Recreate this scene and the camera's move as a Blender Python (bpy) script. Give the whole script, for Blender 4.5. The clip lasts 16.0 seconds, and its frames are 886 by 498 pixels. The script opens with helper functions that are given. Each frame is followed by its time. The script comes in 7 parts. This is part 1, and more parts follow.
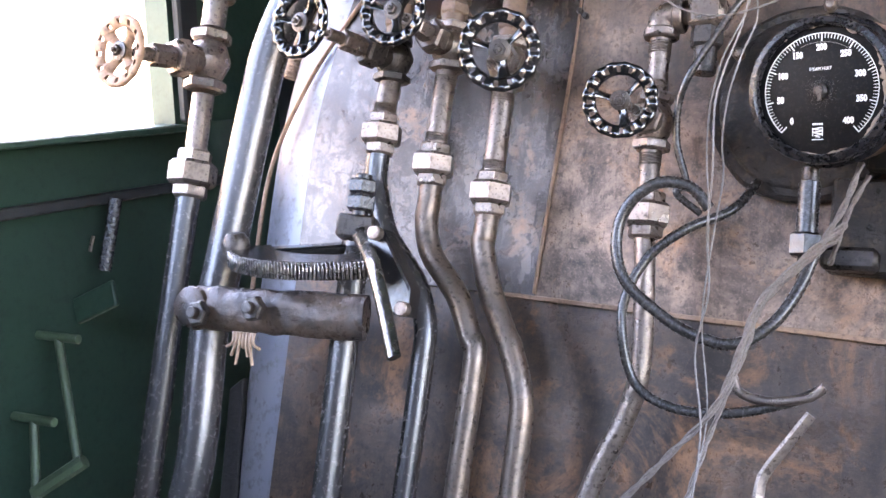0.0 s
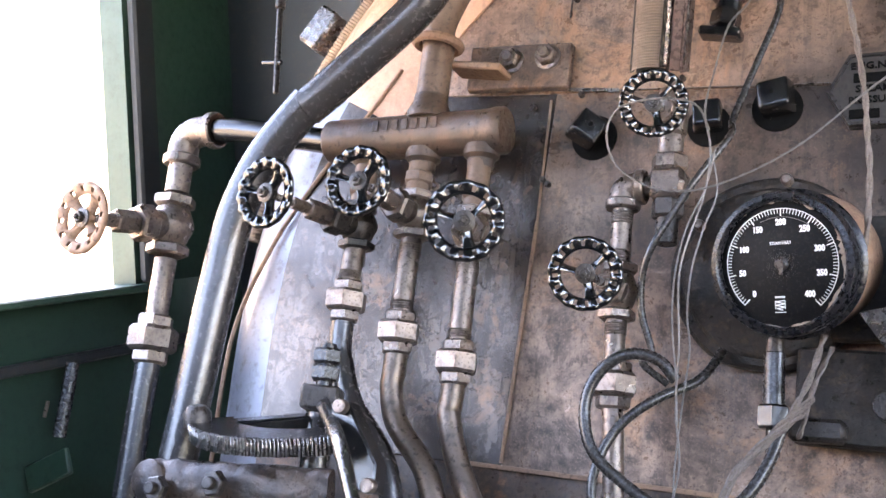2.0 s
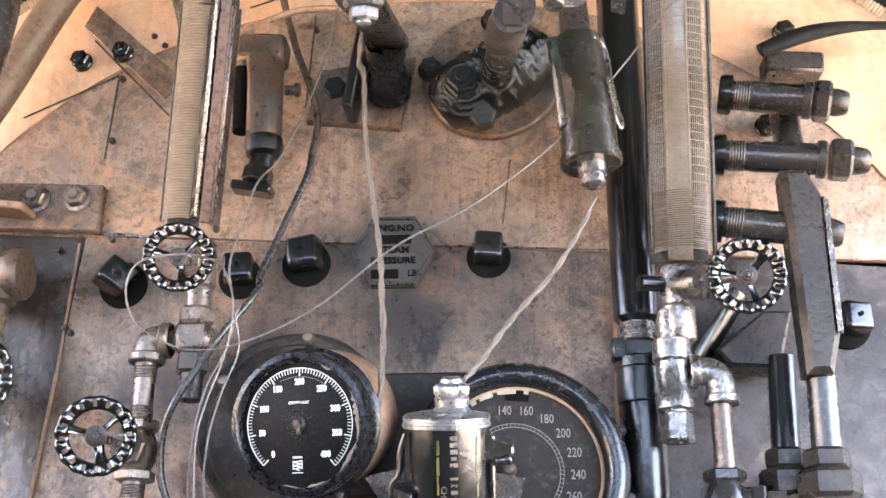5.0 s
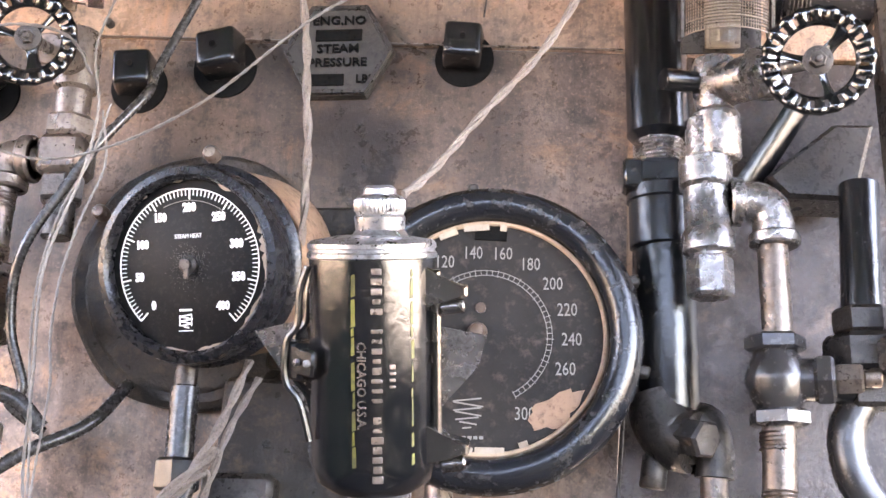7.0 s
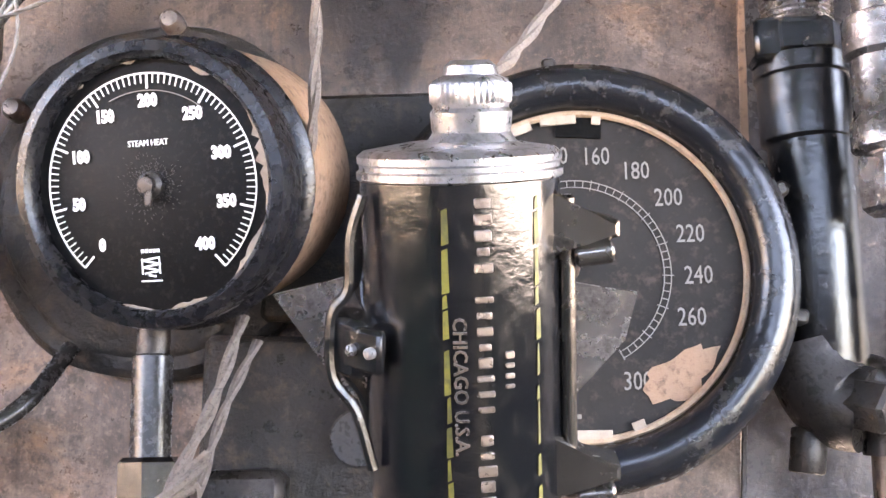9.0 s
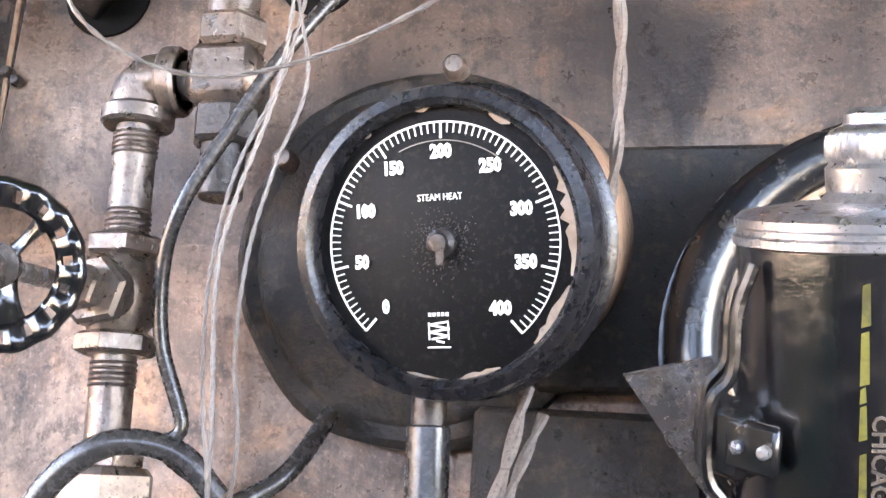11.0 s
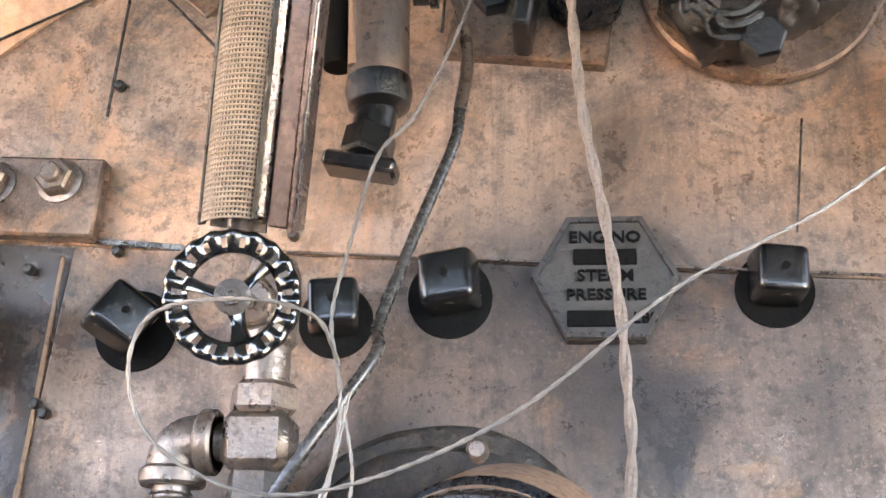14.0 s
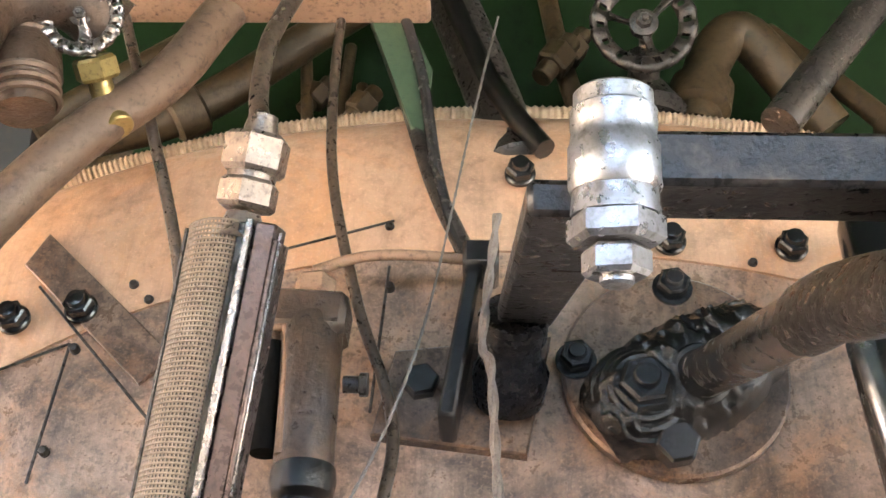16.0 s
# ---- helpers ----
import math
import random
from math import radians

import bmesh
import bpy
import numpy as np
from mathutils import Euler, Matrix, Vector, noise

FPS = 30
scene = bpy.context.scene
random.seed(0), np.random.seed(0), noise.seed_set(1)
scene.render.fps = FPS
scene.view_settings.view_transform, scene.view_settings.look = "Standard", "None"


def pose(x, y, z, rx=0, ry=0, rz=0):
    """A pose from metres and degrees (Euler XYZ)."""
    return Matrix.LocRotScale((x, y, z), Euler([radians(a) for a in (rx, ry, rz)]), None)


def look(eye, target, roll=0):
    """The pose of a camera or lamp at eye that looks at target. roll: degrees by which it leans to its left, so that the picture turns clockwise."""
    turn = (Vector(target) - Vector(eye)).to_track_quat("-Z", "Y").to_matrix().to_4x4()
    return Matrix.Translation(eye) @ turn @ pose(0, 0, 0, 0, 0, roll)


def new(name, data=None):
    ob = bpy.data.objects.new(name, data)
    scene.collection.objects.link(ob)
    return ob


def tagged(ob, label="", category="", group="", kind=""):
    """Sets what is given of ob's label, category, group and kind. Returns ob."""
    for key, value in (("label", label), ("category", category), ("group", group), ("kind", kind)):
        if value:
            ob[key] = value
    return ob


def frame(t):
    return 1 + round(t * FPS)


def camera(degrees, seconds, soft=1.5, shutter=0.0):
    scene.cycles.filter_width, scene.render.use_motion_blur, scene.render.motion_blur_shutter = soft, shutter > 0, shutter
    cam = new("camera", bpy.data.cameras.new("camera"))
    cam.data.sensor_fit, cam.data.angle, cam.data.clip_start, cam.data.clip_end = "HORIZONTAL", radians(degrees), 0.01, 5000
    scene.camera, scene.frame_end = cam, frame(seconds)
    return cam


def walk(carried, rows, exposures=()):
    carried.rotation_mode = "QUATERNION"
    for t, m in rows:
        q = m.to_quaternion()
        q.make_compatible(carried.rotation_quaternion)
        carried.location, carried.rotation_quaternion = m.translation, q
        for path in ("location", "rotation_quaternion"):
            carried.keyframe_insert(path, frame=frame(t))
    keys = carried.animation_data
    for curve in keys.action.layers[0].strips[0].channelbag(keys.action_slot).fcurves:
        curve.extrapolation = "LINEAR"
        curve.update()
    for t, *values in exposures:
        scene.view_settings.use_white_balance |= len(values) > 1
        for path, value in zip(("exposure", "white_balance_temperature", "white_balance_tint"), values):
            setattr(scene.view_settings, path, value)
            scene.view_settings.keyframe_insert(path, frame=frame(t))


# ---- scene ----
cam = camera(44.0, 16.0)
PATH = [
    (0, (0.14, -1.515, 1.191), (-0.796, 0.237, 1.423), 6.3),
    (0.5, (0.139, -1.522, 1.214), (-0.77, 0.22, 1.587), 5.7),
    (1, (0.131, -1.535, 1.219), (-0.767, 0.203, 1.636), 5.4),
    (1.5, (0.124, -1.532, 1.22), (-0.779, 0.203, 1.639), 5.6),
    (2, (0.126, -1.524, 1.239), (-0.744, 0.212, 1.719), 5.7),
    (2.5, (0.143, -1.515, 1.279), (-0.648, 0.192, 1.958), 4.5),
    (3, (0.15, -1.509, 1.312), (-0.5, 0.196, 2.131), 3.4),
    (3.5, (0.167, -1.516, 1.32), (-0.301, 0.227, 2.183), 2.6),
    (4, (0.186, -1.521, 1.325), (-0.111, 0.263, 2.177), 1.4),
    (4.5, (0.193, -1.515, 1.316), (0.008, 0.307, 2.119), 1.1),
    (5, (0.189, -1.496, 1.295), (0.051, 0.363, 2.022), 0.3),
    (7.5, (0.285, -0.966, 1.374), (0.085, 0.981, 1.783), 0.8),
    (8, (0.288, -0.875, 1.388), (0.107, 1.085, 1.746), 1.3),
    (8.25, (0.2465, -0.853, 1.4005), (0.1045, 1.1095, 1.7585), 0.3),
    (8.5, (0.205, -0.831, 1.413), (0.102, 1.134, 1.771), -0.7),
    (11, (0.018, -0.766, 1.445), (-0.316, 1.156, 1.886), 1.9),
    (11.5, (-0.039, -0.764, 1.452), (-0.495, 1.128, 1.913), 4.6),
    (12, (-0.06, -0.771, 1.46), (-0.559, 1.104, 1.947), 5.5),
    (12.5, (-0.078, -0.851, 1.5), (-0.375, 1.047, 2.055), 3.9),
    (13, (-0.036, -0.876, 1.552), (-0.274, 1.017, 2.15), 2.0),
    (13.5, (-0.033, -0.877, 1.564), (-0.251, 1.001, 2.217), 1.9),
    (14, (-0.032, -0.884, 1.575), (-0.24, 0.979, 2.271), 1.5),
    (14.5, (-0.036, -0.898, 1.586), (-0.25, 0.932, 2.364), 1.8),
    (15, (-0.038, -0.907, 1.607), (-0.228, 0.889, 2.468), 2.3),
    (15.5, (-0.047, -0.933, 1.643), (-0.15, 0.793, 2.648), 2.2),
    (16, (-0.022, -0.946, 1.654), (-0.112, 0.694, 2.794), 2.5),
]
SKY, SUN = 0.15, 4.0
EXPOSURES = [(0.0, 5.65, 7800, 24), (0.5, 5.6, 7800, 23), (1.5, 5.35, 7700, 22), (2.5, 5.35, 7700, 20), (3.5, 5.5, 7800, 18), (5.0, 5.78, 7900, 18), (7.5, 6.0, 8400, 24), (8.5, 6.0, 8400, 24), (11.0, 6.2, 8100, 20), (12.0, 6.17, 8200, 20), (13.0, 5.96, 8100, 17), (14.5, 6.02, 7900, 15), (16.0, 5.7, 7500, 13)]
# The boiler's back plate leans forward; its fittings are laid out on it and leaned with it.
LEAN_BACK = pose(0, 0, 0, -18)
UPRIGHT = [(7.3, look((0.263, -0.548, 1.599), (0.060, 1.436, 1.459), -0.6)), (8.7, look((0.162, -0.347, 1.608), (0.096, 1.632, 1.332), -1.5))]
walk(cam, sorted([(t, LEAN_BACK @ look(eye, target, roll)) for t, eye, target, roll in PATH] + UPRIGHT, key=lambda row: row[0]), EXPOSURES)

# ---- light ----
world = bpy.data.worlds.new("world")
scene.world = world
world.use_nodes = True
wn = world.node_tree.nodes
sky = wn.new("ShaderNodeTexSky")
sky.sky_type = 'NISHITA'
sky.sun_disc = False
sky.sun_elevation = radians(53)
sky.sun_rotation = radians(17)
sky.air_density = 1.0
sky.dust_density = 2.5
world.node_tree.links.new(sky.outputs[0], wn["Background"].inputs[0])
wn["Background"].inputs[1].default_value = SKY
sun = new("sun", bpy.data.lights.new("sun", 'SUN'))
sun.data.energy = SUN
sun.data.angle = radians(0.6)
sun.data.color = (1.0, 0.93, 0.82)
sun.matrix_world = look((2.5, 8, 11), (0, 0, 1.2))


# ---- materials ----
def material(name):
    m = bpy.data.materials.new(name)
    m.use_nodes = True
    return m, m.node_tree.nodes, m.node_tree.links, m.node_tree.nodes["Principled BSDF"]


def surface(name, c1, c2, c3=None, scale=14.0, fine=140.0, rough=(0.35, 0.6), metal=0.0, bump=0.15, cover=0.5, coat=0.0, rand=0.0, spec=0.5):
    """Paint or metal with stains at two scales: c1 the ground, c2 large blotches, c3 fine grime."""
    m, n, l, bs = material(name)
    tc = n.new("ShaderNodeTexCoord")
    big = n.new("ShaderNodeTexNoise")
    big.inputs["Scale"].default_value = scale
    big.inputs["Detail"].default_value = 8
    big.inputs["Roughness"].default_value = 0.65
    small = n.new("ShaderNodeTexNoise")
    small.inputs["Scale"].default_value = fine
    small.inputs["Detail"].default_value = 6
    small.inputs["Roughness"].default_value = 0.7
    for t in (big, small):
        l.new(tc.outputs["Object"], t.inputs["Vector"])
    r1 = n.new("ShaderNodeValToRGB")
    r1.color_ramp.elements[0].position = max(0.0, cover - 0.2)
    r1.color_ramp.elements[1].position = min(1.0, cover + 0.2)
    r1.color_ramp.elements[0].color = (*c1, 1)
    r1.color_ramp.elements[1].color = (*c2, 1)
    l.new(big.outputs["Fac"], r1.inputs["Fac"])
    r2 = n.new("ShaderNodeValToRGB")
    r2.color_ramp.elements[0].position = 0.52
    r2.color_ramp.elements[1].position = 0.72
    r2.color_ramp.elements[0].color = (0, 0, 0, 1)
    r2.color_ramp.elements[1].color = (1, 1, 1, 1)
    l.new(small.outputs["Fac"], r2.inputs["Fac"])
    mix = n.new("ShaderNodeMixRGB")
    mix.inputs["Color2"].default_value = (*(c3 or tuple(v * 0.55 for v in c1)), 1)
    l.new(r2.outputs["Color"], mix.inputs["Fac"])
    l.new(r1.outputs["Color"], mix.inputs["Color1"])
    out = mix.outputs["Color"]
    if rand:
        info = n.new("ShaderNodeObjectInfo")
        mr = n.new("ShaderNodeMapRange")
        mr.inputs["To Min"].default_value = 1 - rand
        mr.inputs["To Max"].default_value = 1 + rand
        l.new(info.outputs["Random"], mr.inputs["Value"])
        hsv = n.new("ShaderNodeHueSaturation")
        l.new(mr.outputs["Result"], hsv.inputs["Value"])
        l.new(out, hsv.inputs["Color"])
        out = hsv.outputs["Color"]
    l.new(out, bs.inputs["Base Color"])
    rr = n.new("ShaderNodeMapRange")
    rr.inputs["From Min"].default_value = 0.3
    rr.inputs["From Max"].default_value = 0.7
    rr.inputs["To Min"].default_value = rough[0]
    rr.inputs["To Max"].default_value = rough[1]
    l.new(small.outputs["Fac"], rr.inputs["Value"])
    l.new(rr.outputs["Result"], bs.inputs["Roughness"])
    bs.inputs["Metallic"].default_value = metal
    bs.inputs["Coat Weight"].default_value = coat
    bs.inputs["Coat Roughness"].default_value = 0.15
    bs.inputs["Specular IOR Level"].default_value = spec
    b = n.new("ShaderNodeBump")
    b.inputs["Strength"].default_value = bump
    b.inputs["Distance"].default_value = 0.003
    add = n.new("ShaderNodeMath")
    add.operation = 'ADD'
    l.new(big.outputs["Fac"], add.inputs[0])
    l.new(small.outputs["Fac"], add.inputs[1])
    l.new(add.outputs[0], b.inputs["Height"])
    l.new(b.outputs["Normal"], bs.inputs["Normal"])
    return m


def weathered(name, c1, c2, soot, rust, soot_at=0.58, rust_at=0.62, rough=(0.2, 0.5), metal=0.4, stains=(), speckle=0.75, streaks=0.5):
    """Old sheet steel: a two-tone ground, soot stains, rust bloom, fine speckle and faint upright streaks."""
    m, n, l, bs = material(name)
    tc = n.new("ShaderNodeTexCoord")

    def grain(scale, detail=8, rgh=0.65, stretch=(1, 1, 1), distort=0.0):
        mp = n.new("ShaderNodeMapping")
        mp.inputs["Scale"].default_value = stretch
        l.new(tc.outputs["Object"], mp.inputs["Vector"])
        t = n.new("ShaderNodeTexNoise")
        t.inputs["Scale"].default_value = scale
        t.inputs["Detail"].default_value = detail
        t.inputs["Roughness"].default_value = rgh
        t.inputs["Distortion"].default_value = distort
        l.new(mp.outputs[0], t.inputs["Vector"])
        return t.outputs["Fac"]

    def band(fac, lo, hi, top=1.0):
        r = n.new("ShaderNodeMapRange")
        r.inputs["From Min"].default_value = lo
        r.inputs["From Max"].default_value = hi
        r.inputs["To Max"].default_value = top
        l.new(fac, r.inputs["Value"])
        return r.outputs["Result"]

    def over(under, fac, colour):
        mx = n.new("ShaderNodeMixRGB")
        l.new(fac, mx.inputs["Fac"])
        if isinstance(under, tuple):
            mx.inputs["Color1"].default_value = (*under, 1)
        else:
            l.new(under, mx.inputs["Color1"])
        mx.inputs["Color2"].default_value = (*colour, 1)
        return mx.outputs["Color"]

    cloud, mid_n, speck = grain(3.5, 10, 0.6, distort=0.4), grain(11, 10, 0.7, distort=0.6), grain(75, 8, 0.75)
    streak = grain(9, 8, 0.7, (9, 9, 0.7))
    fine = grain(260, 5, 0.7)
    col = over(c1, band(cloud, 0.38, 0.64), c2)
    col = over(col, band(mid_n, soot_at - 0.13, soot_at + 0.07, 0.92), soot)
    col = over(col, band(streak, 0.50, 0.66, streaks), soot)
    col = over(col, band(grain(6, 10, 0.75, distort=0.8), rust_at - 0.09, rust_at + 0.03, 0.7), rust)
    col = over(col, band(speck, 0.51, 0.63, speckle), soot)
    col = over(col, band(grain(30, 9, 0.7, distort=0.5), 0.50, 0.66, 0.73 * speckle), soot)
    col = over(col, band(fine, 0.54, 0.68, 0.25), tuple(min(1, v * 1.7) for v in c2))
    for sx, sz, sr, dark in stains:
        # a ragged soot stain round (sx, sz) on the plate
        mp = n.new("ShaderNodeMapping")
        mp.inputs["Location"].default_value = (-sx / sr, 0, -(sz - 0.4) / sr)
        mp.inputs["Scale"].default_value = (1 / sr, 0, 1 / sr)
        l.new(tc.outputs["Object"], mp.inputs["Vector"])
        ln = n.new("ShaderNodeVectorMath")
        ln.operation = 'LENGTH'
        l.new(mp.outputs[0], ln.inputs[0])
        sm = n.new("ShaderNodeMath")
        sm.operation = 'MULTIPLY_ADD'
        sm.inputs[1].default_value = 2.2
        l.new(mid_n, sm.inputs[0])
        l.new(ln.outputs["Value"], sm.inputs[2])
        inv = n.new("ShaderNodeMapRange")
        inv.inputs["From Min"].default_value = 2.1
        inv.inputs["From Max"].default_value = 1.3
        inv.inputs["To Max"].default_value = dark
        l.new(sm.outputs[0], inv.inputs["Value"])
        col = over(col, inv.outputs["Result"], tuple(v * 0.55 for v in soot))
    l.new(col, bs.inputs["Base Color"])
    ad = n.new("ShaderNodeMath")
    ad.operation = 'ADD'
    l.new(mid_n, ad.inputs[0])
    l.new(speck, ad.inputs[1])
    rr = n.new("ShaderNodeMapRange")
    rr.inputs["From Min"].default_value = 0.75
    rr.inputs["From Max"].default_value = 1.25
    rr.inputs["To Min"].default_value = rough[0]
    rr.inputs["To Max"].default_value = rough[1]
    l.new(ad.outputs[0], rr.inputs["Value"])
    l.new(rr.outputs["Result"], bs.inputs["Roughness"])
    bs.inputs["Metallic"].default_value = metal
    b = n.new("ShaderNodeBump")
    b.inputs["Strength"].default_value = 0.35
    b.inputs["Distance"].default_value = 0.003
    l.new(ad.outputs[0], b.inputs["Height"])
    l.new(b.outputs["Normal"], bs.inputs["Normal"])
    return m


def plain(name, c, rough=0.5, metal=0.0):
    m, n, l, bs = material(name)
    bs.inputs["Base Color"].default_value = (*c, 1)
    bs.inputs["Roughness"].default_value = rough
    bs.inputs["Metallic"].default_value = metal
    return m


def soot_marks(*rows):
    return [(x, z, r * 1.8, min(0.95, d * 1.2)) for (x, z), r, d in rows]


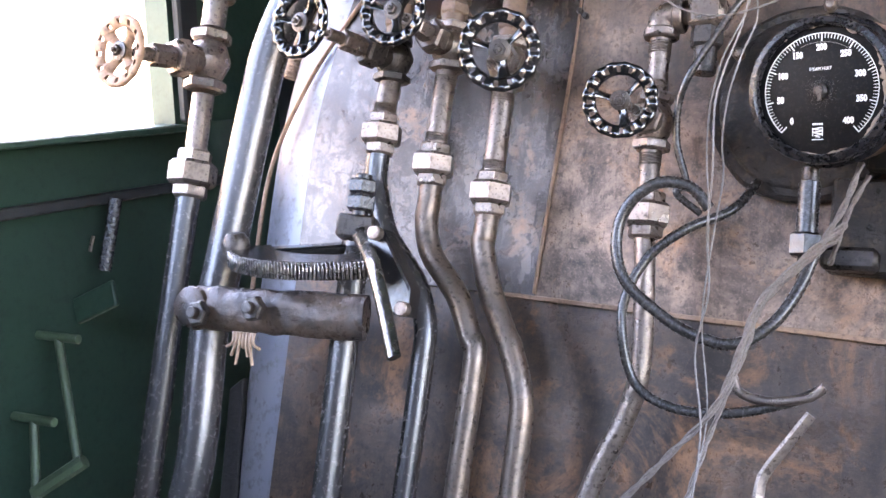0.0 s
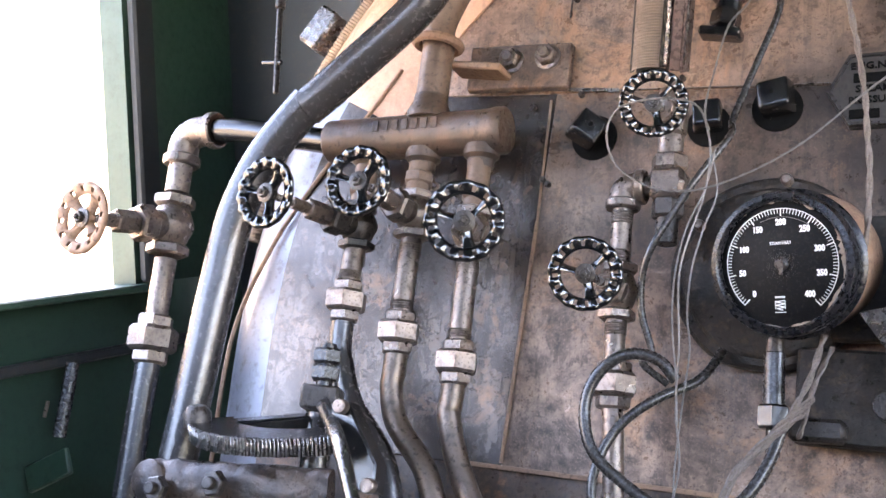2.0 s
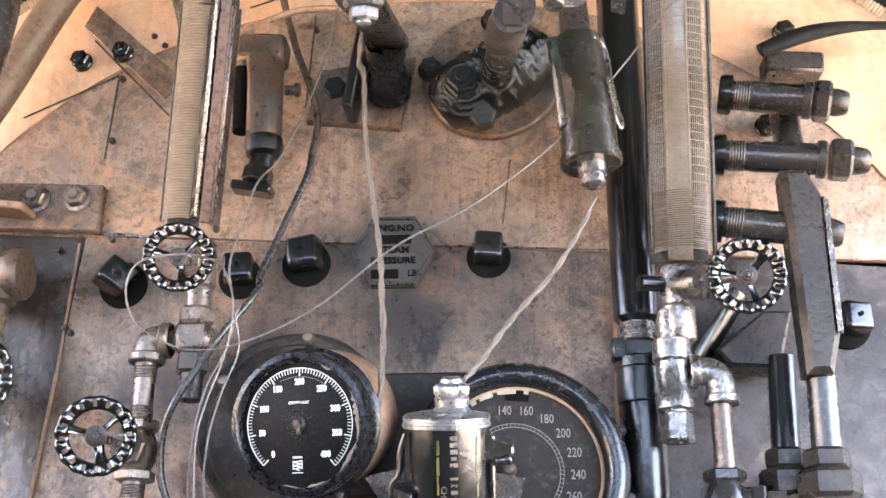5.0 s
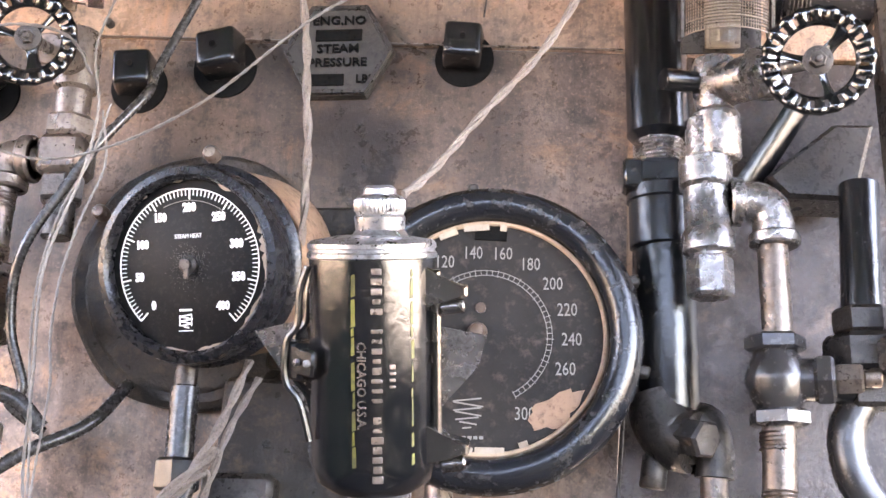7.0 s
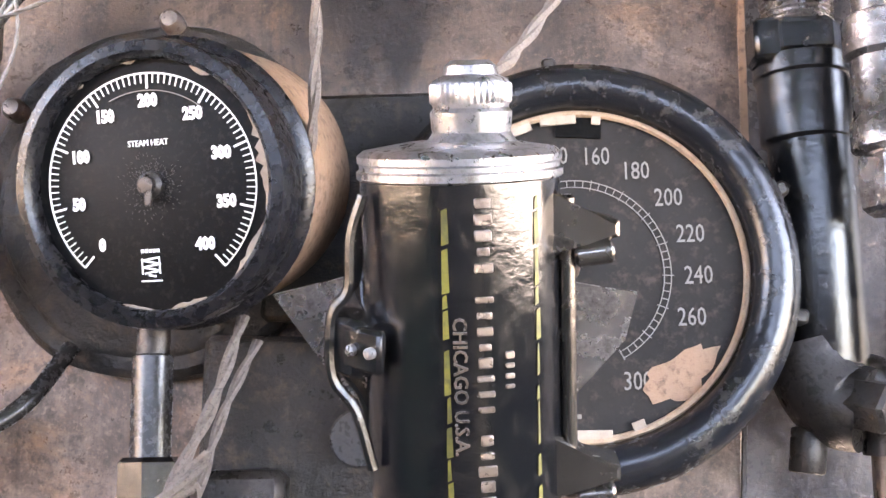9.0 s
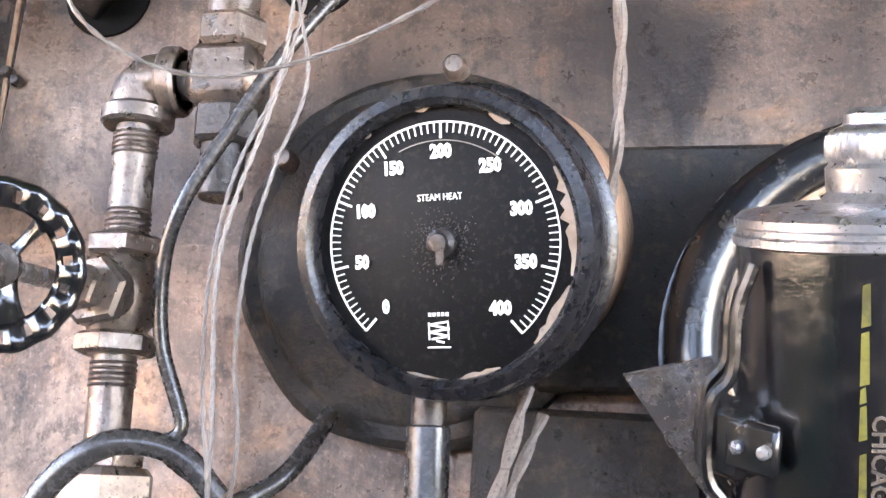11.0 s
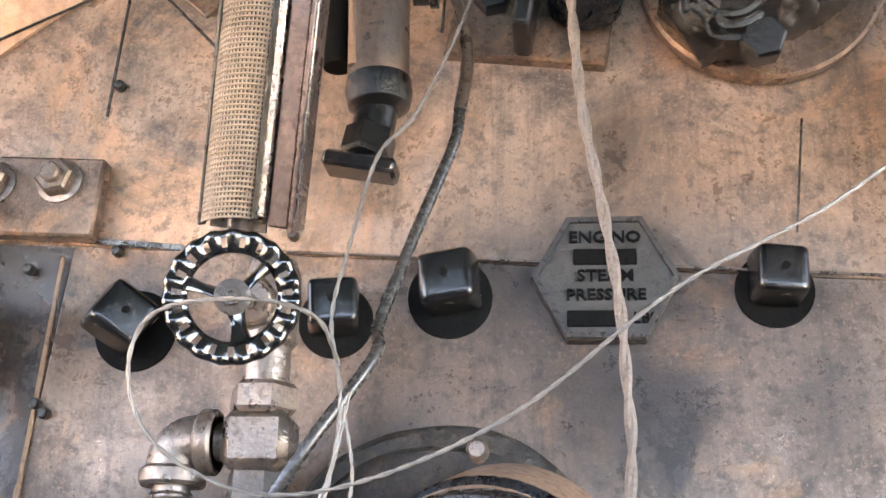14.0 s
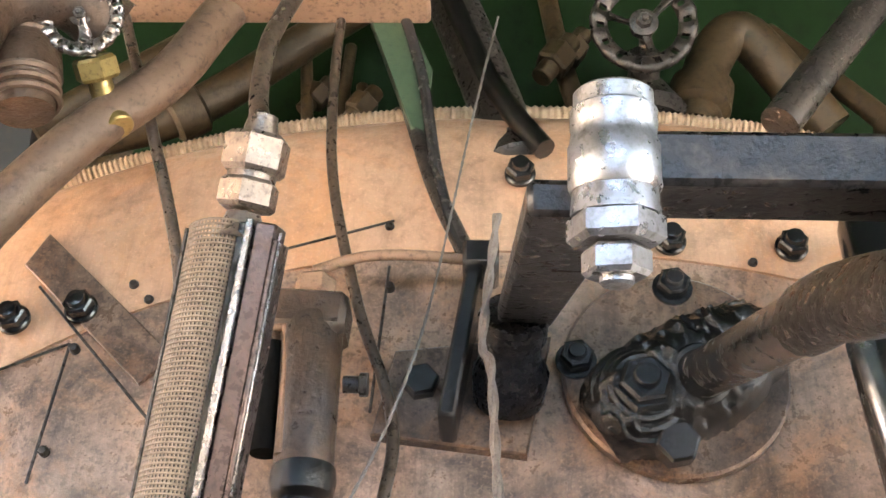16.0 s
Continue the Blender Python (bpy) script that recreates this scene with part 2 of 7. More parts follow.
MARKS = soot_marks(((0.008, 1.874), 0.085, 0.75), ((0.043, 1.764), 0.045, 0.8), ((-0.116, 1.863), 0.05, 0.6), ((0.147, 1.862), 0.045, 0.5), ((-0.399, 1.833), 0.05, 0.55), ((0.022, 2.011), 0.03, 0.5), ((-0.152, 1.730), 0.06, 0.6), ((0.172, 1.766), 0.035, 0.5), ((-0.006, 1.774), 0.05, 0.7), ((-0.325, 1.663), 0.05, 0.6), ((-0.537, 1.671), 0.06, 0.6), ((0.372, 1.389), 0.05, 0.5))
MAT = {
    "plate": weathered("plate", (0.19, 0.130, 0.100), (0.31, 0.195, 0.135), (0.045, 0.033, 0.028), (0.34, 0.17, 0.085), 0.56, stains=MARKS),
    # paler, warmer copy of plate: bounced light is put into the upper sheet's tone
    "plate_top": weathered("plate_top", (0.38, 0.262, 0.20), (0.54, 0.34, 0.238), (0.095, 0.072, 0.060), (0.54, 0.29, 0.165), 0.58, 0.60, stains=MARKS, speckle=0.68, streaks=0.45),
    # grey right sheet, darkened further for the shade at lower right
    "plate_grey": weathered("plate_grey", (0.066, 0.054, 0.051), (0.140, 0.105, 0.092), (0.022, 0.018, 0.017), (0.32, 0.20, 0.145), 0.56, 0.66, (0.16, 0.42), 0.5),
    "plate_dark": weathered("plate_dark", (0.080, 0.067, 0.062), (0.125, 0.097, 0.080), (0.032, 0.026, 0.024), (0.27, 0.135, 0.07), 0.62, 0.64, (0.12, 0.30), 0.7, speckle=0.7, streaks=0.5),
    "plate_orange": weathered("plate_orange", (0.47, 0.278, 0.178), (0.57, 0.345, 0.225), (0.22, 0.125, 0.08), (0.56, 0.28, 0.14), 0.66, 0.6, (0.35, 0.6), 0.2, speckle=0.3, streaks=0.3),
    # blue in the steel colour stands for window light on the jacket edge
    "flange": surface("flange", (0.17, 0.18, 0.215), (0.235, 0.22, 0.23), (0.10, 0.085, 0.08), 6, 50, (0.3, 0.5), 0.5, 0.15),
    "rim": surface("rim", (0.36, 0.25, 0.17), (0.26, 0.17, 0.11), None, 20, 160, (0.6, 0.85), 0.0, 0.5),
    "iron": surface("iron", (0.032, 0.029, 0.028), (0.062, 0.050, 0.043), (0.014, 0.012, 0.012), 26, 120, (0.16, 0.48), 0.5, 0.4, 0.5, rand=0.12),
    "black": surface("black", (0.006, 0.006, 0.007), (0.009, 0.009, 0.009), (0.022, 0.018, 0.016), 24, 90, (0.06, 0.30), 0.0, 0.22, 0.55, 0.0, spec=0.6),
    "grease": surface("grease", (0.003, 0.003, 0.003), (0.005, 0.004, 0.004), (0.007, 0.006, 0.005), 70, 190, (0.03, 0.10), 0.0, 0.5, 0.5, 0.0, spec=0.5),
    "steel": surface("steel", (0.135, 0.112, 0.101), (0.225, 0.170, 0.138), (0.040, 0.030, 0.026), 34, 85, (0.18, 0.48), 0.72, 0.40, 0.5, rand=0.15),
    "bright": surface("bright", (0.32, 0.30, 0.295), (0.19, 0.168, 0.158), (0.05, 0.042, 0.038), 34, 75, (0.14, 0.40), 0.85, 0.35, 0.52),
    "pipe": surface("pipe", (0.028, 0.027, 0.029), (0.040, 0.034, 0.031), (0.045, 0.034, 0.029), 16, 120, (0.10, 0.34), 0.2, 0.2, 0.56, spec=0.8),
    "rust": surface("rust", (0.20, 0.12, 0.08), (0.29, 0.17, 0.105), (0.07, 0.045, 0.035), 16, 130, (0.5, 0.8), 0.1, 0.4),
    "casting": surface("casting", (0.036, 0.029, 0.026), (0.15, 0.088, 0.054), (0.018, 0.014, 0.013), 20, 80, (0.22, 0.52), 0.3, 0.55, 0.54),
    "enamel": surface("enamel", (0.005, 0.005, 0.006), (0.007, 0.007, 0.007), (0.020, 0.017, 0.015), 24, 90, (0.05, 0.22), 0.0, 0.14, 0.6, spec=0.9),
    "chrome": surface("chrome", (0.46, 0.45, 0.455), (0.30, 0.285, 0.285), (0.08, 0.07, 0.06), 30, 60, (0.14, 0.34), 0.95, 0.25, 0.6),
    # rusty lower sheet; shade low on the backhead is darkened into its colours
    "plate_low_shaded": weathered("plate_low_shaded", (0.060, 0.042, 0.034), (0.115, 0.068, 0.045), (0.024, 0.019, 0.017), (0.30, 0.14, 0.065), 0.57, 0.60),
    "soot": surface("soot", (0.010, 0.009, 0.009), (0.012, 0.011, 0.010), (0.018, 0.015, 0.013), 25, 120, (0.5, 0.8), 0.0, 0.9, 0.5, spec=0.25),
    "satin": surface("satin", (0.008, 0.008, 0.010), (0.011, 0.010, 0.011), (0.018, 0.016, 0.015), 26, 130, (0.15, 0.40), 0.0, 0.22, 0.55, spec=0.4),
    "rustpipe": surface("rustpipe", (0.175, 0.108, 0.072), (0.105, 0.068, 0.048), (0.045, 0.030, 0.024), 18, 90, (0.38, 0.65), 0.2, 0.4),
    "gauze": surface("gauze", (0.30, 0.225, 0.165), (0.20, 0.147, 0.108), (0.11, 0.08, 0.06), 30, 200, (0.4, 0.65), 0.3, 0.2),
    "copper": surface("copper", (0.105, 0.084, 0.072), (0.165, 0.112, 0.080), (0.035, 0.026, 0.022), 24, 80, (0.2, 0.45), 0.65, 0.30),
    "cord": surface("cord", (0.19, 0.155, 0.135), (0.115, 0.090, 0.077), (0.05, 0.038, 0.033), 60, 400, (0.7, 0.9), 0.0, 0.6),
    "wire": surface("wire", (0.185, 0.168, 0.155), (0.115, 0.100, 0.092), None, 60, 400, (0.35, 0.6), 0.5, 0.3),
    "rubber": surface("rubber", (0.026, 0.025, 0.025), (0.034, 0.030, 0.028), (0.030, 0.027, 0.026), 30, 200, (0.16, 0.36), 0.0, 0.08, spec=0.5),
    "green": surface("green", (0.010, 0.034, 0.020), (0.015, 0.046, 0.028), (0.012, 0.03, 0.02), 5, 60, (0.4, 0.65), 0.0, 0.1),
    "green_metal": surface("green_metal", (0.05, 0.085, 0.045), (0.035, 0.06, 0.035), (0.03, 0.05, 0.04), 20, 120, (0.35, 0.6), 0.1, 0.2),
    "darkwall": surface("darkwall", (0.013, 0.015, 0.017), (0.022, 0.025, 0.026), (0.035, 0.03, 0.026), 4, 50, (0.4, 0.65), 0.0, 0.1, spec=0.3),
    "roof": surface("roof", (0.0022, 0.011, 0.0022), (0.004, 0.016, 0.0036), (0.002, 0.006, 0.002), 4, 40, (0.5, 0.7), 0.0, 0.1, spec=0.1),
    "dial": surface("dial", (0.0045, 0.0045, 0.005), (0.006, 0.006, 0.006), (0.022, 0.019, 0.017), 20, 230, (0.35, 0.65), 0.0, 0.12, 0.55, spec=0.12),
    "dial_old": surface("dial_old", (0.011, 0.010, 0.010), (0.024, 0.021, 0.019), (0.055, 0.043, 0.036), 16, 90, (0.45, 0.75), 0.0, 0.1, 0.5, spec=0.15),
    "hole": surface("hole", (0.004, 0.004, 0.004), (0.006, 0.006, 0.006), None, 30, 200, (0.7, 0.9), spec=0.05),
    "clampiron": surface("clampiron", (0.028, 0.024, 0.024), (0.17, 0.105, 0.07), (0.02, 0.016, 0.015), 13, 70, (0.15, 0.5), 0.3, 0.7, 0.58),
    "darksteel": surface("darksteel", (0.20, 0.182, 0.165), (0.11, 0.098, 0.088), (0.05, 0.043, 0.04), 24, 70, (0.12, 0.34), 0.9, 0.18, 0.5),
    "silver": surface("silver", (0.33, 0.325, 0.335), (0.21, 0.20, 0.20), (0.10, 0.085, 0.075), 35, 110, (0.2, 0.45), 0.8, 0.2, 0.55),
    "forged": surface("forged", (0.010, 0.010, 0.011), (0.022, 0.019, 0.018), (0.07, 0.06, 0.055), 30, 80, (0.15, 0.5), 0.0, 0.4, 0.55, spec=0.35),
    "turret": surface("turret", (0.034, 0.022, 0.010), (0.060, 0.037, 0.016), (0.012, 0.009, 0.006), 18, 100, (0.35, 0.65), 0.2, 0.4, 0.5),
    "flaky": surface("flaky", (0.016, 0.014, 0.013), (0.030, 0.023, 0.019), (0.075, 0.050, 0.035), 30, 60, (0.22, 0.6), 0.0, 1.0, 0.5, spec=0.3),
    "dusty": surface("dusty", (0.040, 0.033, 0.028), (0.022, 0.019, 0.017), (0.010, 0.009, 0.008), 40, 110, (0.3, 0.55), 0.1, 0.5, 0.5),
    "oxblood": surface("oxblood", (0.125, 0.085, 0.078), (0.085, 0.062, 0.057), (0.035, 0.026, 0.024), 30, 90, (0.18, 0.42), 0.6, 0.2, 0.5),
    "rim_black": surface("rim_black", (0.009, 0.010, 0.013), (0.014, 0.014, 0.015), (0.040, 0.034, 0.030), 22, 75, (0.10, 0.34), 0.1, 0.2, 0.55, spec=0.55),
    "worn_pipe": surface("worn_pipe", (0.050, 0.050, 0.054), (0.080, 0.064, 0.056), (0.040, 0.036, 0.036), 7, 140, (0.12, 0.34), 0.5, 0.16, 0.60, spec=0.8),
    "mark": plain("mark", (0.82, 0.80, 0.76), 0.5),
    "mark_old": plain("mark_old", (0.17, 0.155, 0.14), 0.6),
    "ivory": surface("ivory", (0.36, 0.30, 0.24), (0.20, 0.145, 0.10), None, 40, 200, (0.5, 0.7), 0.0, 0.2),
    "yellow": surface("yellow", (0.17, 0.150, 0.022), (0.035, 0.032, 0.010), (0.010, 0.010, 0.008), 60, 150, (0.35, 0.6), 0.0, 0.1, 0.47),
    "wood": surface("wood", (0.30, 0.19, 0.12), (0.24, 0.15, 0.10), (0.16, 0.1, 0.07), 9, 90, (0.5, 0.75), 0.0, 0.2),
    "tan": surface("tan", (0.44, 0.36, 0.28), (0.52, 0.44, 0.35), (0.27, 0.22, 0.17), 10, 90, (0.6, 0.8), 0.0, 0.3),
    "dirt": surface("dirt", (0.29, 0.28, 0.265), (0.22, 0.215, 0.20), (0.13, 0.125, 0.115), 0.4, 6, (0.8, 0.95), 0.0, 0.4),
    "brass": surface("brass", (0.42, 0.32, 0.13), (0.30, 0.22, 0.10), (0.14, 0.1, 0.06), 24, 150, (0.25, 0.5), 0.8, 0.2),
}
glass, gn, gl, gb = material("glass")
gb.inputs["Transmission Weight"].default_value = 1.0
gb.inputs["Roughness"].default_value = 0.03
gb.inputs["IOR"].default_value = 1.45
MAT["glass"] = glass


# ---- mesh tools ----
V = Vector


def thing(name, label, category, at=(0, 0, 0), group="", base=LEAN_BACK, turn=None):
    ob = new(name)
    ob.empty_display_size = 0.02
    ob.matrix_world = base @ Matrix.Translation(at) @ (turn or Matrix())
    ob["at"] = tuple(at)
    return tagged(ob, label, category, group)


def part(name, bm, mat, parent=None, label="", sharp=38, home=None):
    """Links a bmesh as one mesh. Its points are on the back plate's plan; home: the parent thing whose base is taken off."""
    base = parent
    while base is not None and base.parent is not None:
        base = base.parent
    if base is not None and "at" in base:
        bmesh.ops.translate(bm, verts=bm.verts, vec=-V(base["at"]))
    bmesh.ops.recalc_face_normals(bm, faces=bm.faces)
    me = bpy.data.meshes.new(name)
    bm.to_mesh(me)
    bm.free()
    me.materials.append(MAT[mat])
    me.shade_smooth()
    me.set_sharp_from_angle(angle=radians(sharp))
    ob = new(name, me)
    if parent is not None:
        ob.parent = parent
    if label:
        ob["label"] = label
    return ob


def frame_of(axis):
    z = V(axis).normalized()
    x = z.orthogonal().normalized()
    if abs(z.z) < 0.99:
        x = V((0, 0, 1)).cross(z).normalized()
    return x, z.cross(x), z


def lathe(bm, base, axis, profile, n=28, turn=0.0):
    """Revolve (radius, height) pairs about axis from base; closes ends that reach radius 0 or are left open with caps."""
    x, y, z = frame_of(axis)
    base = V(base)
    rings = []
    for r, hgt in profile:
        if r < 1e-6:
            rings.append([bm.verts.new(base + z * hgt)])
        else:
            rings.append([bm.verts.new(base + z * hgt + (x * math.cos(turn + 2 * math.pi * k / n) + y * math.sin(turn + 2 * math.pi * k / n)) * r) for k in range(n)])
    for a, b in zip(rings, rings[1:]):
        for k in range(n):
            j = (k + 1) % n
            q = [a[k % len(a)], a[j % len(a)], b[j % len(b)], b[k % len(b)]]
            q = list(dict.fromkeys(q))
            if len(q) > 2:
                bm.faces.new(q)
    for ring in (rings[0], rings[-1]):
        if len(ring) > 2:
            bm.faces.new(ring)
    return bm


def rod(bm, a, b, r, r2=None, n=20, bevel=0.0015):
    d = V(b) - V(a)
    hgt = d.length
    r2 = r if r2 is None else r2
    e = min(bevel, r * 0.4, hgt * 0.3)
    return lathe(bm, a, d, [(r - e, 0), (r, e), (r2, hgt - e), (r2 - e, hgt)], n)


def nut(bm, a, b, r, turn=0.2):
    """A six-sided nut with chamfered corners; r is half the width over the corners."""
    d = V(b) - V(a)
    hgt = d.length
    e = min(hgt * 0.18, r * 0.15)
    return lathe(bm, a, d, [(r * 0.86, 0), (r, e), (r, hgt - e), (r * 0.86, hgt)], 6, turn)


def bend(pts, steps=8):
    """A smooth line through the points."""
    p = [V(q) for q in pts]
    p = [p[0] * 2 - p[1]] + p + [p[-1] * 2 - p[-2]]
    out = []
    for i in range(1, len(p) - 2):
        for s in range(steps):
            t = s / steps
            a, b, c, d = p[i - 1], p[i], p[i + 1], p[i + 2]
            out.append(0.5 * (2 * b + (c - a) * t + (2 * a - 5 * b + 4 * c - d) * t * t + (3 * b - a - 3 * c + d) * t ** 3))
    out.append(p[-2])
    return out


def tube(bm, pts, r, n=14, smooth=8, flat=1.0):
    """A pipe or cord along the points."""
    path = bend(pts, smooth) if smooth else [V(q) for q in pts]
    prev = None
    rings = []
    for i, q in enumerate(path):
        d = (path[min(i + 1, len(path) - 1)] - path[max(i - 1, 0)]).normalized()
        if prev is None:
            x = d.orthogonal().normalized()
        else:
            x = (prev - d * prev.dot(d)).normalized()
        prev = x
        y = d.cross(x)
        rr = r(i / max(1, len(path) - 1)) if callable(r) else r
        rings.append([bm.verts.new(q + (x * math.cos(2 * math.pi * k / n) + y * math.sin(2 * math.pi * k / n) * flat) * rr) for k in range(n)])
    for a, b in zip(rings, rings[1:]):
        for k in range(n):
            j = (k + 1) % n
            bm.faces.new((a[k], a[j], b[j], b[k]))
    bm.faces.new(rings[0])
    bm.faces.new(rings[-1])
    return bm


def box(bm, centre, size, turn=(0, 0, 0), bevel=0.002):
    tmp = bmesh.new()
    bmesh.ops.create_cube(tmp, size=1)
    bmesh.ops.scale(tmp, verts=tmp.verts, vec=V(size))
    e = min(bevel, min(size) * 0.3)
    if e > 0:
        bmesh.ops.bevel(tmp, geom=tmp.edges[:], offset=e, segments=1, affect='EDGES')
    bmesh.ops.transform(tmp, matrix=pose(*centre, *turn), verts=tmp.verts)
    join(bm, tmp)
    return bm


def join(bm, other):
    me = bpy.data.meshes.new("scrap")
    other.to_mesh(me)
    other.free()
    bm.from_mesh(me)
    bpy.data.meshes.remove(me)


def slab(bm, outline, y0, y1, bevel=0.0):
    """A flat plate with an outline in (x, z), between two depths."""
    tmp = bmesh.new()
    a = [tmp.verts.new((x, y0, z)) for x, z in outline]
    b = [tmp.verts.new((x, y1, z)) for x, z in outline]
    tmp.faces.new(a)
    tmp.faces.new(b)
    k = len(a)
    for i in range(k):
        tmp.faces.new((a[i], a[(i + 1) % k], b[(i + 1) % k], b[i]))
    if bevel:
        bmesh.ops.bevel(tmp, geom=[e for e in tmp.edges if abs(e.verts[0].co.y - y0) < 1e-6 and abs(e.verts[1].co.y - y0) < 1e-6], offset=bevel, segments=1, affect='EDGES')
    join(bm, tmp)
    return bm


def torus(bm, centre, axis, big, small, n=40, k=10, arc=(0, 360)):
    x, y, z = frame_of(axis)
    c = V(centre)
    full = arc[1] - arc[0] >= 360
    rings = []
    for i in range(n if full else n + 1):
        a = radians(arc[0] + (arc[1] - arc[0]) * i / n)
        d = x * math.cos(a) + y * math.sin(a)
        rings.append([bm.verts.new(c + d * (big + small * math.cos(2 * math.pi * j / k)) + z * small * math.sin(2 * math.pi * j / k)) for j in range(k)])
    for i in range(n):
        a, b = rings[i], rings[(i + 1) % len(rings)]
        for j in range(k):
            m = (j + 1) % k
            bm.faces.new((a[j], a[m], b[m], b[j]))
    return bm


def B():
    return bmesh.new()


def words(text, size, parent, at, mat, turn=(90, 0, 0), depth=0.0006, name="lettering", squeeze=1.0, bold=0.0):
    c = bpy.data.curves.new(name, 'FONT')
    c.body = text
    c.size = size
    c.extrude = depth
    c.align_x, c.align_y = 'CENTER', 'CENTER'
    c.resolution_u = 2
    c.offset = size * bold
    tmp = new("scrap", c)
    bpy.context.view_layer.update()
    me = bpy.data.meshes.new_from_object(tmp.evaluated_get(bpy.context.evaluated_depsgraph_get()))
    bpy.data.objects.remove(tmp)
    bpy.data.curves.remove(c)
    me.materials.append(MAT[mat])
    me.transform(pose(*at, *turn) @ Matrix.Diagonal((squeeze, 1, 1, 1)))
    base = parent
    while base.parent is not None:
        base = base.parent
    me.transform(Matrix.Translation(-V(base["at"])))
    ob = new(name, me)
    ob.parent = parent
    return ob


def lerp(a, b, t):
    return V(a) * (1 - t) + V(b) * t


# ---- the cab round the boiler (upright) ----
def wall(name, outer, holes, axis, at, thick, mat, label):
    """An upright wall in the plane axis = at with rectangular openings; built of blocks butted round the openings."""
    (u0, v0, u1, v1) = outer
    us = sorted({u0, u1, *[q for hl in holes for q in (hl[0], hl[2])]})
    vs = sorted({v0, v1, *[q for hl in holes for q in (hl[1], hl[3])]})
    bm = B()
    for i in range(len(us) - 1):
        for j in range(len(vs) - 1):
            cu, cv = (us[i] + us[i + 1]) / 2, (vs[j] + vs[j + 1]) / 2
            if any(hl[0] < cu < hl[2] and hl[1] < cv < hl[3] for hl in holes):
                continue
            su, sv = us[i + 1] - us[i], vs[j + 1] - vs[j]
            if axis == 'x':
                box(bm, (at, cu, cv), (thick, su, sv), bevel=0)
            else:
                box(bm, (cu, at, cv), (su, thick, sv), bevel=0)
    bmesh.ops.remove_doubles(bm, verts=bm.verts, dist=1e-5)
    return tagged(part(name, bm, mat), label, "wall", kind="structure")


SIDE, FRONT, SILL = -1.43, 1.05, 1.512
floor = B()
box(floor, (0, -0.9, -0.03), (3.2, 3.4, 0.06), bevel=0)
tagged(part("floor", floor, "darkwall"), "dark steel deck of the cab", "floor", kind="structure")
wall("wall_west", (-2.6, 0, FRONT + 0.03, 2.72), [(-1.7, SILL, 0.69, 2.45)], 'x', SIDE - 0.03, 0.06, "green", "dark green painted cab side with an open window")
wall("wall_east", (-2.6, 0, FRONT + 0.03, 2.72), [(-2.0, 1.3, 0.45, 2.5)], 'x', 1.5, 0.06, "green", "dark green painted cab side with an open window")
wall("wall_north_1", (SIDE, 0, 1.47, 2.32), [(-0.99, 2.165, -0.905, 2.275)], 'y', FRONT + 0.03, 0.06, "darkwall", "dark painted cab front with a narrow lookout window")
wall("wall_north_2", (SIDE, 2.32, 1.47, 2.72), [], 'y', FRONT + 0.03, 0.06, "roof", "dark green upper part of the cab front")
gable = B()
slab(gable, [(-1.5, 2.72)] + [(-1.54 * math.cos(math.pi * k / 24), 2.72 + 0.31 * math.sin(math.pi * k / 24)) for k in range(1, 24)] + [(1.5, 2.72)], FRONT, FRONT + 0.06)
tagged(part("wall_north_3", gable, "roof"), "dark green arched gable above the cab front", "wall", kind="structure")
# added wall, never in view: holds back rear sky so side windows dominate
rear_block = B()
box(rear_block, (0, -2.63, 1.33), (3.06, 0.06, 2.78), bevel=0.01)
tagged(part("wall_south", rear_block, "darkwall"), "added unseen dark wall behind the cab that blocks rear light", "wall", kind="structure")
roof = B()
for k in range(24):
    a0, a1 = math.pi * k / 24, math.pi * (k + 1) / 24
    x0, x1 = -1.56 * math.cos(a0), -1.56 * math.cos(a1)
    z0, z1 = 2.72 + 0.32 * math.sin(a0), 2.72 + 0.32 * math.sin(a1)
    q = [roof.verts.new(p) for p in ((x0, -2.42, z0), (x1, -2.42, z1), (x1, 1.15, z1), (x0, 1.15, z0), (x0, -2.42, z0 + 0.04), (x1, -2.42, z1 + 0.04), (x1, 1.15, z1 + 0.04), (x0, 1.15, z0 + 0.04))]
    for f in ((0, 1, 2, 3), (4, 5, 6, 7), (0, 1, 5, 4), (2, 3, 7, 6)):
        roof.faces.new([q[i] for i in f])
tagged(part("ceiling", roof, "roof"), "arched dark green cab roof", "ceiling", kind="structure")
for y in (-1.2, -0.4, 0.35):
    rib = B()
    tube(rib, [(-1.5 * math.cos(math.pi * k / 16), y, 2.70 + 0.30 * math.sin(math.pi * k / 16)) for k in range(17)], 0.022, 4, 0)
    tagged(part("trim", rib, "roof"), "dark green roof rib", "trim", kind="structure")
sill = B()
box(sill, (SIDE + 0.02, -0.5, SILL - 0.008), (0.05, 2.36, 0.016), bevel=0.004)
tagged(part("window_sill", sill, "green"), "dark green window sill of the cab side", "sill", kind="structure")
belt = B()
box(belt, (SIDE + 0.010, -0.55, SILL - 0.128), (0.016, 3.0, 0.022), bevel=0.004)
tagged(part("trim", belt, "darkwall"), "dark belt rail under the window", "trim", kind="structure")
post = B()
box(post, (SIDE + 0.012, 0.73, 2.08), (0.024, 0.06, 1.13), bevel=0.006)
tagged(part("trim", post, "darkwall"), "dark upright post beside the window", "trim", kind="structure")
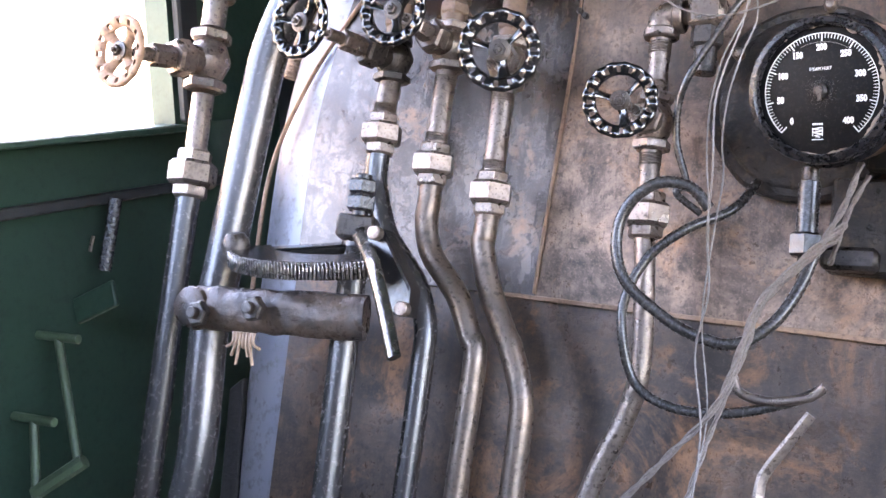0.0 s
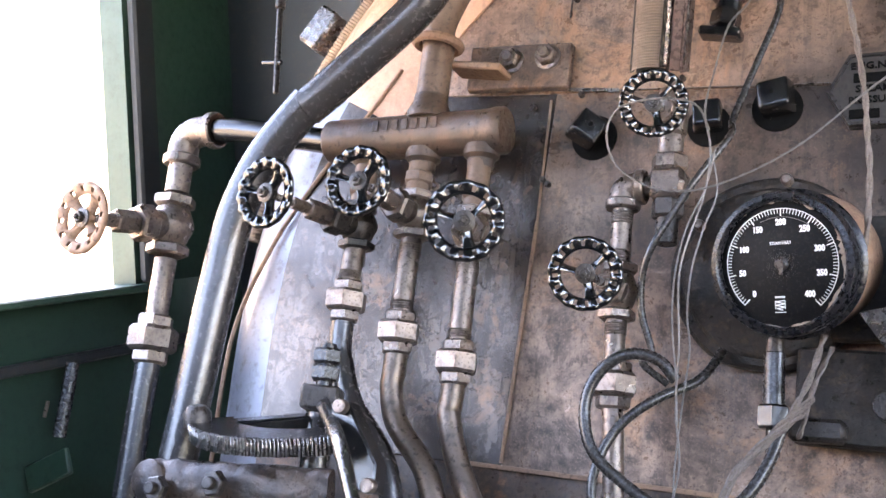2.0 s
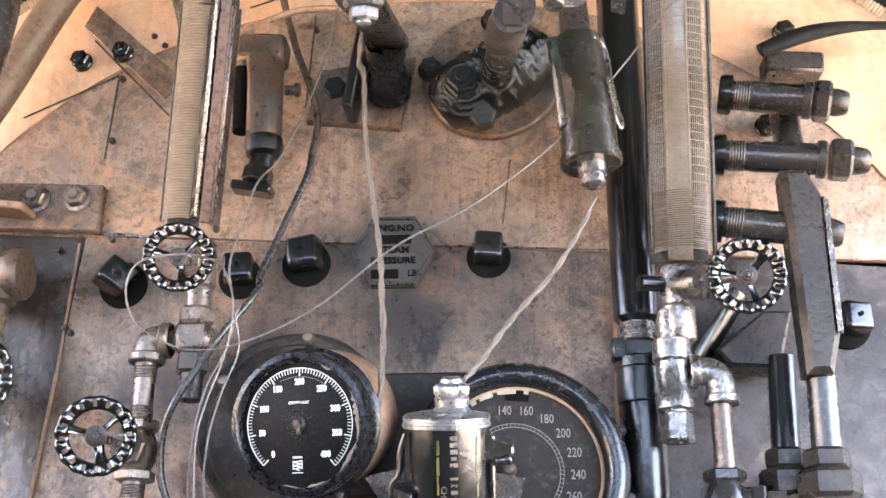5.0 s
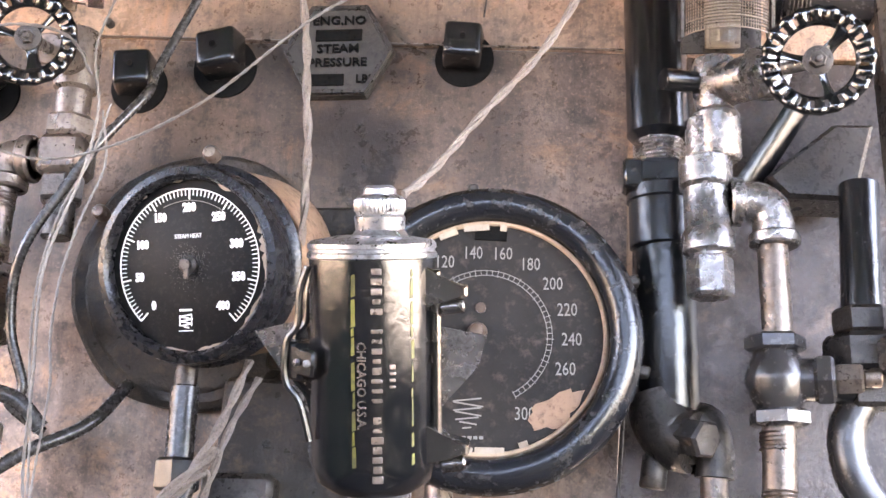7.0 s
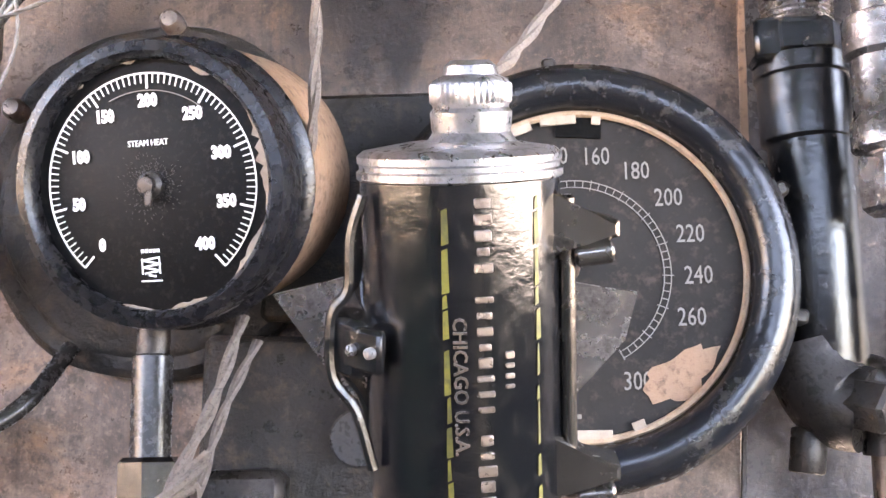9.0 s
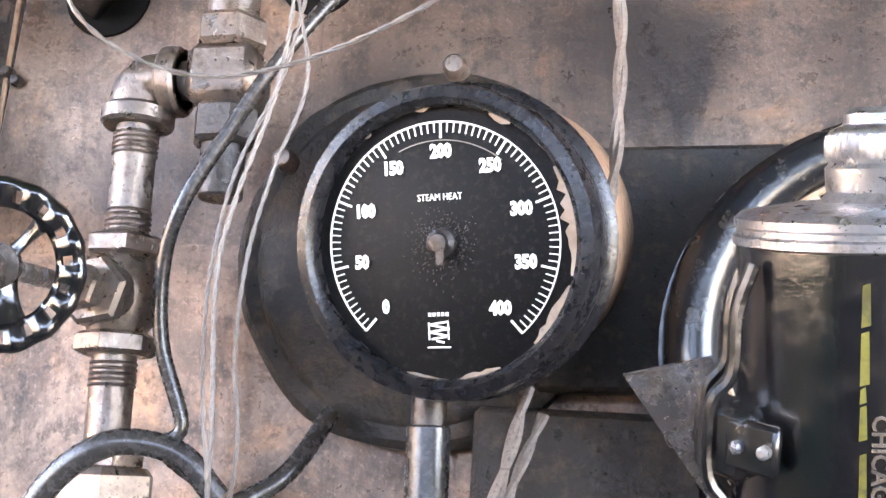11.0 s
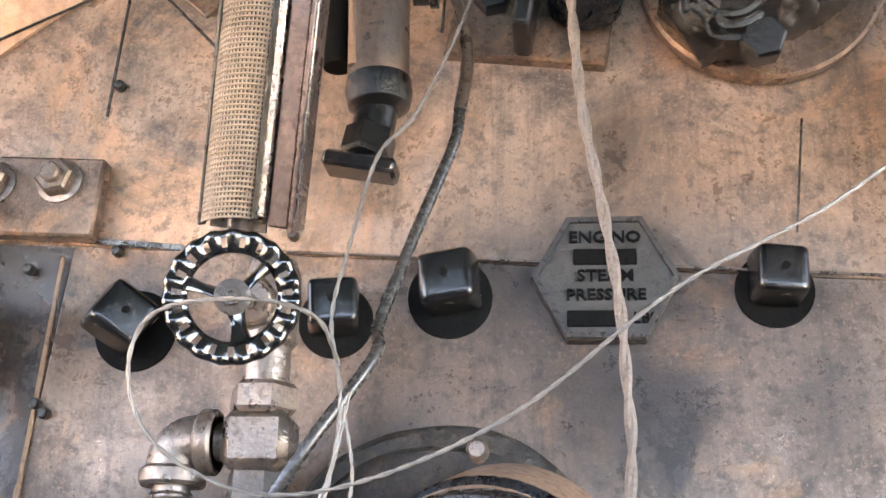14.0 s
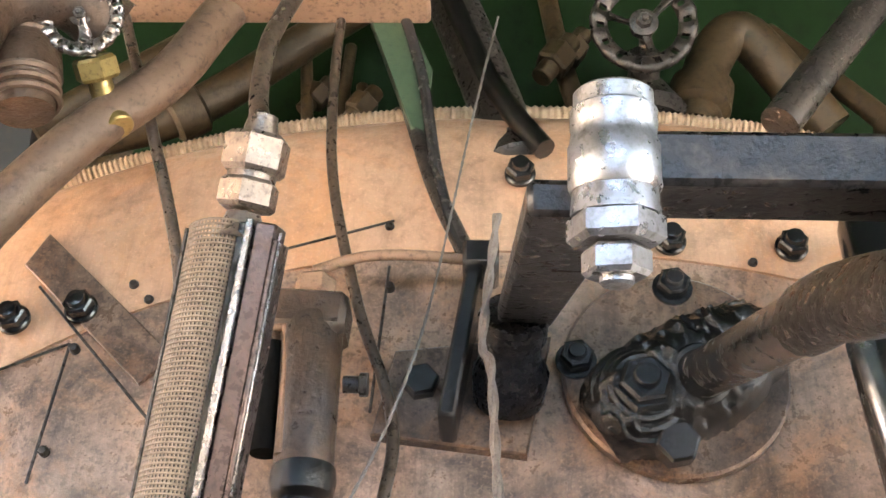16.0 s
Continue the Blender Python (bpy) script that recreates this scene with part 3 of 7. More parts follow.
for x in (-1.03, -0.70):
    stile = B()
    box(stile, (x, FRONT - 0.015, 2.12), (0.06, 0.03, 1.2), bevel=0.004)
    tagged(part("trim", stile, "darkwall"), "dark upright strip on the cab front", "trim", kind="structure")
ground = B()
box(ground, (0, 0, -1.45), (400, 400, 0.1), bevel=0)
tagged(part("ground", ground, "dirt"), "dusty bare ground outside the cab", "ground", kind="structure")
shed = B()
box(shed, (-9.5, 3, 1.6), (0.3, 40, 5.6), bevel=0)
tagged(part("backdrop", shed, "tan"), "sunlit tan wall across the yard", "backdrop", kind="structure")

# ---- the boiler's back plate ----
CX, CZ, RF, RO = 0.02, 1.46, 0.965, 1.09


def around(r, a):
    """A point of the jacket's outline, slightly fuller than a circle."""
    c, s = math.cos(a), math.sin(a)
    return (CX + r * math.copysign(abs(c) ** 0.909, c), CZ + r * max(0.0, s) ** 0.909)


def arch(r, low, n=72):
    """The back plate's outline in (x, z): a half circle on straight sides."""
    pts = [around(r, math.pi * k / n) for k in range(n + 1)]
    return [(CX + r, low)] + pts + [(CX - r, low)]


def cut(poly, a, b):
    """Keep what lies to the left of the line from a to b."""
    out = []
    side = lambda p: (b[0] - a[0]) * (p[1] - a[1]) - (b[1] - a[1]) * (p[0] - a[0])
    for i, p in enumerate(poly):
        q = poly[(i + 1) % len(poly)]
        sp, sq = side(p), side(q)
        if sp >= 0:
            out.append(p)
        if sp * sq < 0:
            t = sp / (sp - sq)
            out.append((p[0] + t * (q[0] - p[0]), p[1] + t * (q[1] - p[1])))
    return out


boiler = thing("boiler_backhead", "brown stained steel boiler backhead clad in overlapping sheets", "boiler", (0, 0, 0.4))
core = B()
rings = []
prof = [(0.955, 0.004), (0.985, 0.006), (1.02, 0.014), (1.05, 0.03), (1.075, 0.055), (1.088, 0.09), (1.09, 0.14), (1.09, 0.75)]
for r, y in prof:
    rings.append([core.verts.new((x, y, z + max(0, y - 0.14) * 0.325)) for x, z in arch(r, 0.1)])
for a, b in zip(rings, rings[1:]):
    for i in range(len(a) - 1):
        core.faces.new((a[i], a[i + 1], b[i + 1], b[i]))
part("flange", core, "flange", boiler, "rounded steel edge of the boiler jacket, window glow tinted in blue", 60)
full = arch(RF, 0.1)
SV = [(-0.505, 1.33), (-0.478, 1.70), (-0.470, 1.915)]
SR0, SR1 = (0.298, 1.352), (0.328, 1.80)
ZL0, ZL1 = (-0.563, 1.326), (-0.012, 1.297)
UP0, UP1 = (-0.473, 1.912), (0.317, 1.868)
mid = cut(cut(cut(cut(full, SV[1], SV[0]), SR0, SR1), ZL0, ZL1), UP1, UP0)
left = cut(cut(full, SV[0], SV[1]), ZL0, ZL1)
left = cut(left, (-0.47, 1.93), (-0.80, 1.935))
right = cut(cut(full, SR1, SR0), (0.3, 1.36), (0.9, 1.36))
right = cut(right, (1.2, 1.80), (0.3, 1.872))
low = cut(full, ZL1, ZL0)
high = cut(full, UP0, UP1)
sheets = [("left_sheet", left, 0.0, "plate_dark"), ("middle_sheet", mid, -0.003, "plate"), ("right_sheet", right, 0.001, "plate_grey"), ("lower_sheet", low, 0.003, "plate_low_shaded"), ("upper_sheet", high, -0.004, "plate_top")]
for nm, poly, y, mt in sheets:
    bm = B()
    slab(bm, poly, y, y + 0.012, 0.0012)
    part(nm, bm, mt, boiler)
bm = B()
rope = []
for k in range(2241):
    ex, ez = around(1.092, math.pi * (0.06 + 0.88 * k / 2240))
    rope.append((ex, 0.060, ez))
tube(bm, rope, lambda t: 0.0120 + 0.0012 * math.sin(t * 2 * math.pi * 470), 8, 0)
part("edge_rope", bm, "rim", boiler, "brown woven packing along the jacket edge", 80)
# the paler band over the top joint of the cladding, bounced warmth in its colour
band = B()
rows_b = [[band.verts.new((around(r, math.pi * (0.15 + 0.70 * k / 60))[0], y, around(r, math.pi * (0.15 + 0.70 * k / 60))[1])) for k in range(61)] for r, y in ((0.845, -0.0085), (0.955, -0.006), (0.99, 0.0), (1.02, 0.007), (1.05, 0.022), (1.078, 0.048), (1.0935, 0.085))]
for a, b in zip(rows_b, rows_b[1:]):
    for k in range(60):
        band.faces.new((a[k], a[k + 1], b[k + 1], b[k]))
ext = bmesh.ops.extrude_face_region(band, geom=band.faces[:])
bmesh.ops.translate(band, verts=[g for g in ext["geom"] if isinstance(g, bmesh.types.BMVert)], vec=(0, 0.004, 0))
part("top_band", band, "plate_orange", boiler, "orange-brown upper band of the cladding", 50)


def strip(name, a, b, wide, y, mat, proud=0.003):
    d = V((b[0] - a[0], 0, b[1] - a[1]))
    ang = math.degrees(math.atan2(d.z, d.x))
    bm = B()
    box(bm, ((a[0] + b[0]) / 2, y, (a[1] + b[1]) / 2), (d.length, proud, wide), (0, -ang, 0), 0.0008)
    return part(name, bm, mat, boiler)


for a, b, w, mt in (
        ((-0.473, 1.918), (-0.36, 1.907), 0.006, "bright"), ((-0.36, 1.907), (0.317, 1.871), 0.0025, "steel"),
        ((-0.478, 1.70), (-0.470, 1.90), 0.004, "rust"), ((-0.505, 1.33), (-0.478, 1.70), 0.006, "rust"),
        ((-0.563, 1.327), (-0.012, 1.298), 0.007, "rust"), ((-0.012, 1.298), (0.30, 1.285), 0.006, "rust"),
        ((0.316, 1.57), (0.326, 1.87), 0.006, "rust"), ((0.298, 1.35), (0.316, 1.57), 0.004, "iron")):
    strip("seam", a, b, w, -0.0055, mt)
for a, b, w in ((((-0.440, 2.185)), ((-0.447, 2.037)), 0.003), ((-0.587, 2.114), (-0.440, 2.185), 0.003), ((-0.488, 2.252), (-0.328, 2.085), 0.003),
                ((0.179, 2.018), (0.166, 1.912), 0.002), ((-0.128, 2.283), (-0.136, 2.115), 0.003), ((-0.237, 2.303), (-0.126, 2.341), 0.003)):
    strip("sheet_joint", a, b, w, -0.0095, "iron", 0.002)
bm = B()
slab(bm, [(-0.509, 2.277), (-0.492, 2.317), (-0.334, 2.172), (-0.362, 2.140)], -0.0125, -0.008, 0.001)
part("stay_strap", bm, "plate", boiler, "flat diagonal stay strap")
bm = B()
tube(bm, [(-0.745, -0.008, 1.977), (-0.804, -0.008, 1.894), (-0.894, -0.004, 1.782), (-0.973, 0.000, 1.660), (-1.034, 0.010, 1.505), (-1.039, 0.010, 1.260)], 0.004, 6)
part("edge_strap", bm, "rust", boiler, "thin rusty strap along the plate edge")
for q in ((-0.465, -0.004, 1.759), (-0.499, -0.004, 1.888), (-0.474, -0.004, 1.767), (-0.439, -0.004, 2.070), (-0.420, -0.004, 1.904), (-0.435, -0.004, 2.180), (-0.262, -0.004, 1.917), (-0.390, -0.004, 2.256), (-0.371, -0.004, 2.238), (-0.131, -0.004, 2.334), (-0.126, -0.004, 2.258), (0.244, -0.004, 2.293)):
    bm = B()
    lathe(bm, q, (0, -1, 0), [(0.0052, 0), (0.0052, 0.006), (0.0038, 0.009), (0, 0.010)], 10)
    part("rivet", bm, "iron", boiler)


# ---- valves, pipes and fittings ----
def handwheel(parent, centre, axis, R, mat="enamel", n=16, spokes=3, turn=0.3):
    """A cast handwheel: two rings joined by short bars, curved spokes and a hub with a nut. axis points to the user."""
    x, y, z = frame_of(axis)
    c = V(centre)
    inner = R * 0.70
    rim = B()
    # a dished band with rounded slots between thick bars
    m = 6 * n
    rows = [(1.0, -0.05), (0.995, 0.03), (0.945, 0.075), (0.875, 0.070), (0.80, 0.045), (0.730, 0.02), (0.66, -0.03), (0.650, -0.10), (0.72, -0.12), (0.80, -0.08), (0.885, -0.05), (0.95, -0.09)]
    ring = []
    for j, (rr, zz) in enumerate(rows):
        wob = 0.010 if j < 3 else 0.0
        ring.append([rim.verts.new(c + (x * math.cos(turn + 2 * math.pi * i / m) + y * math.sin(turn + 2 * math.pi * i / m)) * R * (rr + wob * math.cos(2 * math.pi * i / 6)) + z * R * (zz + (0.024 * math.cos(2 * math.pi * i / 6) if 1 <= j <= 5 else 0))) for i in range(m)])
    for j in range(len(rows)):
        u, v = ring[j], ring[(j + 1) % len(rows)]
        for i in range(m):
            if j in (3, 4, 8, 9) and i % 6 in (2, 3):
                continue
            k = (i + 1) % m
            rim.faces.new((u[i], u[k], v[k], v[i]))
    for i in range(m):
        if i % 6 in (2, 4):
            # the sides of a slot
            for f0, f1, b1, b0 in ((3, 4, 9, 10), (4, 5, 8, 9)):
                rim.faces.new((ring[f0][i], ring[f1][i], ring[b1][i], ring[b0][i]))
    w = part("handwheel", rim, mat, parent, sharp=55)
    for k in range(spokes):
        a = turn + 0.5 + 2 * math.pi * k / spokes
        d = x * math.cos(a) + y * math.sin(a)
        sp = B()
        tube(sp, [c + d * R * 0.10 - z * R * 0.14, c + d * R * 0.40 - z * R * 0.12, c + d * R * 0.69 - z * R * 0.05], lambda t: R * (0.20 - 0.07 * math.sin(math.pi * t)), 12, 4, 0.42)
        part("spoke", sp, mat, w)
    hub = B()
    lathe(hub, c - z * R * 0.3, axis, [(R * 0.2, 0), (R * 0.24, R * 0.08), (R * 0.22, R * 0.3), (R * 0.12, R * 0.32)], 16)
    part("hub", hub, mat, w)
    nt = B()
    lathe(nt, c - z * R * 0.04, axis, [(R * 0.27, 0), (R * 0.27, R * 0.05), (R * 0.2, R * 0.07)], 20)
    nut(nt, c + z * R * 0.0, c + z * R * 0.16, R * 0.155)
    rod(nt, c + z * R * 0.15, c + z * R * 0.26, R * 0.07)
    part("wheel_nut", nt, "iron", w)
    return w


def globe_body(parent, centre, pipe_axis, out_axis, r, half, mat="steel", bonnet=0.05):
    """A globe valve's body on a pipe, with end hexagons, bonnet and gland towards out_axis."""
    c, p, o = V(centre), V(pipe_axis).normalized(), V(out_axis).normalized()
    bm = B()
    lathe(bm, c - p * half * 0.75, p, [(r * 0.75, 0), (r * 0.95, half * 0.25), (r * 1.18, half * 0.7), (r * 1.18, half * 0.85), (r * 0.95, half * 1.25), (r * 0.75, half * 1.5)], 20)
    body = part("valve_body", bm, mat, parent)
    for s in (-1, 1):
        bm = B()
        nut(bm, c + p * s * half * 0.7, c + p * s * half * 1.12, r * 1.12)
        part("end_hexagon", bm, mat, body)
    bm = B()
    lathe(bm, c, o, [(r * 0.8, 0), (r * 0.8, r * 1.3), (r * 0.72, r * 1.4)], 18)
    nut(bm, c + o * r * 1.3, c + o * (r * 1.3 + bonnet * 0.35), r * 1.0)
    part("bonnet", bm, mat, body)
    bm = B()
    nut(bm, c + o * (r * 1.3 + bonnet * 0.35), c + o * (r * 1.3 + bonnet * 0.8), r * 0.6)
    rod(bm, c + o * (r * 1.3 + bonnet * 0.8), c + o * (r * 1.3 + bonnet * 1.1), r * 0.36)
    part("gland", bm, "steel", body)
    return body


def stem(parent, a, b, r=0.006):
    bm = B()
    rod(bm, a, b, r, n=12)
    return part("stem", bm, "bright", parent)


def union(parent, at, axis, r, mat="steel"):
    """A pipe union: a large six-sided ring between two smaller ones."""
    c, a = V(at), V(axis).normalized()
    bm = B()
    nut(bm, c - a * r * 0.62, c + a * r * 0.62, r * 1.25, 0.1)
    u = part("union_nut", bm, mat, parent)
    bm = B()
    nut(bm, c + a * r * 0.55, c + a * r * 1.2, r * 0.92, 0.3)
    nut(bm, c - a * r * 1.25, c - a * r * 0.55, r * 0.92, 0.3)
    part("union_end", bm, mat, u)
    return u


def pipe(parent, pts, r, mat="pipe", name="pipe", smooth=8, n=20):
    bm = B()
    tube(bm, pts, r, n, smooth)
    return part(name, bm, mat, parent)


def elbow(parent, a, corner, b, r, mat="steel"):
    """A cast elbow from a round corner to b with beaded ends."""
    a, c, b = V(a), V(corner), V(b)
    bm = B()
    pts = [a.lerp(c, t) if t < 0.5 else a.lerp(c, t) for t in (0, 0.4)]
    for k in range(9):
        t = k / 8
        p0, p1 = a.lerp(c, 0.45), b.lerp(c, 0.45)
        pts.append((1 - t) ** 2 * p0 + 2 * t * (1 - t) * c + t * t * p1)
    pts += [b.lerp(c, 0.4), b]
    tube(bm, pts, r, 20, 0)
    for e in (a, b):
        d = (c - e).normalized()
        lathe(bm, e, d, [(r * 1.12, 0), (r * 1.22, r * 0.12), (r * 1.22, r * 0.55), (r * 1.05, r * 0.7)], 20)
    return part("elbow", bm, mat, parent)


def bars(parent, a, b, hgt, n, y, mat, name="lettering", gap=0.35):
    """Upright bars that stand in for raised letters which cannot be read."""
    bm = B()
    for k in range(n):
        p = lerp(a, b, (k + 0.5) / n)
        w = (V(b) - V(a)).length / n * (1 - gap)
        box(bm, (p.x, y, p.z), (w, 0.003, hgt), bevel=0.0006)
    return part(name, bm, mat, parent)


def threads(parent, at, axis, r, n, mat="steel", pitch=0.0036):
    """A run of screw threads on a pipe end."""
    bm = B()
    ax = V(axis).normalized()
    for k in range(n):
        torus(bm, V(at) + ax * k * pitch, axis, r, 0.0013, 20, 5)
    return part("threads", bm, mat, parent)


# steam manifold with its three valves
MAN_Y = -0.08
man = thing("steam_manifold", "rusty cast-iron steam manifold with raised lettering", "manifold", (-0.663, -0.080, 1.826))
mA, mB = V((-0.824, -0.080, 1.841)), V((-0.509, -0.080, 1.807))
mA.z = mB.z = (mA.z + mB.z) / 2
bm = B()
L = (mB - mA).length
lathe(bm, mA, mB - mA, [(0.030, 0), (0.035, 0.004), (0.035, L * 0.93), (0.037, L * 0.94), (0.037, L - 0.004), (0.034, L)], 32)
body = part("body", bm, "casting", man)
bars(man, lerp(mA, mB, 0.30) + V((0, 0, 0.008)), lerp(mA, mB, 0.68) + V((0, 0, 0.008)), 0.018, 7, MAN_Y - 0.0345, "casting")
for x in (-0.745, -0.648, -0.548):
    bm = B()
    lathe(bm, (x, MAN_Y, mA.z - 0.025), (0, 0, -1), [(0.028, 0), (0.028, 0.016), (0.021, 0.022), (0.021, 0.035)], 20)
    part("outlet_boss", bm, "casting", man)
bm = B()
lathe(bm, (-0.645, MAN_Y, mA.z + 0.025), (0, 0, 1), [(0.036, 0), (0.036, 0.012), (0.028, 0.026), (0.027, 0.04)], 24)
part("inlet_boss", bm, "casting", man)

feed = thing("steam_pipe", "long brown rusted steam pipe leaning over the boiler", "pipe", (-0.645, -0.08, 1.87))
pipe(feed, [(-0.645, -0.08, 1.86), (-0.641, -0.080, 1.966), (-0.639, -0.080, 2.024), (-0.586, -0.080, 2.136), (-0.524, -0.080, 2.280), (-0.455, -0.080, 2.392), (-0.385, -0.060, 2.501), (-0.344, -0.040, 2.627), (-0.274, 0.000, 2.809)], 0.026, "rustpipe", smooth=6)
brk = thing("pipe_bracket", "flat steel bracket bolted to the boiler plate", "bracket", (-0.504, -0.015, 1.951))
bm = B()
box(bm, (-0.523, -0.018, 1.953), (0.175, 0.018, 0.076), (0, 3, 0), 0.003)
bm2 = part("plate", bm, "plate", brk)
bm = B()
torus(bm, (-0.641, -0.085, 1.978), (0.1, 0, 1), 0.036, 0.008, 32, 8)
box(bm, (-0.578, -0.050, 1.941), (0.09, 0.05, 0.012), (0, 8, 0), 0.003)
part("ring", bm, "rust", brk)
for q in ((-0.535, -0.027, 1.963), (-0.473, -0.027, 1.964)):
    bm = B()
    lathe(bm, q, (0, -1, 0), [(0.021, 0), (0.021, 0.003), (0.02, 0.0035)], 20)
    nut(bm, V(q) + V((0, -0.003, 0)), V(q) + V((0, -0.018, 0)), 0.0175)
    rod(bm, V(q) + V((0, -0.016, 0)), V(q) + V((0, -0.026, 0)), 0.009)
    part("bolt", bm, "steel", brk)

VALVES = [
    (-0.745, 1.675, (-0.793, -0.280, 1.673), 0.053, [(-0.746, -0.1, 1.49), (-0.740, -0.100, 1.461), (-0.714, -0.100, 1.396), (-0.656, -0.100, 1.327), (-0.631, -0.100, 1.263), (-0.630, -0.100, 1.195), (-0.635, -0.100, 1.013), (-0.640, -0.100, 0.879)], 1.553),
    (-0.648, 1.690, (-0.664, -0.240, 1.698), 0.0525, [(-0.648, -0.1, 1.45), (-0.649, -0.100, 1.420), (-0.634, -0.100, 1.370), (-0.584, -0.100, 1.311), (-0.557, -0.100, 1.253), (-0.545, -0.100, 1.219), (-0.553, -0.100, 1.026), (-0.551, -0.100, 0.895)], 1.505),
    (-0.548, 1.660, (-0.509, -0.200, 1.645), 0.0575, [(-0.551, -0.1, 1.40), (-0.553, -0.100, 1.390), (-0.536, -0.100, 1.330), (-0.502, -0.100, 1.261), (-0.490, -0.100, 1.240), (-0.466, -0.100, 1.163), (-0.468, -0.100, 1.038), (-0.462, -0.100, 0.912)], 1.463),
]
for vx, vz, wc, wr, run, uz in VALVES:
    v = thing("globe_valve", "rusty steel globe valve with black scalloped handwheel", "valve", (vx, -0.09, vz), "steam valves")
    c = V((vx, -0.09, vz))
    out = V(wc) - c
    globe_body(v, c, (0, 0, 1), out, 0.026, 0.034, "steel" if vx > -0.7 else "iron", out.length * 0.5)
    stem(v, c + out * 0.4, wc)
    handwheel(v, wc, out + V((0.02, -0.03, -0.02)), wr, n=15)
    bm = B()
    lathe(bm, (vx, -0.09, vz + 0.03), (0, 0.08, 1), [(0.018, 0), (0.018, max(0.02, mA.z - vz - 0.08))], 18)
    nut(bm, (vx, -0.087, vz + 0.05), (vx, -0.086, vz + 0.07), 0.024)
    part("riser", bm, "rustpipe", v)
    d = thing("drop_pipe", "worn steel drop pipe curving down the boiler plate", "pipe", (vx, -0.1, uz), "drop pipes")
    pipe(d, [(vx, -0.09, vz - 0.03), (vx, -0.095, (vz + uz) / 2), (vx, -0.1, uz)], 0.0165, "steel", smooth=3)
    pipe(d, [(vx, -0.1, uz)] + run, 0.0175, "pipe" if vx < -0.7 else "copper", smooth=6)
    union(d, (vx, -0.1, uz), (0, 0, 1), 0.0265, "steel")
    threads(d, (vx, -0.0915, vz - 0.062), (0, 0, 1), 0.0165, 5)
    threads(d, (vx, -0.0985, uz + 0.036), (0, 0, 1), 0.0165, 4)

# pipe run on the far side of the manifold
lx = -1.128
run = thing("left_riser", "dark steel riser pipe with elbow, unions and valve", "pipe", (lx, -0.08, 1.4))
elbow(run, (lx, -0.08, 1.80), (lx, -0.08, 1.862), (lx + 0.07, -0.08, 1.862), 0.027, "steel")
pipe(run, [(lx + 0.06, -0.08, 1.862), (lx + 0.12, -0.08, 1.858), mA + V((0.01, 0, 0.0))], 0.021, "black", "nipple", 2)
pipe(run, [(lx, -0.08, 1.81), (lx, -0.08, 1.75)], 0.021, "steel", "riser", 1)
pipe(run, [(lx, -0.08, 1.63), (lx, -0.08, 1.52)], 0.019, "steel", "riser", 1)
pipe(run, [(lx, -0.08, 1.50), (-1.132, -0.08, 1.30), (-1.13, -0.08, 0.6)], 0.0215, "pipe", "riser", 3)
union(run, (lx, -0.08, 1.49), (0, 0, 1), 0.034, "steel")
lw = V((-1.157, -0.260, 1.653))
lc = V((lx, -0.08, 1.69))
globe_body(run, lc, (0, 0, 1), lw - lc, 0.033, 0.048, "steel", 0.10)
stem(run, lc.lerp(lw, 0.4), lw, 0.007)
handwheel(run, lw, V((-0.12, -1, -0.1)), 0.060, "rust", 12, 4)

# big injector pipe sweeping up across the cab
big = thing("injector_pipe", "thick dark glossy pipe bending up across the backhead", "pipe", (-0.936, -0.200, 1.166))
BP = [(-0.963, -0.200, 0.872), (-0.940, -0.200, 1.025), (-0.947, -0.200, 1.217), (-0.937, -0.200, 1.318), (-0.925, -0.200, 1.440), (-0.914, -0.200, 1.555), (-0.900, -0.200, 1.664), (-0.862, -0.200, 1.759), (-0.792, -0.200, 1.846), (-0.794, -0.200, 1.836), (-0.707, -0.200, 1.906), (-0.620, -0.200, 1.982), (-0.572, -0.200, 2.058), (-0.555, -0.200, 2.154), (-0.550, -0.200, 2.266), (-0.549, -0.200, 2.385), (-0.552, -0.190, 2.485)]
pipe(big, BP, 0.0295, "worn_pipe", "pipe", 4, 28)
bm = B()
e0 = V((-0.549, -0.200, 2.369))
lathe(bm, e0, V(BP[-1]) - e0, [(0.036, 0), (0.040, 0.006), (0.040, 0.03), (0.034, 0.04)], 24)
part("collar", bm, "rust", big)
bm = B()
tube(bm, [(-0.545, -0.200, 2.407), (-0.534, -0.190, 2.482), (-0.479, -0.160, 2.522), (-0.432, -0.120, 2.510)], 0.036, 18)
lathe(bm, (-0.501, -0.120, 2.391), V((-0.525, -0.140, 2.497)) - V((-0.501, -0.120, 2.391)), [(0.03, 0), (0.032, 0.03), (0.04, 0.04), (0.04, 0.07), (0.03, 0.1)], 20)
part("top_elbow", bm, "casting", big, "rusty threaded elbow")
for k in range(7):
    bm = B()
    torus(bm, V((-0.501, -0.120, 2.391)).lerp(V((-0.525, -0.140, 2.497)), 0.12 + 0.11 * k), V((-0.024, -0.02, 0.106)), 0.034, 0.0045, 28, 7)
    part("thread_ring", bm, "rustpipe", big)
clampp = thing("pipe_clamp", "black forged clamp bar with bolts gripping the thick pipe", "clamp", (-0.829, -0.240, 1.259))
bm = B()
cl0, cl1 = V((-0.951, -0.240, 1.255)), V((-0.666, -0.200, 1.262))
mid_c = (cl0 + cl1) / 2
bl = (cl1 - cl0).length
tube(bm, [cl0.lerp(cl1, k / 40) for k in range(41)], 0.033, 28, 0, 1.0)
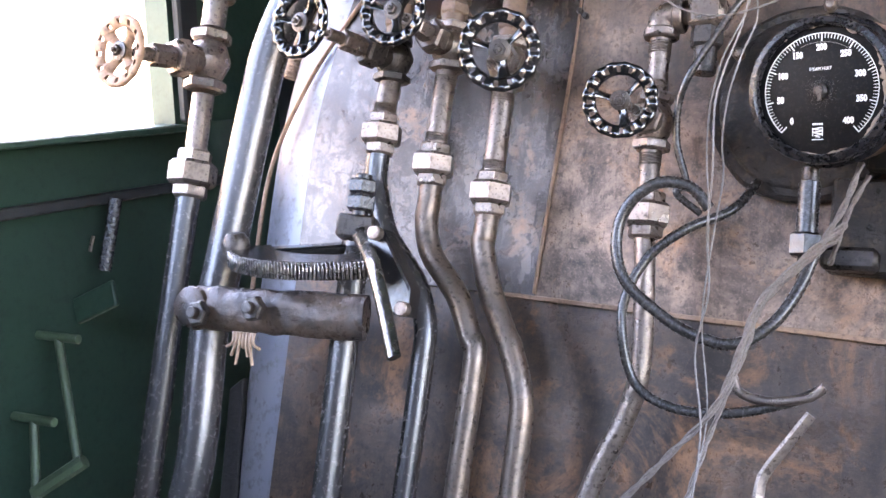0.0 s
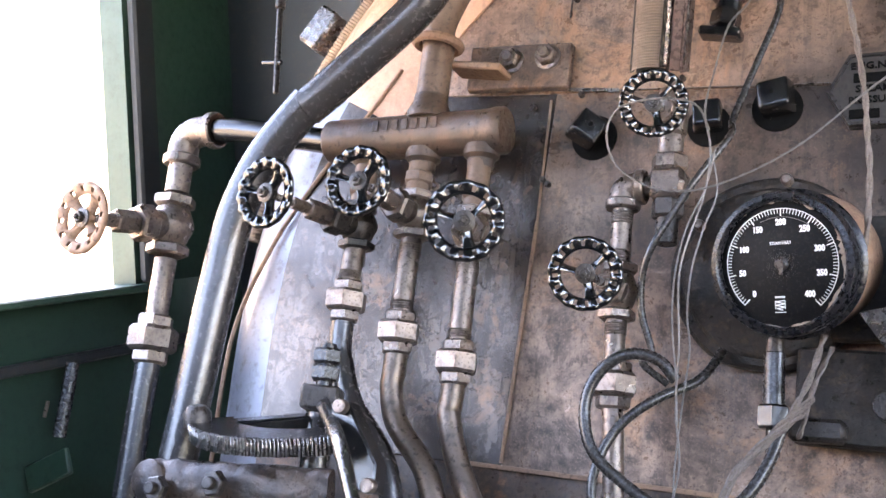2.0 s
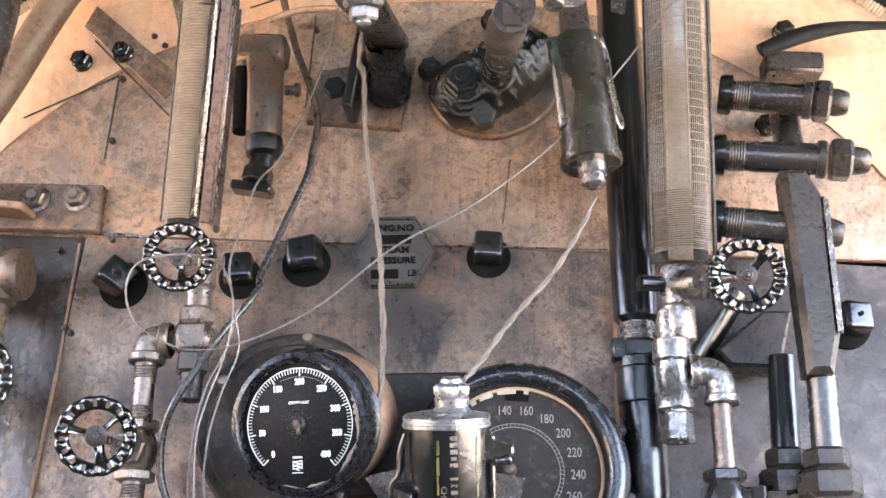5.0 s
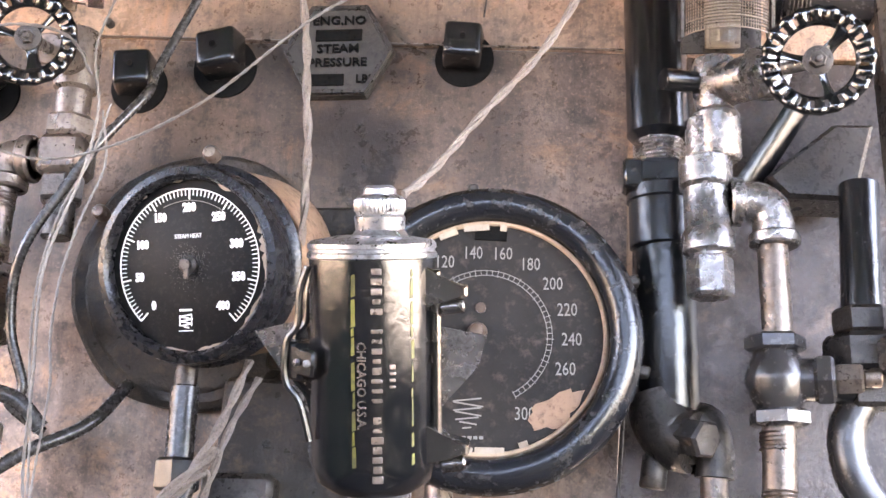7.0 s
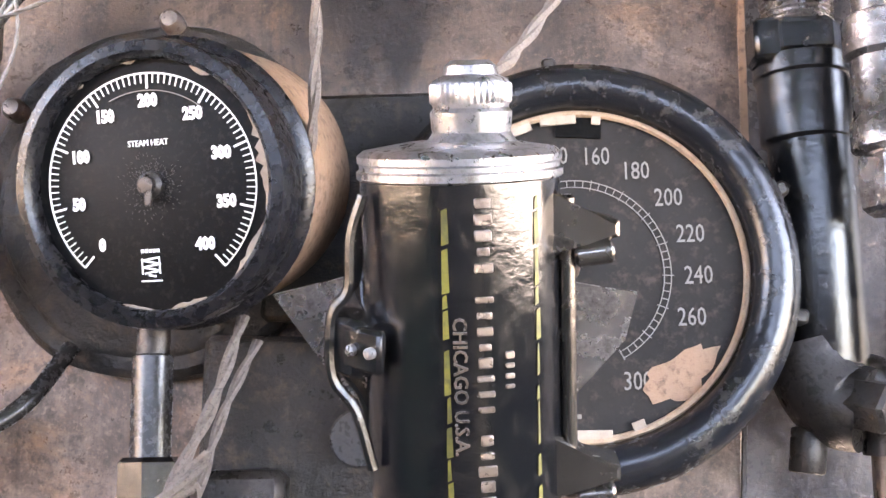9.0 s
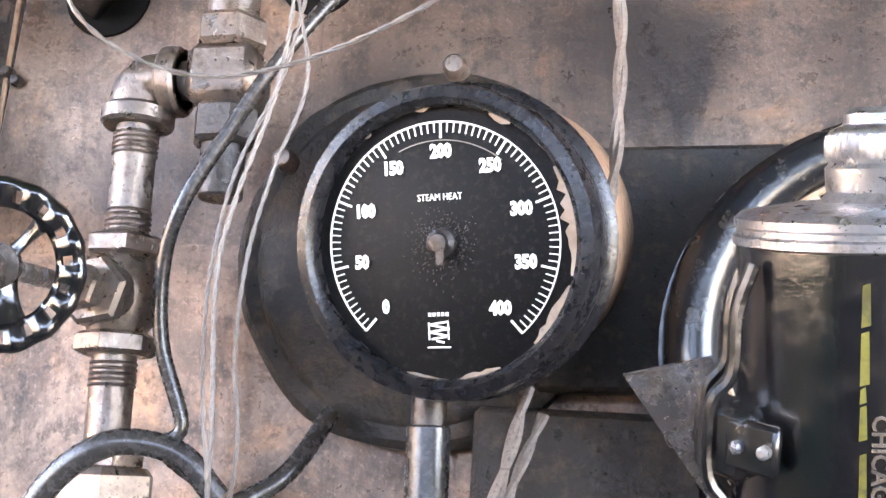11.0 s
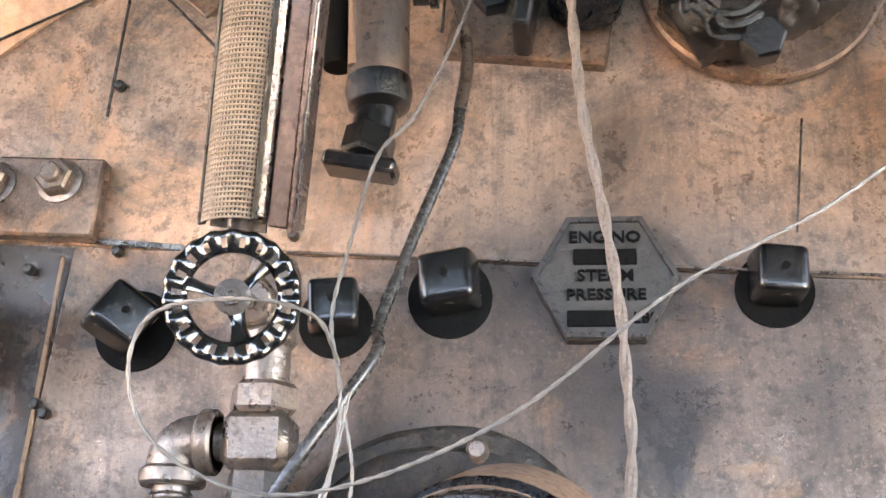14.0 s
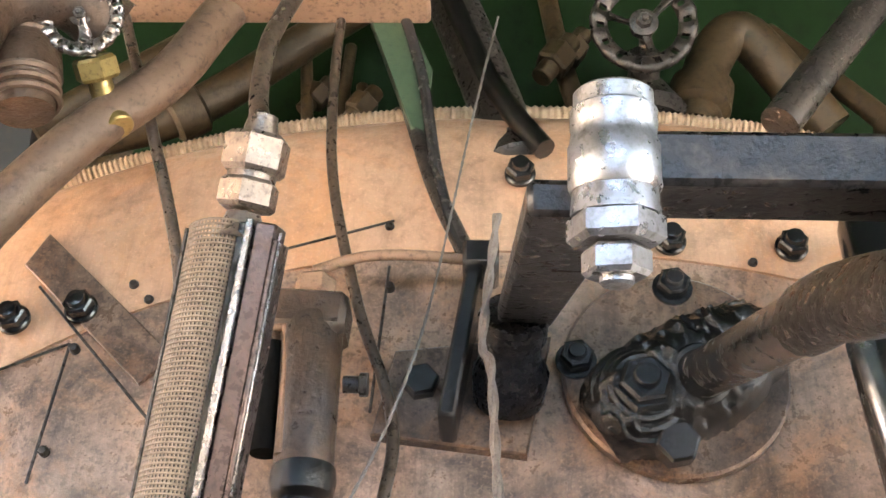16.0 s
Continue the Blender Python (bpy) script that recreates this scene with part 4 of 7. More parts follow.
for vtx in bm.verts:
    vtx.co.y = mid_c.y + (vtx.co.y - mid_c.y) * 0.55
    vtx.co += V((0.2, -0.6, 0.5)) * 0.006 * noise.noise(vtx.co * 45) + V((0, -1, 0.3)) * 0.003 * noise.noise(vtx.co * 120)
lathe(bm, cl0 + V((0, -0.01, 0)), (0, 1, 0), [(0.028, 0), (0.031, 0.004), (0.031, 0.08), (0.028, 0.084)], 24)
part("bar", bm, "clampiron", clampp, "crusty rust-blotched bar", 60)
for q in ((-0.922, -0.252, 1.245), (-0.825, -0.250, 1.259)):
    bm = B()
    nut(bm, q, V(q) + V((0, -0.016, 0)), 0.019)
    rod(bm, V(q) + V((0, -0.014, 0)), V(q) + V((0, -0.026, 0)), 0.009)
    part("bolt", bm, "iron", clampp)
for k in range(7):
    r0 = V((-0.860, -0.250, 1.224)) + V((0.006 * k, 0, 0))
    bm = B()
    tube(bm, [r0, r0 + V((0.004, -0.005, -0.015)), r0 + V((0.004 * k - 0.01, 0, -0.022 - 0.012 * (k % 3)))], 0.0025, 5, 3)
    part("rope_end", bm, "wood", clampp, "frayed brown rope end")

# toothed quadrant with its hand lever
quad = thing("lever_quadrant", "black toothed quadrant with bright hand lever on a post", "lever", (-0.660, -0.260, 1.220))
qc = V((-0.716, -0.240, 1.362))
bm = B()
qr = 0.178
outl, inl = [], []
piv = V((qc.x, -0.18, qc.z))
for k in range(31):
    a = radians(212 + 98 * k / 30)
    outl.append(piv + V((math.cos(a), math.sin(a), 0)) * qr)
    inl.append(piv + V((math.cos(a), math.sin(a), 0)) * (qr - 0.058))
lo = [bm.verts.new(p + V((0, 0, -0.012))) for p in outl]
hi = [bm.verts.new(p + V((0, 0, 0.012))) for p in outl]
li = [bm.verts.new(p + V((0, 0, -0.012))) for p in inl]
hi2 = [bm.verts.new(p + V((0, 0, 0.012))) for p in inl]
for k in range(30):
    for a, b in ((lo, hi), (hi, hi2), (hi2, li), (li, lo)):
        bm.faces.new((a[k], a[k + 1], b[k + 1], b[k]))
for e in (0, 30):
    bm.faces.new((lo[e], hi[e], hi2[e], li[e]))
bmesh.ops.rotate(bm, cent=piv, matrix=Matrix.Rotation(radians(18), 3, 'X'), verts=bm.verts)
part("arc", bm, "black", quad)
bm = B()
for k in range(58):
    a = radians(212 + 98 * (k + 0.5) / 58)
    box(bm, piv + V((math.cos(a), math.sin(a), 0)) * (qr + 0.002), (0.007, 0.0030, 0.0235), (0, 0, math.degrees(a)), 0.0007)
bmesh.ops.rotate(bm, cent=piv, matrix=Matrix.Rotation(radians(18), 3, 'X'), verts=bm.verts)
part("teeth", bm, "bright", quad, "bright worn teeth")
bm = B()
for a in (217, 305):
    d = V((math.cos(radians(a)), math.sin(radians(a)), 0))
    p = piv + d * (qr * 0.45)
    box(bm, p, (qr * 0.95, 0.03, 0.018), (0, 0, a), 0.003)
bmesh.ops.rotate(bm, cent=piv, matrix=Matrix.Rotation(radians(18), 3, 'X'), verts=bm.verts)
part("spoke", bm, "black", quad)
bm = B()
lathe(bm, outl[1] + V((0.01, 0, 0.005)), (0, 0, 1), [(0.02, 0), (0.02, 0.018), (0.012, 0.028), (0, 0.03)], 14)
bmesh.ops.rotate(bm, cent=piv, matrix=Matrix.Rotation(radians(18), 3, 'X'), verts=bm.verts)
part("stop_knob", bm, "iron", quad)
bm = B()
pz = piv.z
rod(bm, (piv.x, piv.y, 0.5), (piv.x, piv.y, pz + 0.01), 0.021, n=24)
part("post", bm, "pipe", quad)
bm = B()
box(bm, (piv.x, piv.y, pz + 0.03), (0.055, 0.05, 0.035), (0, 0, 20), 0.004)
part("block", bm, "iron", quad)
bm = B()
rod(bm, (piv.x, piv.y, pz + 0.045), (piv.x, piv.y, pz + 0.11), 0.012)
nut(bm, (piv.x, piv.y, pz + 0.055), (piv.x, piv.y, pz + 0.078), 0.022)
nut(bm, (piv.x, piv.y, pz + 0.08), (piv.x, piv.y, pz + 0.102), 0.022)
part("lock_nut", bm, "satin", quad)
bm = B()
tube(bm, [V((piv.x + 0.02, piv.y - 0.03, pz + 0.02)), (-0.590, -0.330, 1.321), (-0.546, -0.360, 1.258), (-0.516, -0.380, 1.208)], lambda t: 0.0115 - 0.002 * t, 12, 6, 0.55)
part("hand_lever", bm, "darksteel", quad, "bright worn steel hand lever")
bm = B()
slab(bm, [(-0.645, 1.376), (-0.617, 1.379), (-0.565, 1.301), (-0.566, 1.264), (-0.588, 1.266), (-0.630, 1.327)], -0.275, -0.245, 0.003)
part("latch", bm, "black", quad)
bm = B()
for q in ((-0.621, -0.277, 1.371), (-0.567, -0.277, 1.273)):
    bm = B()
    rod(bm, q, V(q) + V((0, -0.014, 0)), 0.010)
    part("latch_pin", bm, "steel", quad)

# ---- middle: gauge valve pipes ----
g4 = thing("gauge_valve", "steel globe valve with black scalloped handwheel on a riser", "valve", (-0.32, -0.09, 1.56))
W4 = V((-0.313, -0.245, 1.557))
B4 = V((-0.317, -0.090, 1.569))
globe_body(g4, B4, (0, 0, 1), W4 - B4, 0.024, 0.036, "steel", 0.045)
stem(g4, B4.lerp(W4, 0.4), W4)
handwheel(g4, W4, V((0.2, -0.92, -0.22)), 0.0475, n=16)
r4 = thing("gauge_riser", "worn steel riser pipe with elbow and union", "pipe", (-0.32, -0.09, 1.3))
E4 = V((-0.328, -0.090, 1.717))
T4 = V((-0.253, -0.090, 1.720))
elbow(r4, (B4.x, -0.09, E4.z - 0.03), (B4.x, -0.09, E4.z + 0.003), (B4.x + 0.032, -0.09, E4.z + 0.003), 0.0205, "steel")
pipe(r4, [(B4.x, -0.09, E4.z - 0.02), (B4.x, -0.09, B4.z + 0.03)], 0.0145, "steel", "upper_pipe", 1)
pipe(r4, [(B4.x, -0.09, B4.z - 0.03), (B4.x, -0.09, 1.44)], 0.0145, "steel", "lower_pipe", 1)
threads(r4, (B4.x, -0.09, B4.z + 0.043), (0, 0, 1), 0.0145, 5)
threads(r4, (B4.x, -0.09, E4.z - 0.05), (0, 0, 1), 0.0145, 5)
threads(r4, (B4.x, -0.09, B4.z - 0.06), (0, 0, 1), 0.0145, 5)
union(r4, (B4.x + 0.002, -0.09, 1.44), (0, 0, 1), 0.0265, "steel")
pipe(r4, [(B4.x, -0.09, 1.42), (-0.311, -0.090, 1.363), (-0.305, -0.090, 1.241), (-0.319, -0.085, 1.172), (-0.353, -0.080, 1.093), (-0.378, -0.080, 1.014)], 0.0145, "steel", "lower_pipe", 5)
bm = B()
lathe(bm, (B4.x + 0.02, -0.09, T4.z), (1, 0, 0), [(0.0145, 0), (0.0145, 0.03)], 16)
box(bm, (T4.x, -0.09, T4.z), (0.05, 0.044, 0.044), (0, 0, 0), 0.007)
part("tee", bm, "steel", r4)
bm = B()
nut(bm, (T4.x, -0.09, T4.z - 0.048), (T4.x, -0.09, T4.z - 0.02), 0.023)
rod(bm, (T4.x, -0.09, T4.z - 0.085), (T4.x, -0.09, T4.z - 0.046), 0.0155)
part("drain_plug", bm, "iron", r4)
g5 = thing("column_valve", "steel valve with black ribbed handwheel under the water glass", "valve", (T4.x, -0.09, T4.z + 0.03))
bm = B()
nut(bm, (T4.x, -0.09, T4.z + 0.02), (T4.x, -0.09, T4.z + 0.044), 0.026)
lathe(bm, (T4.x, -0.09, T4.z + 0.042), (0, 0, 1), [(0.018, 0), (0.018, 0.03), (0.022, 0.034), (0.022, 0.085), (0.018, 0.1)], 20)
part("valve_body", bm, "steel", g5)
W5 = V((-0.247, -0.210, 1.795))
C5 = V((T4.x, -0.09, T4.z + 0.105))
bm = B()
rod(bm, C5, C5.lerp(W5, 0.62), 0.016)
nut(bm, C5.lerp(W5, 0.3), C5.lerp(W5, 0.5), 0.02)
part("gland", bm, "steel", g5)
stem(g5, C5.lerp(W5, 0.4), W5)
handwheel(g5, W5, V((0.2, -0.93, -0.22)), 0.0455, "enamel", 19)


def washout_plug(q, r, label, tilt=0.0, side=(0.0, 0.0), spin=45):
    """A washout plug: a dark hole cut in the cladding with a worn, rounded square head standing askew in it."""
    t = thing("washout_plug", label, "plug", q, "washout plugs")
    q = V(q)
    bm = B()
    lathe(bm, q + V((0, 0.012, -0.12 * r)), (0, -1, 0), [(r * 1.24, 0), (r * 1.24, 0.0058), (r * 1.22, 0.0062)], 32)
    part("socket", bm, "hole", t)
    bm = B()
    hw = r * 0.86
    tmp = B()
    bmesh.ops.create_cube(tmp, size=1)
    for v in tmp.verts:
        f = 1.0 if v.co.y > 0 else 0.88
        v.co = V((v.co.x * 2 * hw * f, v.co.y * 0.038, v.co.z * 2 * hw * f))
    bmesh.ops.bevel(tmp, geom=tmp.edges[:], offset=r * 0.26, segments=4, profile=0.6, affect='EDGES')
    for v in tmp.verts:
        v.co += V((1, 0.6, 1)) * 0.0016 * noise.noise(v.co * 70 + q * 9)
    bmesh.ops.transform(tmp, matrix=Matrix.Translation(q + V((side[0], -0.016, side[1]))) @ Matrix.Rotation(radians(tilt), 4, 'Z') @ Matrix.Rotation(radians(spin - 45), 4, 'Y'), verts=tmp.verts)
    join(bm, tmp)
    part("head", bm, "black", t, sharp=60)
    bm = B()
    f = Matrix.Rotation(radians(tilt), 4, 'Z') @ V((0, -0.0205, 0))
    lathe(bm, q + V((side[0], -0.016, side[1])) + f, (0, -1, 0), [(r * 0.12, 0), (r * 0.12, 0.002), (0, 0.0022)], 10)
    part("centre_mark", bm, "hole", t)
    return t


washout_plug((-0.395, -0.012, 1.835), 0.029, "black washout plug tilted in a round hole", 32, (-0.004, 0.003), 75)
washout_plug((-0.220, -0.012, 1.842), 0.026, "black washout plug half hidden by cables", 8, (0.002, 0.004), 40)
washout_plug((-0.123, -0.012, 1.863), 0.029, "black square-headed washout plug in the boiler plate", -8, (0.001, 0.004), 38)
washout_plug((0.145, -0.012, 1.867), 0.026, "small black square-headed washout plug in the boiler plate", 4, (0.0, 0.003), 48)
washout_plug((0.640, -0.012, 1.753), 0.026, "worn square-headed washout plug among the try cocks", 14, (0.004, 0.002), 46)

# hexagonal cast plate
pq = V((0.007, -0.006, 1.872))
plaque = thing("cast_plate", "black hexagonal cast plate with raised engine and pressure lettering", "sign", pq)


def hexo(w, hh, k):
    return [(pq.x - w, pq.z), (pq.x - w * 0.52, pq.z + hh), (pq.x + w * 0.52, pq.z + hh), (pq.x + w, pq.z), (pq.x + w * 0.52, pq.z - hh), (pq.x - w * 0.52, pq.z - hh)]


bm = B()
slab(bm, hexo(0.0615, 0.0535, 1), -0.018, -0.002, 0.002)
part("plate", bm, "dusty", plaque)
bm = B()
o, i = hexo(0.0605, 0.0525, 1), hexo(0.0555, 0.048, 1)
for k in range(6):
    a, b, c, d = o[k], o[(k + 1) % 6], i[(k + 1) % 6], i[k]
    slab(bm, [a, b, c, d], -0.0215, -0.017)
part("raised_border", bm, "iron", plaque)
for txt, dz, sz in (("ENG.NO", 0.0345, 0.0140), ("STEAM", 0.0005, 0.0140), ("PRESSURE", -0.0160, 0.0135)):
    words(txt, sz, plaque, (pq.x, -0.0195, pq.z + dz), "hole", squeeze=1.12, depth=0.0014, bold=0.015)
words("LBS", 0.0130, plaque, (pq.x + 0.031, -0.0195, pq.z - 0.036), "hole", depth=0.0014, bold=0.015)
for cx, cz, w in ((pq.x, pq.z + 0.0175, 0.052), (pq.x - 0.012, pq.z - 0.036, 0.04)):
    bm = B()
    box(bm, (cx, -0.0185, cz), (w, 0.003, 0.014), bevel=0.0008)
    part("number_panel", bm, "hole", plaque)

# ---- steam heat gauge ----
gc = V((-0.082, -0.180, 1.590))
gauge = thing("steam_heat_gauge", "black round steam heat gauge with white scale marks", "gauge", (gc.x, -0.02, gc.z))
bm = B()
fc = V((-0.124, -0.03, 1.610))
lathe(bm, (fc.x, -0.008, fc.z), (0, -1, 0), [(0.134, 0), (0.137, 0.006), (0.136, 0.018), (0.130, 0.023), (0.120, 0.022), (0.115, 0.027), (0.09, 0.03)], 72)
for vtx in bm.verts:
    d = vtx.co - V((fc.x, vtx.co.y, fc.z))
    vtx.co += d * 0.045 * noise.noise(vtx.co * 16) + V((0, -0.004, 0)) * noise.noise(vtx.co * 60)
part("back_flange", bm, "flaky", gauge, "grimy black mounting flange")
bm = B()
lathe(bm, (gc.x - 0.008, -0.03, gc.z + 0.006), (0.05, -1, -0.03), [(0.092, 0), (0.0925, 0.07), (0.090, 0.10), (0.0865, 0.118)], 48)
part("case", bm, "rust", gauge, "rust-brown case side")
bm = B()
lathe(bm, (gc.x - 0.002, -0.128, gc.z + 0.001), (0, -1, 0), [(0.088, 0), (0.0945, 0.003), (0.0955, 0.008), (0.093, 0.012), (0.088, 0.014)], 64)
part("case_lip", bm, "satin", gauge, "worn black lip round the case")
bm = B()
lathe(bm, (gc.x, -0.145, gc.z), (0, -1, 0), [(0.084, 0), (0.0895, 0.004), (0.0905, 0.024), (0.0880, 0.034), (0.0815, 0.036), (0.0785, 0.033), (0.0775, 0.026), (0.0775, 0.0)], 64)
part("bezel", bm, "satin", gauge)
bm = B()
lathe(bm, (gc.x, -0.150, gc.z), (0, -1, 0), [(0.0785, 0), (0.0785, 0.018), (0.0775, 0.0185)], 64)
dial = part("dial", bm, "dial", gauge)
dy = -0.1695
dc = V((gc.x - 0.0015, dy, gc.z))


def scale_angle(v):
    """Degrees from upright, clockwise, of a value on the dial."""
    return -137 + 274 * v / 400 + 2


bm = B()
R0 = 0.0690
for k in range(81):
    v = k * 5
    a = radians(90 - scale_angle(v))
    big_t = k % 10 == 0
    ln = 0.0095 if big_t else 0.006
    w = 0.0013 if big_t else 0.0007
    r = R0 - ln / 2
    box(bm, dc + V((math.cos(a) * r, 0, math.sin(a) * r)), (ln, 0.0006, w), (0, -math.degrees(a), 0), 0)
n = 90
pts = [dc + V((math.cos(radians(90 - scale_angle(400 * k / n))) * R0, 0, math.sin(radians(90 - scale_angle(400 * k / n))) * R0)) for k in range(n + 1)]
tube(bm, pts, 0.0006, 4, 0)
part("scale", bm, "mark", dial)
for v in range(0, 401, 50):
    a = radians(90 - scale_angle(v))
    rr = 0.0505 if v not in (150, 200, 250) else 0.052
    words(str(v), 0.0105, dial, (dc.x + math.cos(a) * rr, dy, dc.z + math.sin(a) * rr), "mark", depth=0.0004, name="numeral", squeeze=0.8, bold=0.05)
words("STEAM HEAT", 0.0055, dial, (dc.x, dy, dc.z + 0.026), "mark", depth=0.0004, squeeze=0.85)
bm = B()
for k in range(5):
    box(bm, (dc.x - 0.009 + 0.0026 * k, dy, dc.z - 0.0405), (0.0018, 0.0006, 0.0022), bevel=0)
mk = V((dc.x - 0.004, dy, dc.z - 0.050))
for k in range(6):
    hw = (0.006, 0.0062, 0.006, 0.0056, 0.0045, 0.0025)[k]
    box(bm, mk + V((0.0006 * (k % 2), 0, 0.0045 - 0.0021 * k)), (hw * 2, 0.0006, 0.0012), (0, 12 if k % 2 else -8, 0), bevel=0)
box(bm, mk + V((-0.0058, 0, 0.0)), (0.0008, 0.0006, 0.010), bevel=0)
box(bm, mk + V((0.0058, 0, 0.0)), (0.0008, 0.0006, 0.010), bevel=0)
box(bm, mk + V((0, 0, -0.0092)), (0.014, 0.0006, 0.0009), bevel=0)
part("maker_mark", bm, "mark", dial)
bm = B()
lathe(bm, (dc.x, dy + 0.002, dc.z), (0, -1, 0), [(0.009, 0), (0.0085, 0.004), (0.0055, 0.006), (0.005, 0.010), (0, 0.0105)], 16)
box(bm, (dc.x + 0.001, dy - 0.007, dc.z - 0.006), (0.005, 0.002, 0.014), bevel=0.0006)
part("needle_hub", bm, "iron", dial)
for a0, a1, deep in ((30, -16, 0.0075), (-20, -48, 0.006), (-66, -84, 0.004), (-92, -110, 0.003), (66, 56, 0.004), (100, 93, 0.003), (126, 121, 0.003)):
    m = max(3, int(abs(a1 - a0) / 3))
    outer_e = [(dc.x + math.cos(radians(a0 + (a1 - a0) * k / m)) * 0.0785, dc.z + math.sin(radians(a0 + (a1 - a0) * k / m)) * 0.0785) for k in range(m + 1)]
    inner_e = []
    for k in range(m, -1, -1):
        aa = radians(a0 + (a1 - a0) * k / m)
        rr = 0.0775 - deep * max(0.05, math.sin(math.pi * k / m) * (0.6 + 0.9 * noise.noise(V((k * 0.9, a0, 2.0)))))
        inner_e.append((dc.x + math.cos(aa) * rr, dc.z + math.sin(aa) * rr))
    bm = B()
    slab(bm, outer_e + inner_e, dc.y - 0.0012, dc.y)
    part("gasket_scrap", bm, "ivory", gauge, "torn scrap of pale gasket")
random.seed(11)
bm = B()
for k in range(280):
    a, r = random.uniform(0, 6.283), 0.009 + abs(random.gauss(0, 0.0065))
    box(bm, dc + V((math.cos(a) * r, 0, math.sin(a) * r)), (random.uniform(0.0003, 0.0013), 0.0004, random.uniform(0.0002, 0.0005)), (0, -math.degrees(a) + random.uniform(-25, 25), 0), 0)
part("wear_flecks", bm, "dusty", dial, "pale scuffs worn round the hub")
bm = B()
tube(bm, [dc + V((math.sin(radians(q)) * 0.0585, 0, math.cos(radians(q)) * 0.0585)) for q in range(-24, 42, 4)], 0.0004, 4, 0)
part("fine_line", bm, "mark_old", dial)
head_turn = Matrix.Rotation(radians(-10), 4, 'Z') @ Matrix.Rotation(radians(13), 4, 'X')
pivot = Matrix.Translation(V((gc.x, -0.150, gc.z)) - V(gauge["at"]))
for ob in gauge.children_recursive:
    if ob.name.split(".")[0] != "back_flange":
        ob.data.transform(pivot @ head_turn @ pivot.inverted())
for q in ((-0.089, -0.130, 1.709), (-0.207, -0.100, 1.660)):
    bm = B()
    lathe(bm, V(q) + V((0, 0.012, 0)), (0, -1, 0), [(0.008, 0), (0.008, 0.012), (0.0055, 0.016), (0, 0.017)], 12)
    part("screw", bm, "steel", gauge)
gs = thing("gauge_siphon", "black gauge siphon pipe with a hexagonal collar", "pipe", (gc.x - 0.018, -0.1, 1.50))
gx = (-0.103, -0.100, 1.471)
bm = B()
rod(bm, (gx[0], -0.10, gc.z - 0.085), (gx[0], -0.10, gc.z - 0.108), 0.011)
part("nipple", bm, "iron", gs)
bm = B()
rod(bm, (gx[0], -0.10, gc.z - 0.103), (gx[0], -0.10, gc.z - 0.172), 0.0135)
part("sleeve", bm, "rubber", gs)
bm = B()
nut(bm, (gx[0], -0.10, gc.z - 0.170), (gx[0], -0.10, gc.z - 0.20), 0.021)
rod(bm, (gx[0], -0.10, gc.z - 0.20), (gx[0], -0.098, gc.z - 0.235), 0.009)
part("collar", bm, "black", gs)

# dark mounting board behind the gauges
board = thing("mounting_bracket", "black grimy steel bracket plate between the two gauges", "bracket", (0.0, -0.02, 1.5))
bm = B()
box(bm, (0.04, -0.026, 1.60), (0.17, 0.02, 0.17), bevel=0.004)
box(bm, (-0.01, -0.030, 1.44), (0.15, 0.035, 0.125), (0, 2, 0), 0.005)
part("plate", bm, "flaky", board)
bm = B()
box(bm, (-0.055, -0.05, 1.395), (0.07, 0.05, 0.03), (0, 0, 0), 0.006)
rod(bm, (0.03, -0.045, 1.43), (0.03, -0.07, 1.43), 0.02)
part("lug", bm, "iron", board)

# ---- large boiler pressure gauge ----
bc = V((0.180, -0.130, 1.533))
bgauge = thing("boiler_pressure_gauge", "large black boiler gauge with a faded dial and glossy rim", "gauge", (bc.x, -0.02, bc.z))
bm = B()
lathe(bm, (bc.x - 0.01, -0.012, bc.z), (0, -1, 0), [(0.125, 0), (0.13, 0.07), (0.135, 0.09)], 56)
part("case", bm, "black", bgauge)
bm = B()
lathe(bm, (bc.x, -0.085, bc.z), (0, -1, 0), [(0.130, 0), (0.1395, 0.008), (0.1430, 0.022), (0.1400, 0.036), (0.132, 0.045), (0.122, 0.047), (0.1135, 0.041), (0.1105, 0.030), (0.110, 0.01)], 80)
part("rim", bm, "rim_black", bgauge, "worn blue-black rounded rim", 60)
bm = B()
lathe(bm, (bc.x, -0.105, bc.z), (0, -1, 0), [(0.1105, 0), (0.1105, 0.006)], 64)
bdial = part("dial", bm, "dial_old", bgauge)
bm = B()
torus(bm, (bc.x, -0.1135, bc.z), (0, -1, 0), 0.1078, 0.0024, 64, 6)
part("gasket_ring", bm, "rim", bgauge, "crumbling ivory gasket ring")
by = -0.1117
bd = V((bc.x - 0.003, by, bc.z))


def big_angle(v):
    return -150 + v + 2


bm = B()
for rr in (0.0625, 0.0580):
    tube(bm, [bd + V((math.sin(radians(big_angle(300 * k / 80))) * rr, 0, math.cos(radians(big_angle(300 * k / 80))) * rr)) for k in range(81)], 0.0004, 4, 0)
for k in range(61):
    a = radians(90 - big_angle(k * 5))
    box(bm, bd + V((math.cos(a) * 0.0603, 0, math.sin(a) * 0.0603)), (0.0045 if k % 4 else 0.0075, 0.0005, 0.0006), (0, -math.degrees(a), 0), 0)
part("scale", bm, "mark_old", bdial)
for v in range(20, 301, 20):
    if v in (280,):
        continue
    a = radians(90 - big_angle(v))
    words(str(v), 0.0170, bdial, (bd.x + math.cos(a) * 0.080, by, bd.z + math.sin(a) * 0.080), "mark_old", depth=0.0003, name="numeral", squeeze=0.74)
bm = B()
